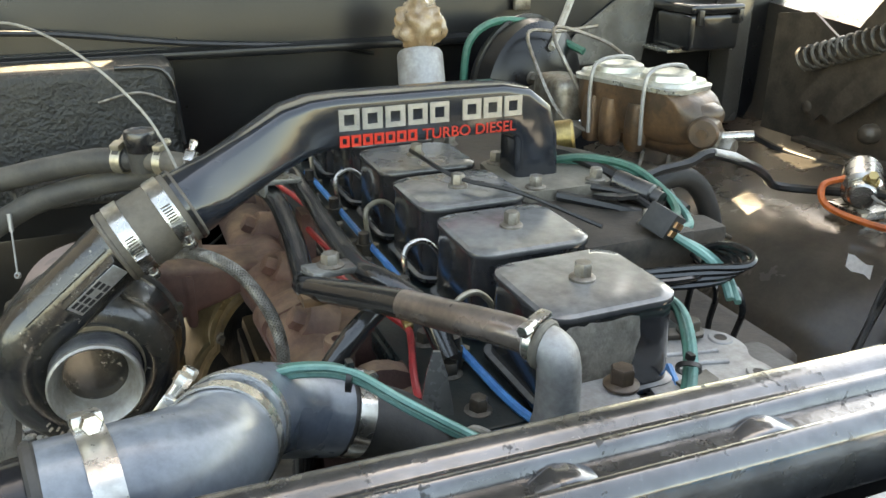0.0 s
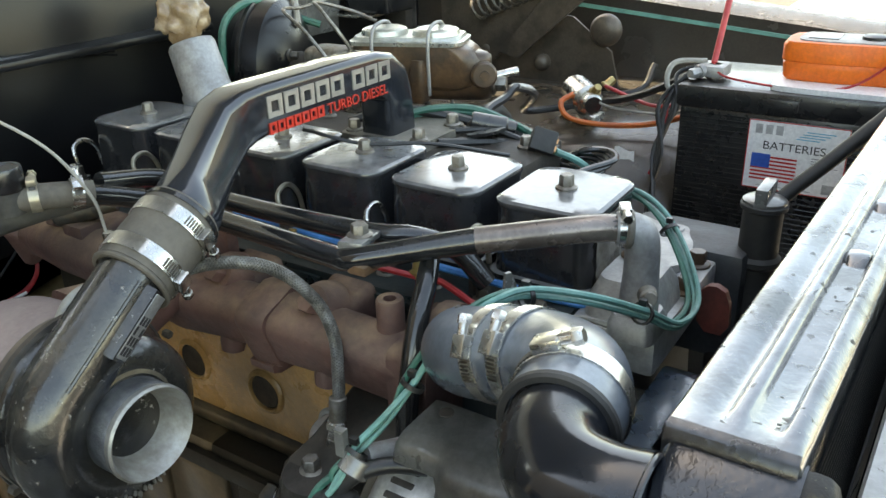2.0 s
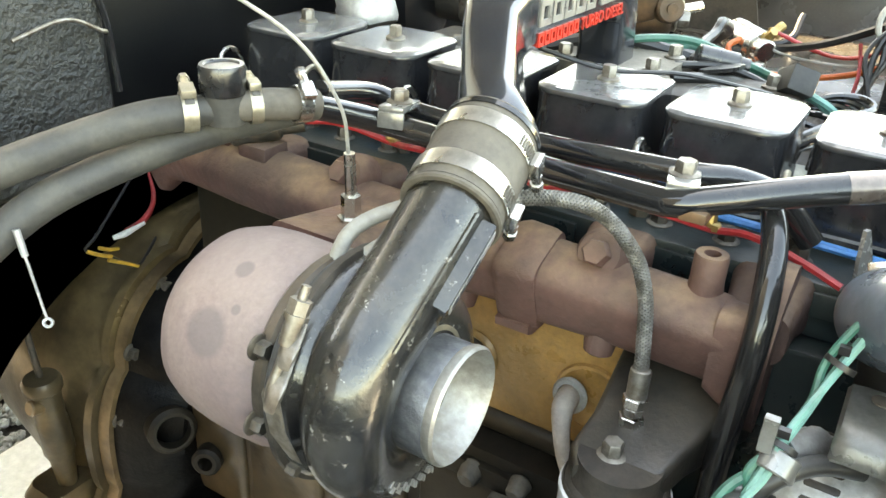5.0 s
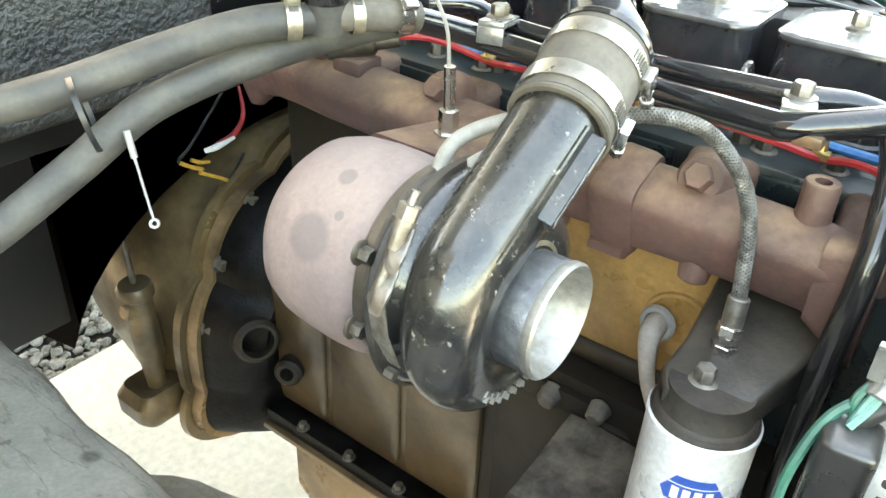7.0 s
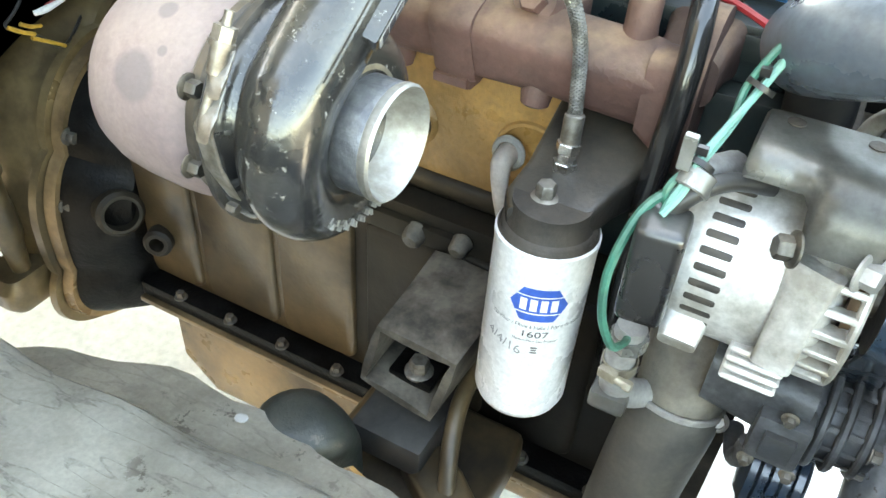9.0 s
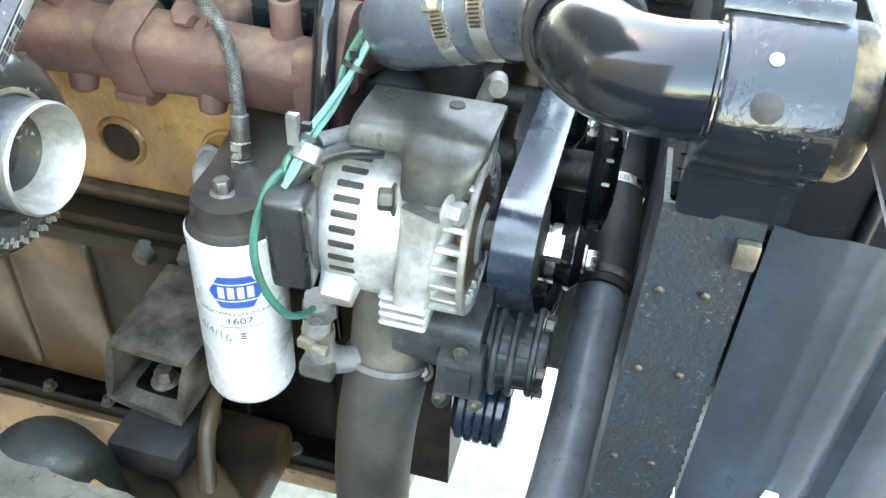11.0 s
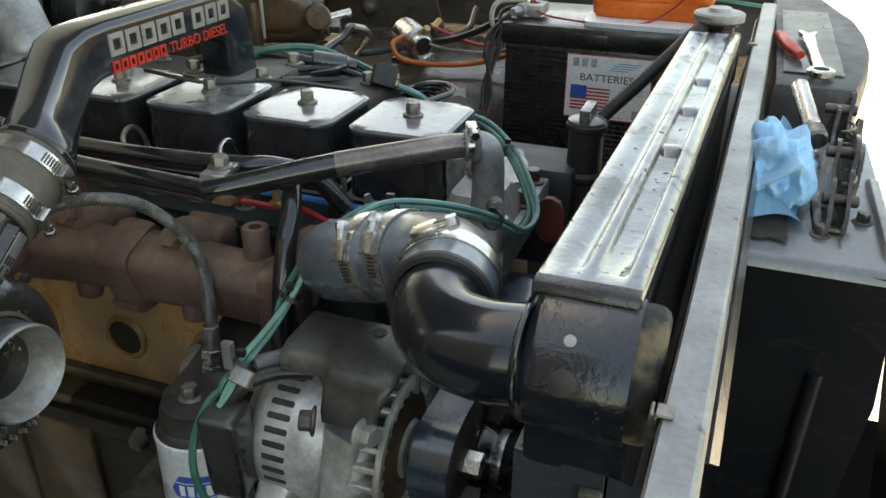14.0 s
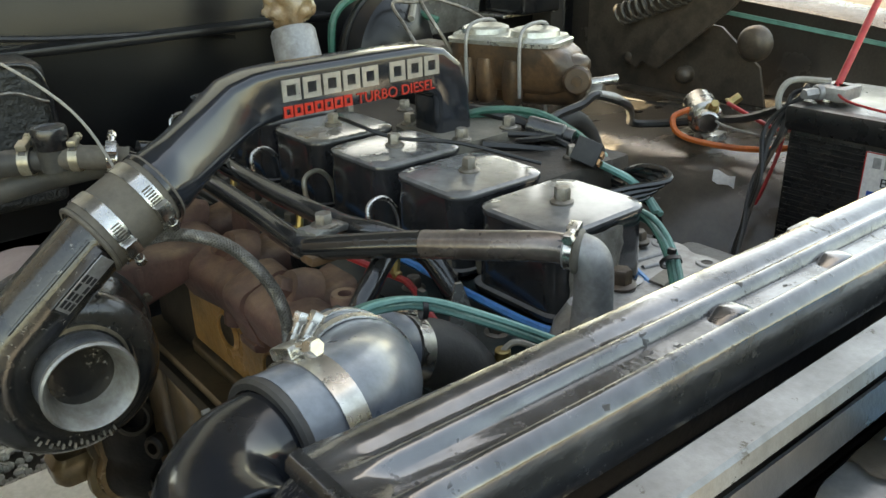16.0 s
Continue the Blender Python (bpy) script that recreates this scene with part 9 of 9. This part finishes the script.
b = B()
cmx = Matrix.Translation((0.15, 0.10, 1.085)) @ pose(0, 0, 0, 20, 25, 35)
box(b, (-0.018, -0.014, -0.013), (0.018, 0.014, 0.013), 0.002, m=cmx)
part("shell", b, "rubber", ob)
b = B()
for i in range(3):
    for j in range(2):
        box(b, (-0.012 + i * 0.009, -0.0165, -0.008 + j * 0.009), (-0.006 + i * 0.009, -0.013, -0.002 + j * 0.009), m=cmx)
part("contact", b, "copper", ob)
wire("green_lead", [(0.155, 0.085, 1.075), (0.175, 0.065, 1.06), (0.185, 0.05, 1.045), (0.18, 0.03, 1.03)], 0.004, "teal_wire", "teal wires hanging from a black connector", "wire", "teal wires")
wire("green_lead", [(0.16, 0.09, 1.072), (0.185, 0.075, 1.058), (0.2, 0.06, 1.04), (0.19, 0.03, 1.025)], 0.0035, "teal_wire", "teal wires hanging from a black connector", "wire", "teal wires")
wire("harness", [(0.13, 0.30, 1.09), (0.165, 0.27, 1.10), (0.195, 0.22, 1.10), (0.205, 0.17, 1.085), (0.19, 0.13, 1.078), (0.16, 0.11, 1.082)], 0.0045, "green_wire", "dark green wires from plenum to connector", "wire")
wire("harness", [(0.13, 0.31, 1.085), (0.17, 0.28, 1.092), (0.205, 0.22, 1.092), (0.215, 0.17, 1.078), (0.2, 0.12, 1.07), (0.17, 0.1, 1.075)], 0.004, "teal_wire", "teal wires from plenum to connector", "wire")
for k in range(4):
    wire("pump_loop", [(0.19, 0.16 - 0.02 * k, 1.03 + 0.006 * k), (0.2, 0.1 - 0.01 * k, 1.048 + 0.006 * k), (0.205, 0.07 - 0.01 * k, 1.05 + 0.006 * k), (0.19, 0.045 - 0.006 * k, 1.045 + 0.006 * k), (0.15, 0.05, 1.04 + 0.006 * k), (0.08, 0.085, 1.035 + 0.004 * k)], 0.0035, "black", "black steel fuel line bent in a tight loop", "fuel line", "fuel lines")
b = B()
tube(b, [(0.215, 0.255, 1.02), (0.25, 0.245, 1.064), (0.285, 0.24, 1.072), (0.318, 0.24, 1.045), (0.338, 0.238, 0.99), (0.325, 0.23, 0.93)], 0.0125, 16)
lone("fuel_hose", b, "rubber", (0.215, 0.255, 1.02), "thick black rubber hose arching beside the injection pump", "hose")
b = B()
box(b, (0.17, 0.17, 1.05), (0.21, 0.215, 1.09), 0.004)
box(b, (0.18, 0.12, 1.02), (0.25, 0.16, 1.06), 0.006)
lone("throttle_bracket", b, "grime", (0.19, 0.18, 1.02), "dark bracket beside the intake plenum", "bracket")

for pts, r_ in (([(0.12, 0.36, 1.085), (0.155, 0.30, 1.098), (0.185, 0.24, 1.088), (0.2, 0.17, 1.072)], 0.0065), ([(0.18, 0.37, 1.08), (0.2, 0.3, 1.085), (0.215, 0.23, 1.08), (0.235, 0.17, 1.06)], 0.008), ([(0.14, 0.22, 1.085), (0.165, 0.18, 1.085), (0.175, 0.14, 1.075), (0.16, 0.10, 1.06)], 0.004), ([(0.1, 0.21, 1.082), (0.14, 0.17, 1.078), (0.18, 0.15, 1.068), (0.22, 0.15, 1.06)], 0.0055)):
    wire("taped_loom", pts, r_, "black_wire", "black taped wiring loom beside the intake plenum", "cable", "taped looms")
b = B()
cyl(b, (0.166, 0.205, 1.093), (0.186, 0.165, 1.085), 0.012, n=18, bevel=0.002)
cyl(b, (0.186, 0.165, 1.085), (0.19, 0.155, 1.083), 0.009, n=14)
lone("round_connector", b, "battery", (0.17, 0.19, 1.08), "round black plug on the loom beside the plenum", "connector")
b = B()
plate(b, soften([(0.125, 0.195, 1.082), (0.16, 0.185, 1.082), (0.165, 0.150, 1.09), (0.13, 0.155, 1.09)], 1), (0, 0, 1), 0.004)
lone("cover_plate", b, "battery", (0.14, 0.17, 1.08), "square black plastic plate beside the plenum", "plate")

# ---- wires along the passenger's side ----
for k, (dy, dz, m_) in enumerate(((0, 0, "teal_wire"), (0.006, 0.003, "green_wire"), (-0.003, 0.006, "teal_wire"))):
    wire("alternator_wire", [(-0.345 + dy, 0.01, 0.985), (-0.337, 0.006 + dy, 0.998), (-0.324 + dy, 0.001, 1.008 + dz), (-0.30 + dy, -0.006, 1.020 + dz), (-0.279, -0.013 + dy, 1.038 + dz), (-0.266, -0.024 + dy, 1.062 + dz), (-0.253, -0.041 + dy, 1.084 + dz), (-0.232, -0.054 + dy, 1.094 + dz), (-0.204, -0.066 + dy, 1.0915 + dz), (-0.178, -0.10 + dy, 1.083 + dz), (-0.13, -0.125 + dy, 1.055 + dz), (-0.07, -0.135 + dy, 1.018 + dz), (-0.02, -0.135 + dy, 1.018 + dz), (0.025, -0.105 + dy, 1.045 + dz), (0.048, -0.07 + dy, 1.07 + dz), (0.062, -0.03 + dy, 1.075 + dz), (0.07, 0.03 + dy, 1.06)], 0.0024, m_, "bundle of teal green wires from alternator over to the engine", "wire", "alternator wires")
for p, d in (((-0.204, -0.064, 1.091), (0.9, -0.4, -0.1)), ((-0.326, 0.001, 1.010), (0.7, -0.2, 0.7)), ((-0.254, -0.04, 1.087), (0.6, -0.5, 0.6)), ((-0.277, -0.014, 1.041), (0.4, -0.3, 0.8)), ((0.035, -0.09, 1.058), (0.4, 0.6, 0.5)), ((-0.13, -0.125, 1.058), (0.9, -0.2, -0.5))):
    b = B()
    ring(b, p, d, 0.0075, 0.0092, 0.0035, 16)
    box(b, Vector(p) + Vector((-0.002, -0.003, 0.007)), Vector(p) + Vector((0.002, 0.003, 0.012)))
    lone("cable_tie", b, "black_wire", p, "black cable tie round a wire bundle", "cable tie", "cable ties")
wire("plug_wire", [(-0.326, 0.0, 1.0), (-0.345, 0.02, 0.985), (-0.362, 0.028, 0.95), (-0.362, 0.026, 0.91), (-0.345, 0.018, 0.87), (-0.318, 0.014, 0.85), (-0.3, 0.014, 0.845)], 0.003, "green_wire", "green wire hanging beside the alternator plug", "wire")
b = B()
ring(b, (-0.328, 0.0, 1.0), (0.7, -0.2, 0.7), 0.0085, 0.0115, 0.013, 18, 0.001)
box(b, (-0.334, 0.004, 1.008), (-0.328, 0.012, 1.03), 0.001)
lone("wire_clamp", b, "bracket", (-0.328, 0, 1.0), "dark strap clamp holding the wire bundle", "clamp")
wire("red_heater_wire", [(-0.135, 0.0, 1.018), (-0.128, 0.03, 1.026), (-0.115, 0.07, 1.03), (-0.108, 0.1, 1.024), (-0.122, 0.125, 1.032), (-0.14, 0.16, 1.042), (-0.142, 0.20, 1.044), (-0.125, 0.24, 1.03), (-0.14, 0.30, 1.042), (-0.14, 0.36, 1.04), (-0.118, 0.40, 1.03), (-0.14, 0.45, 1.045), (-0.16, 0.5, 1.04), (-0.15, 0.56, 1.03)], 0.0032, "red_wire", "red wire running along the head beside the pipes", "wire")
for p in ((-0.107, 0.101, 1.026), (-0.124, 0.24, 1.032), (-0.117, 0.4, 1.032)):
    b = B()
    box(b, Vector(p) - Vector((0.004, 0.007, 0.004)), Vector(p) + Vector((0.004, 0.007, 0.004)), 0.0015, 1)
    cyl(b, Vector(p), Vector(p) + Vector((0.004, 0.002, 0.016)), 0.004, n=8)
    lone("crimp_terminal", b, "brass", p, "small brass crimp terminal on a red wire", "terminal")
wire("blue_return_hose", [(-0.084, 0.56, 1.026), (-0.080, 0.44, 1.022), (-0.083, 0.33, 1.026), (-0.078, 0.22, 1.021), (-0.081, 0.12, 1.025), (-0.077, 0.03, 1.021), (-0.070, -0.03, 1.016), (-0.058, -0.054, 1.013), (-0.03, -0.063, 1.012), (0.02, -0.064, 1.013), (0.052, -0.06, 1.017), (0.064, -0.035, 1.022)], 0.0037, "blue_wire", "blue plastic return hose along the valve covers", "hose")
ob = thing("temperature_sender", (-0.125, -0.055, 0.99), "small brass temperature sender with a white collar", "sensor")
b = B()
cyl(b, (-0.124, -0.057, 0.985), (-0.124, -0.057, 1.004), 0.0095, n=6)
part("hex_body", b, "castal", ob)
b = B()
cyl(b, (-0.124, -0.057, 1.003), (-0.124, -0.057, 1.010), 0.0075, n=16, bevel=0.001)
part("collar", b, "sticker", ob, "white plastic collar")
b = B()
cyl(b, (-0.124, -0.057, 1.009), (-0.124, -0.057, 1.024), 0.0062, n=14, bevel=0.001)
part("terminal", b, "brass", ob)
b = B()
plate(b, soften([(-0.142, -0.012, 0.985), (-0.112, -0.025, 0.985), (-0.118, -0.008, 1.06), (-0.128, -0.004, 1.06)], 1), (0.3, 0.9, 0), 0.003)
lone("steel_strap", b, "bracket", (-0.13, -0.015, 0.985), "flat grey steel strap standing beside the head", "bracket")
wire("sender_wire", [(-0.124, -0.057, 1.022), (-0.116, -0.064, 1.03), (-0.1, -0.082, 1.022), (-0.092, -0.1, 1.012)], 0.0026, "beige_wire", "pale grey wire on the temperature sender", "wire")
wire("thin_black_wire", [(-0.03, 0.30, 1.12), (0.0, 0.24, 1.104), (0.04, 0.18, 1.102), (0.09, 0.11, 1.085)], 0.0022, "black_wire", "thin black wire lying over the valve covers", "wire")
wire("firewall_wire", [(-0.75, 0.68, 1.22), (-0.6, 0.7, 1.21), (-0.4, 0.74, 1.2), (-0.2, 0.755, 1.175), (0.0, 0.76, 1.16), (0.08, 0.76, 1.145)], 0.004, "black_wire", "dusty grey cable across the firewall", "cable")
b = B()
tube(b, [(-0.46, 0.62, 1.227), (-0.5, 0.64, 1.215), (-0.56, 0.67, 1.21), (-0.6, 0.69, 1.19)], (0.005, 0.012, 0.012, 0.008), 12)
lone("plug_connector", b, "rubber", (-0.5, 0.64, 1.2), "black cable plug at the firewall", "connector")
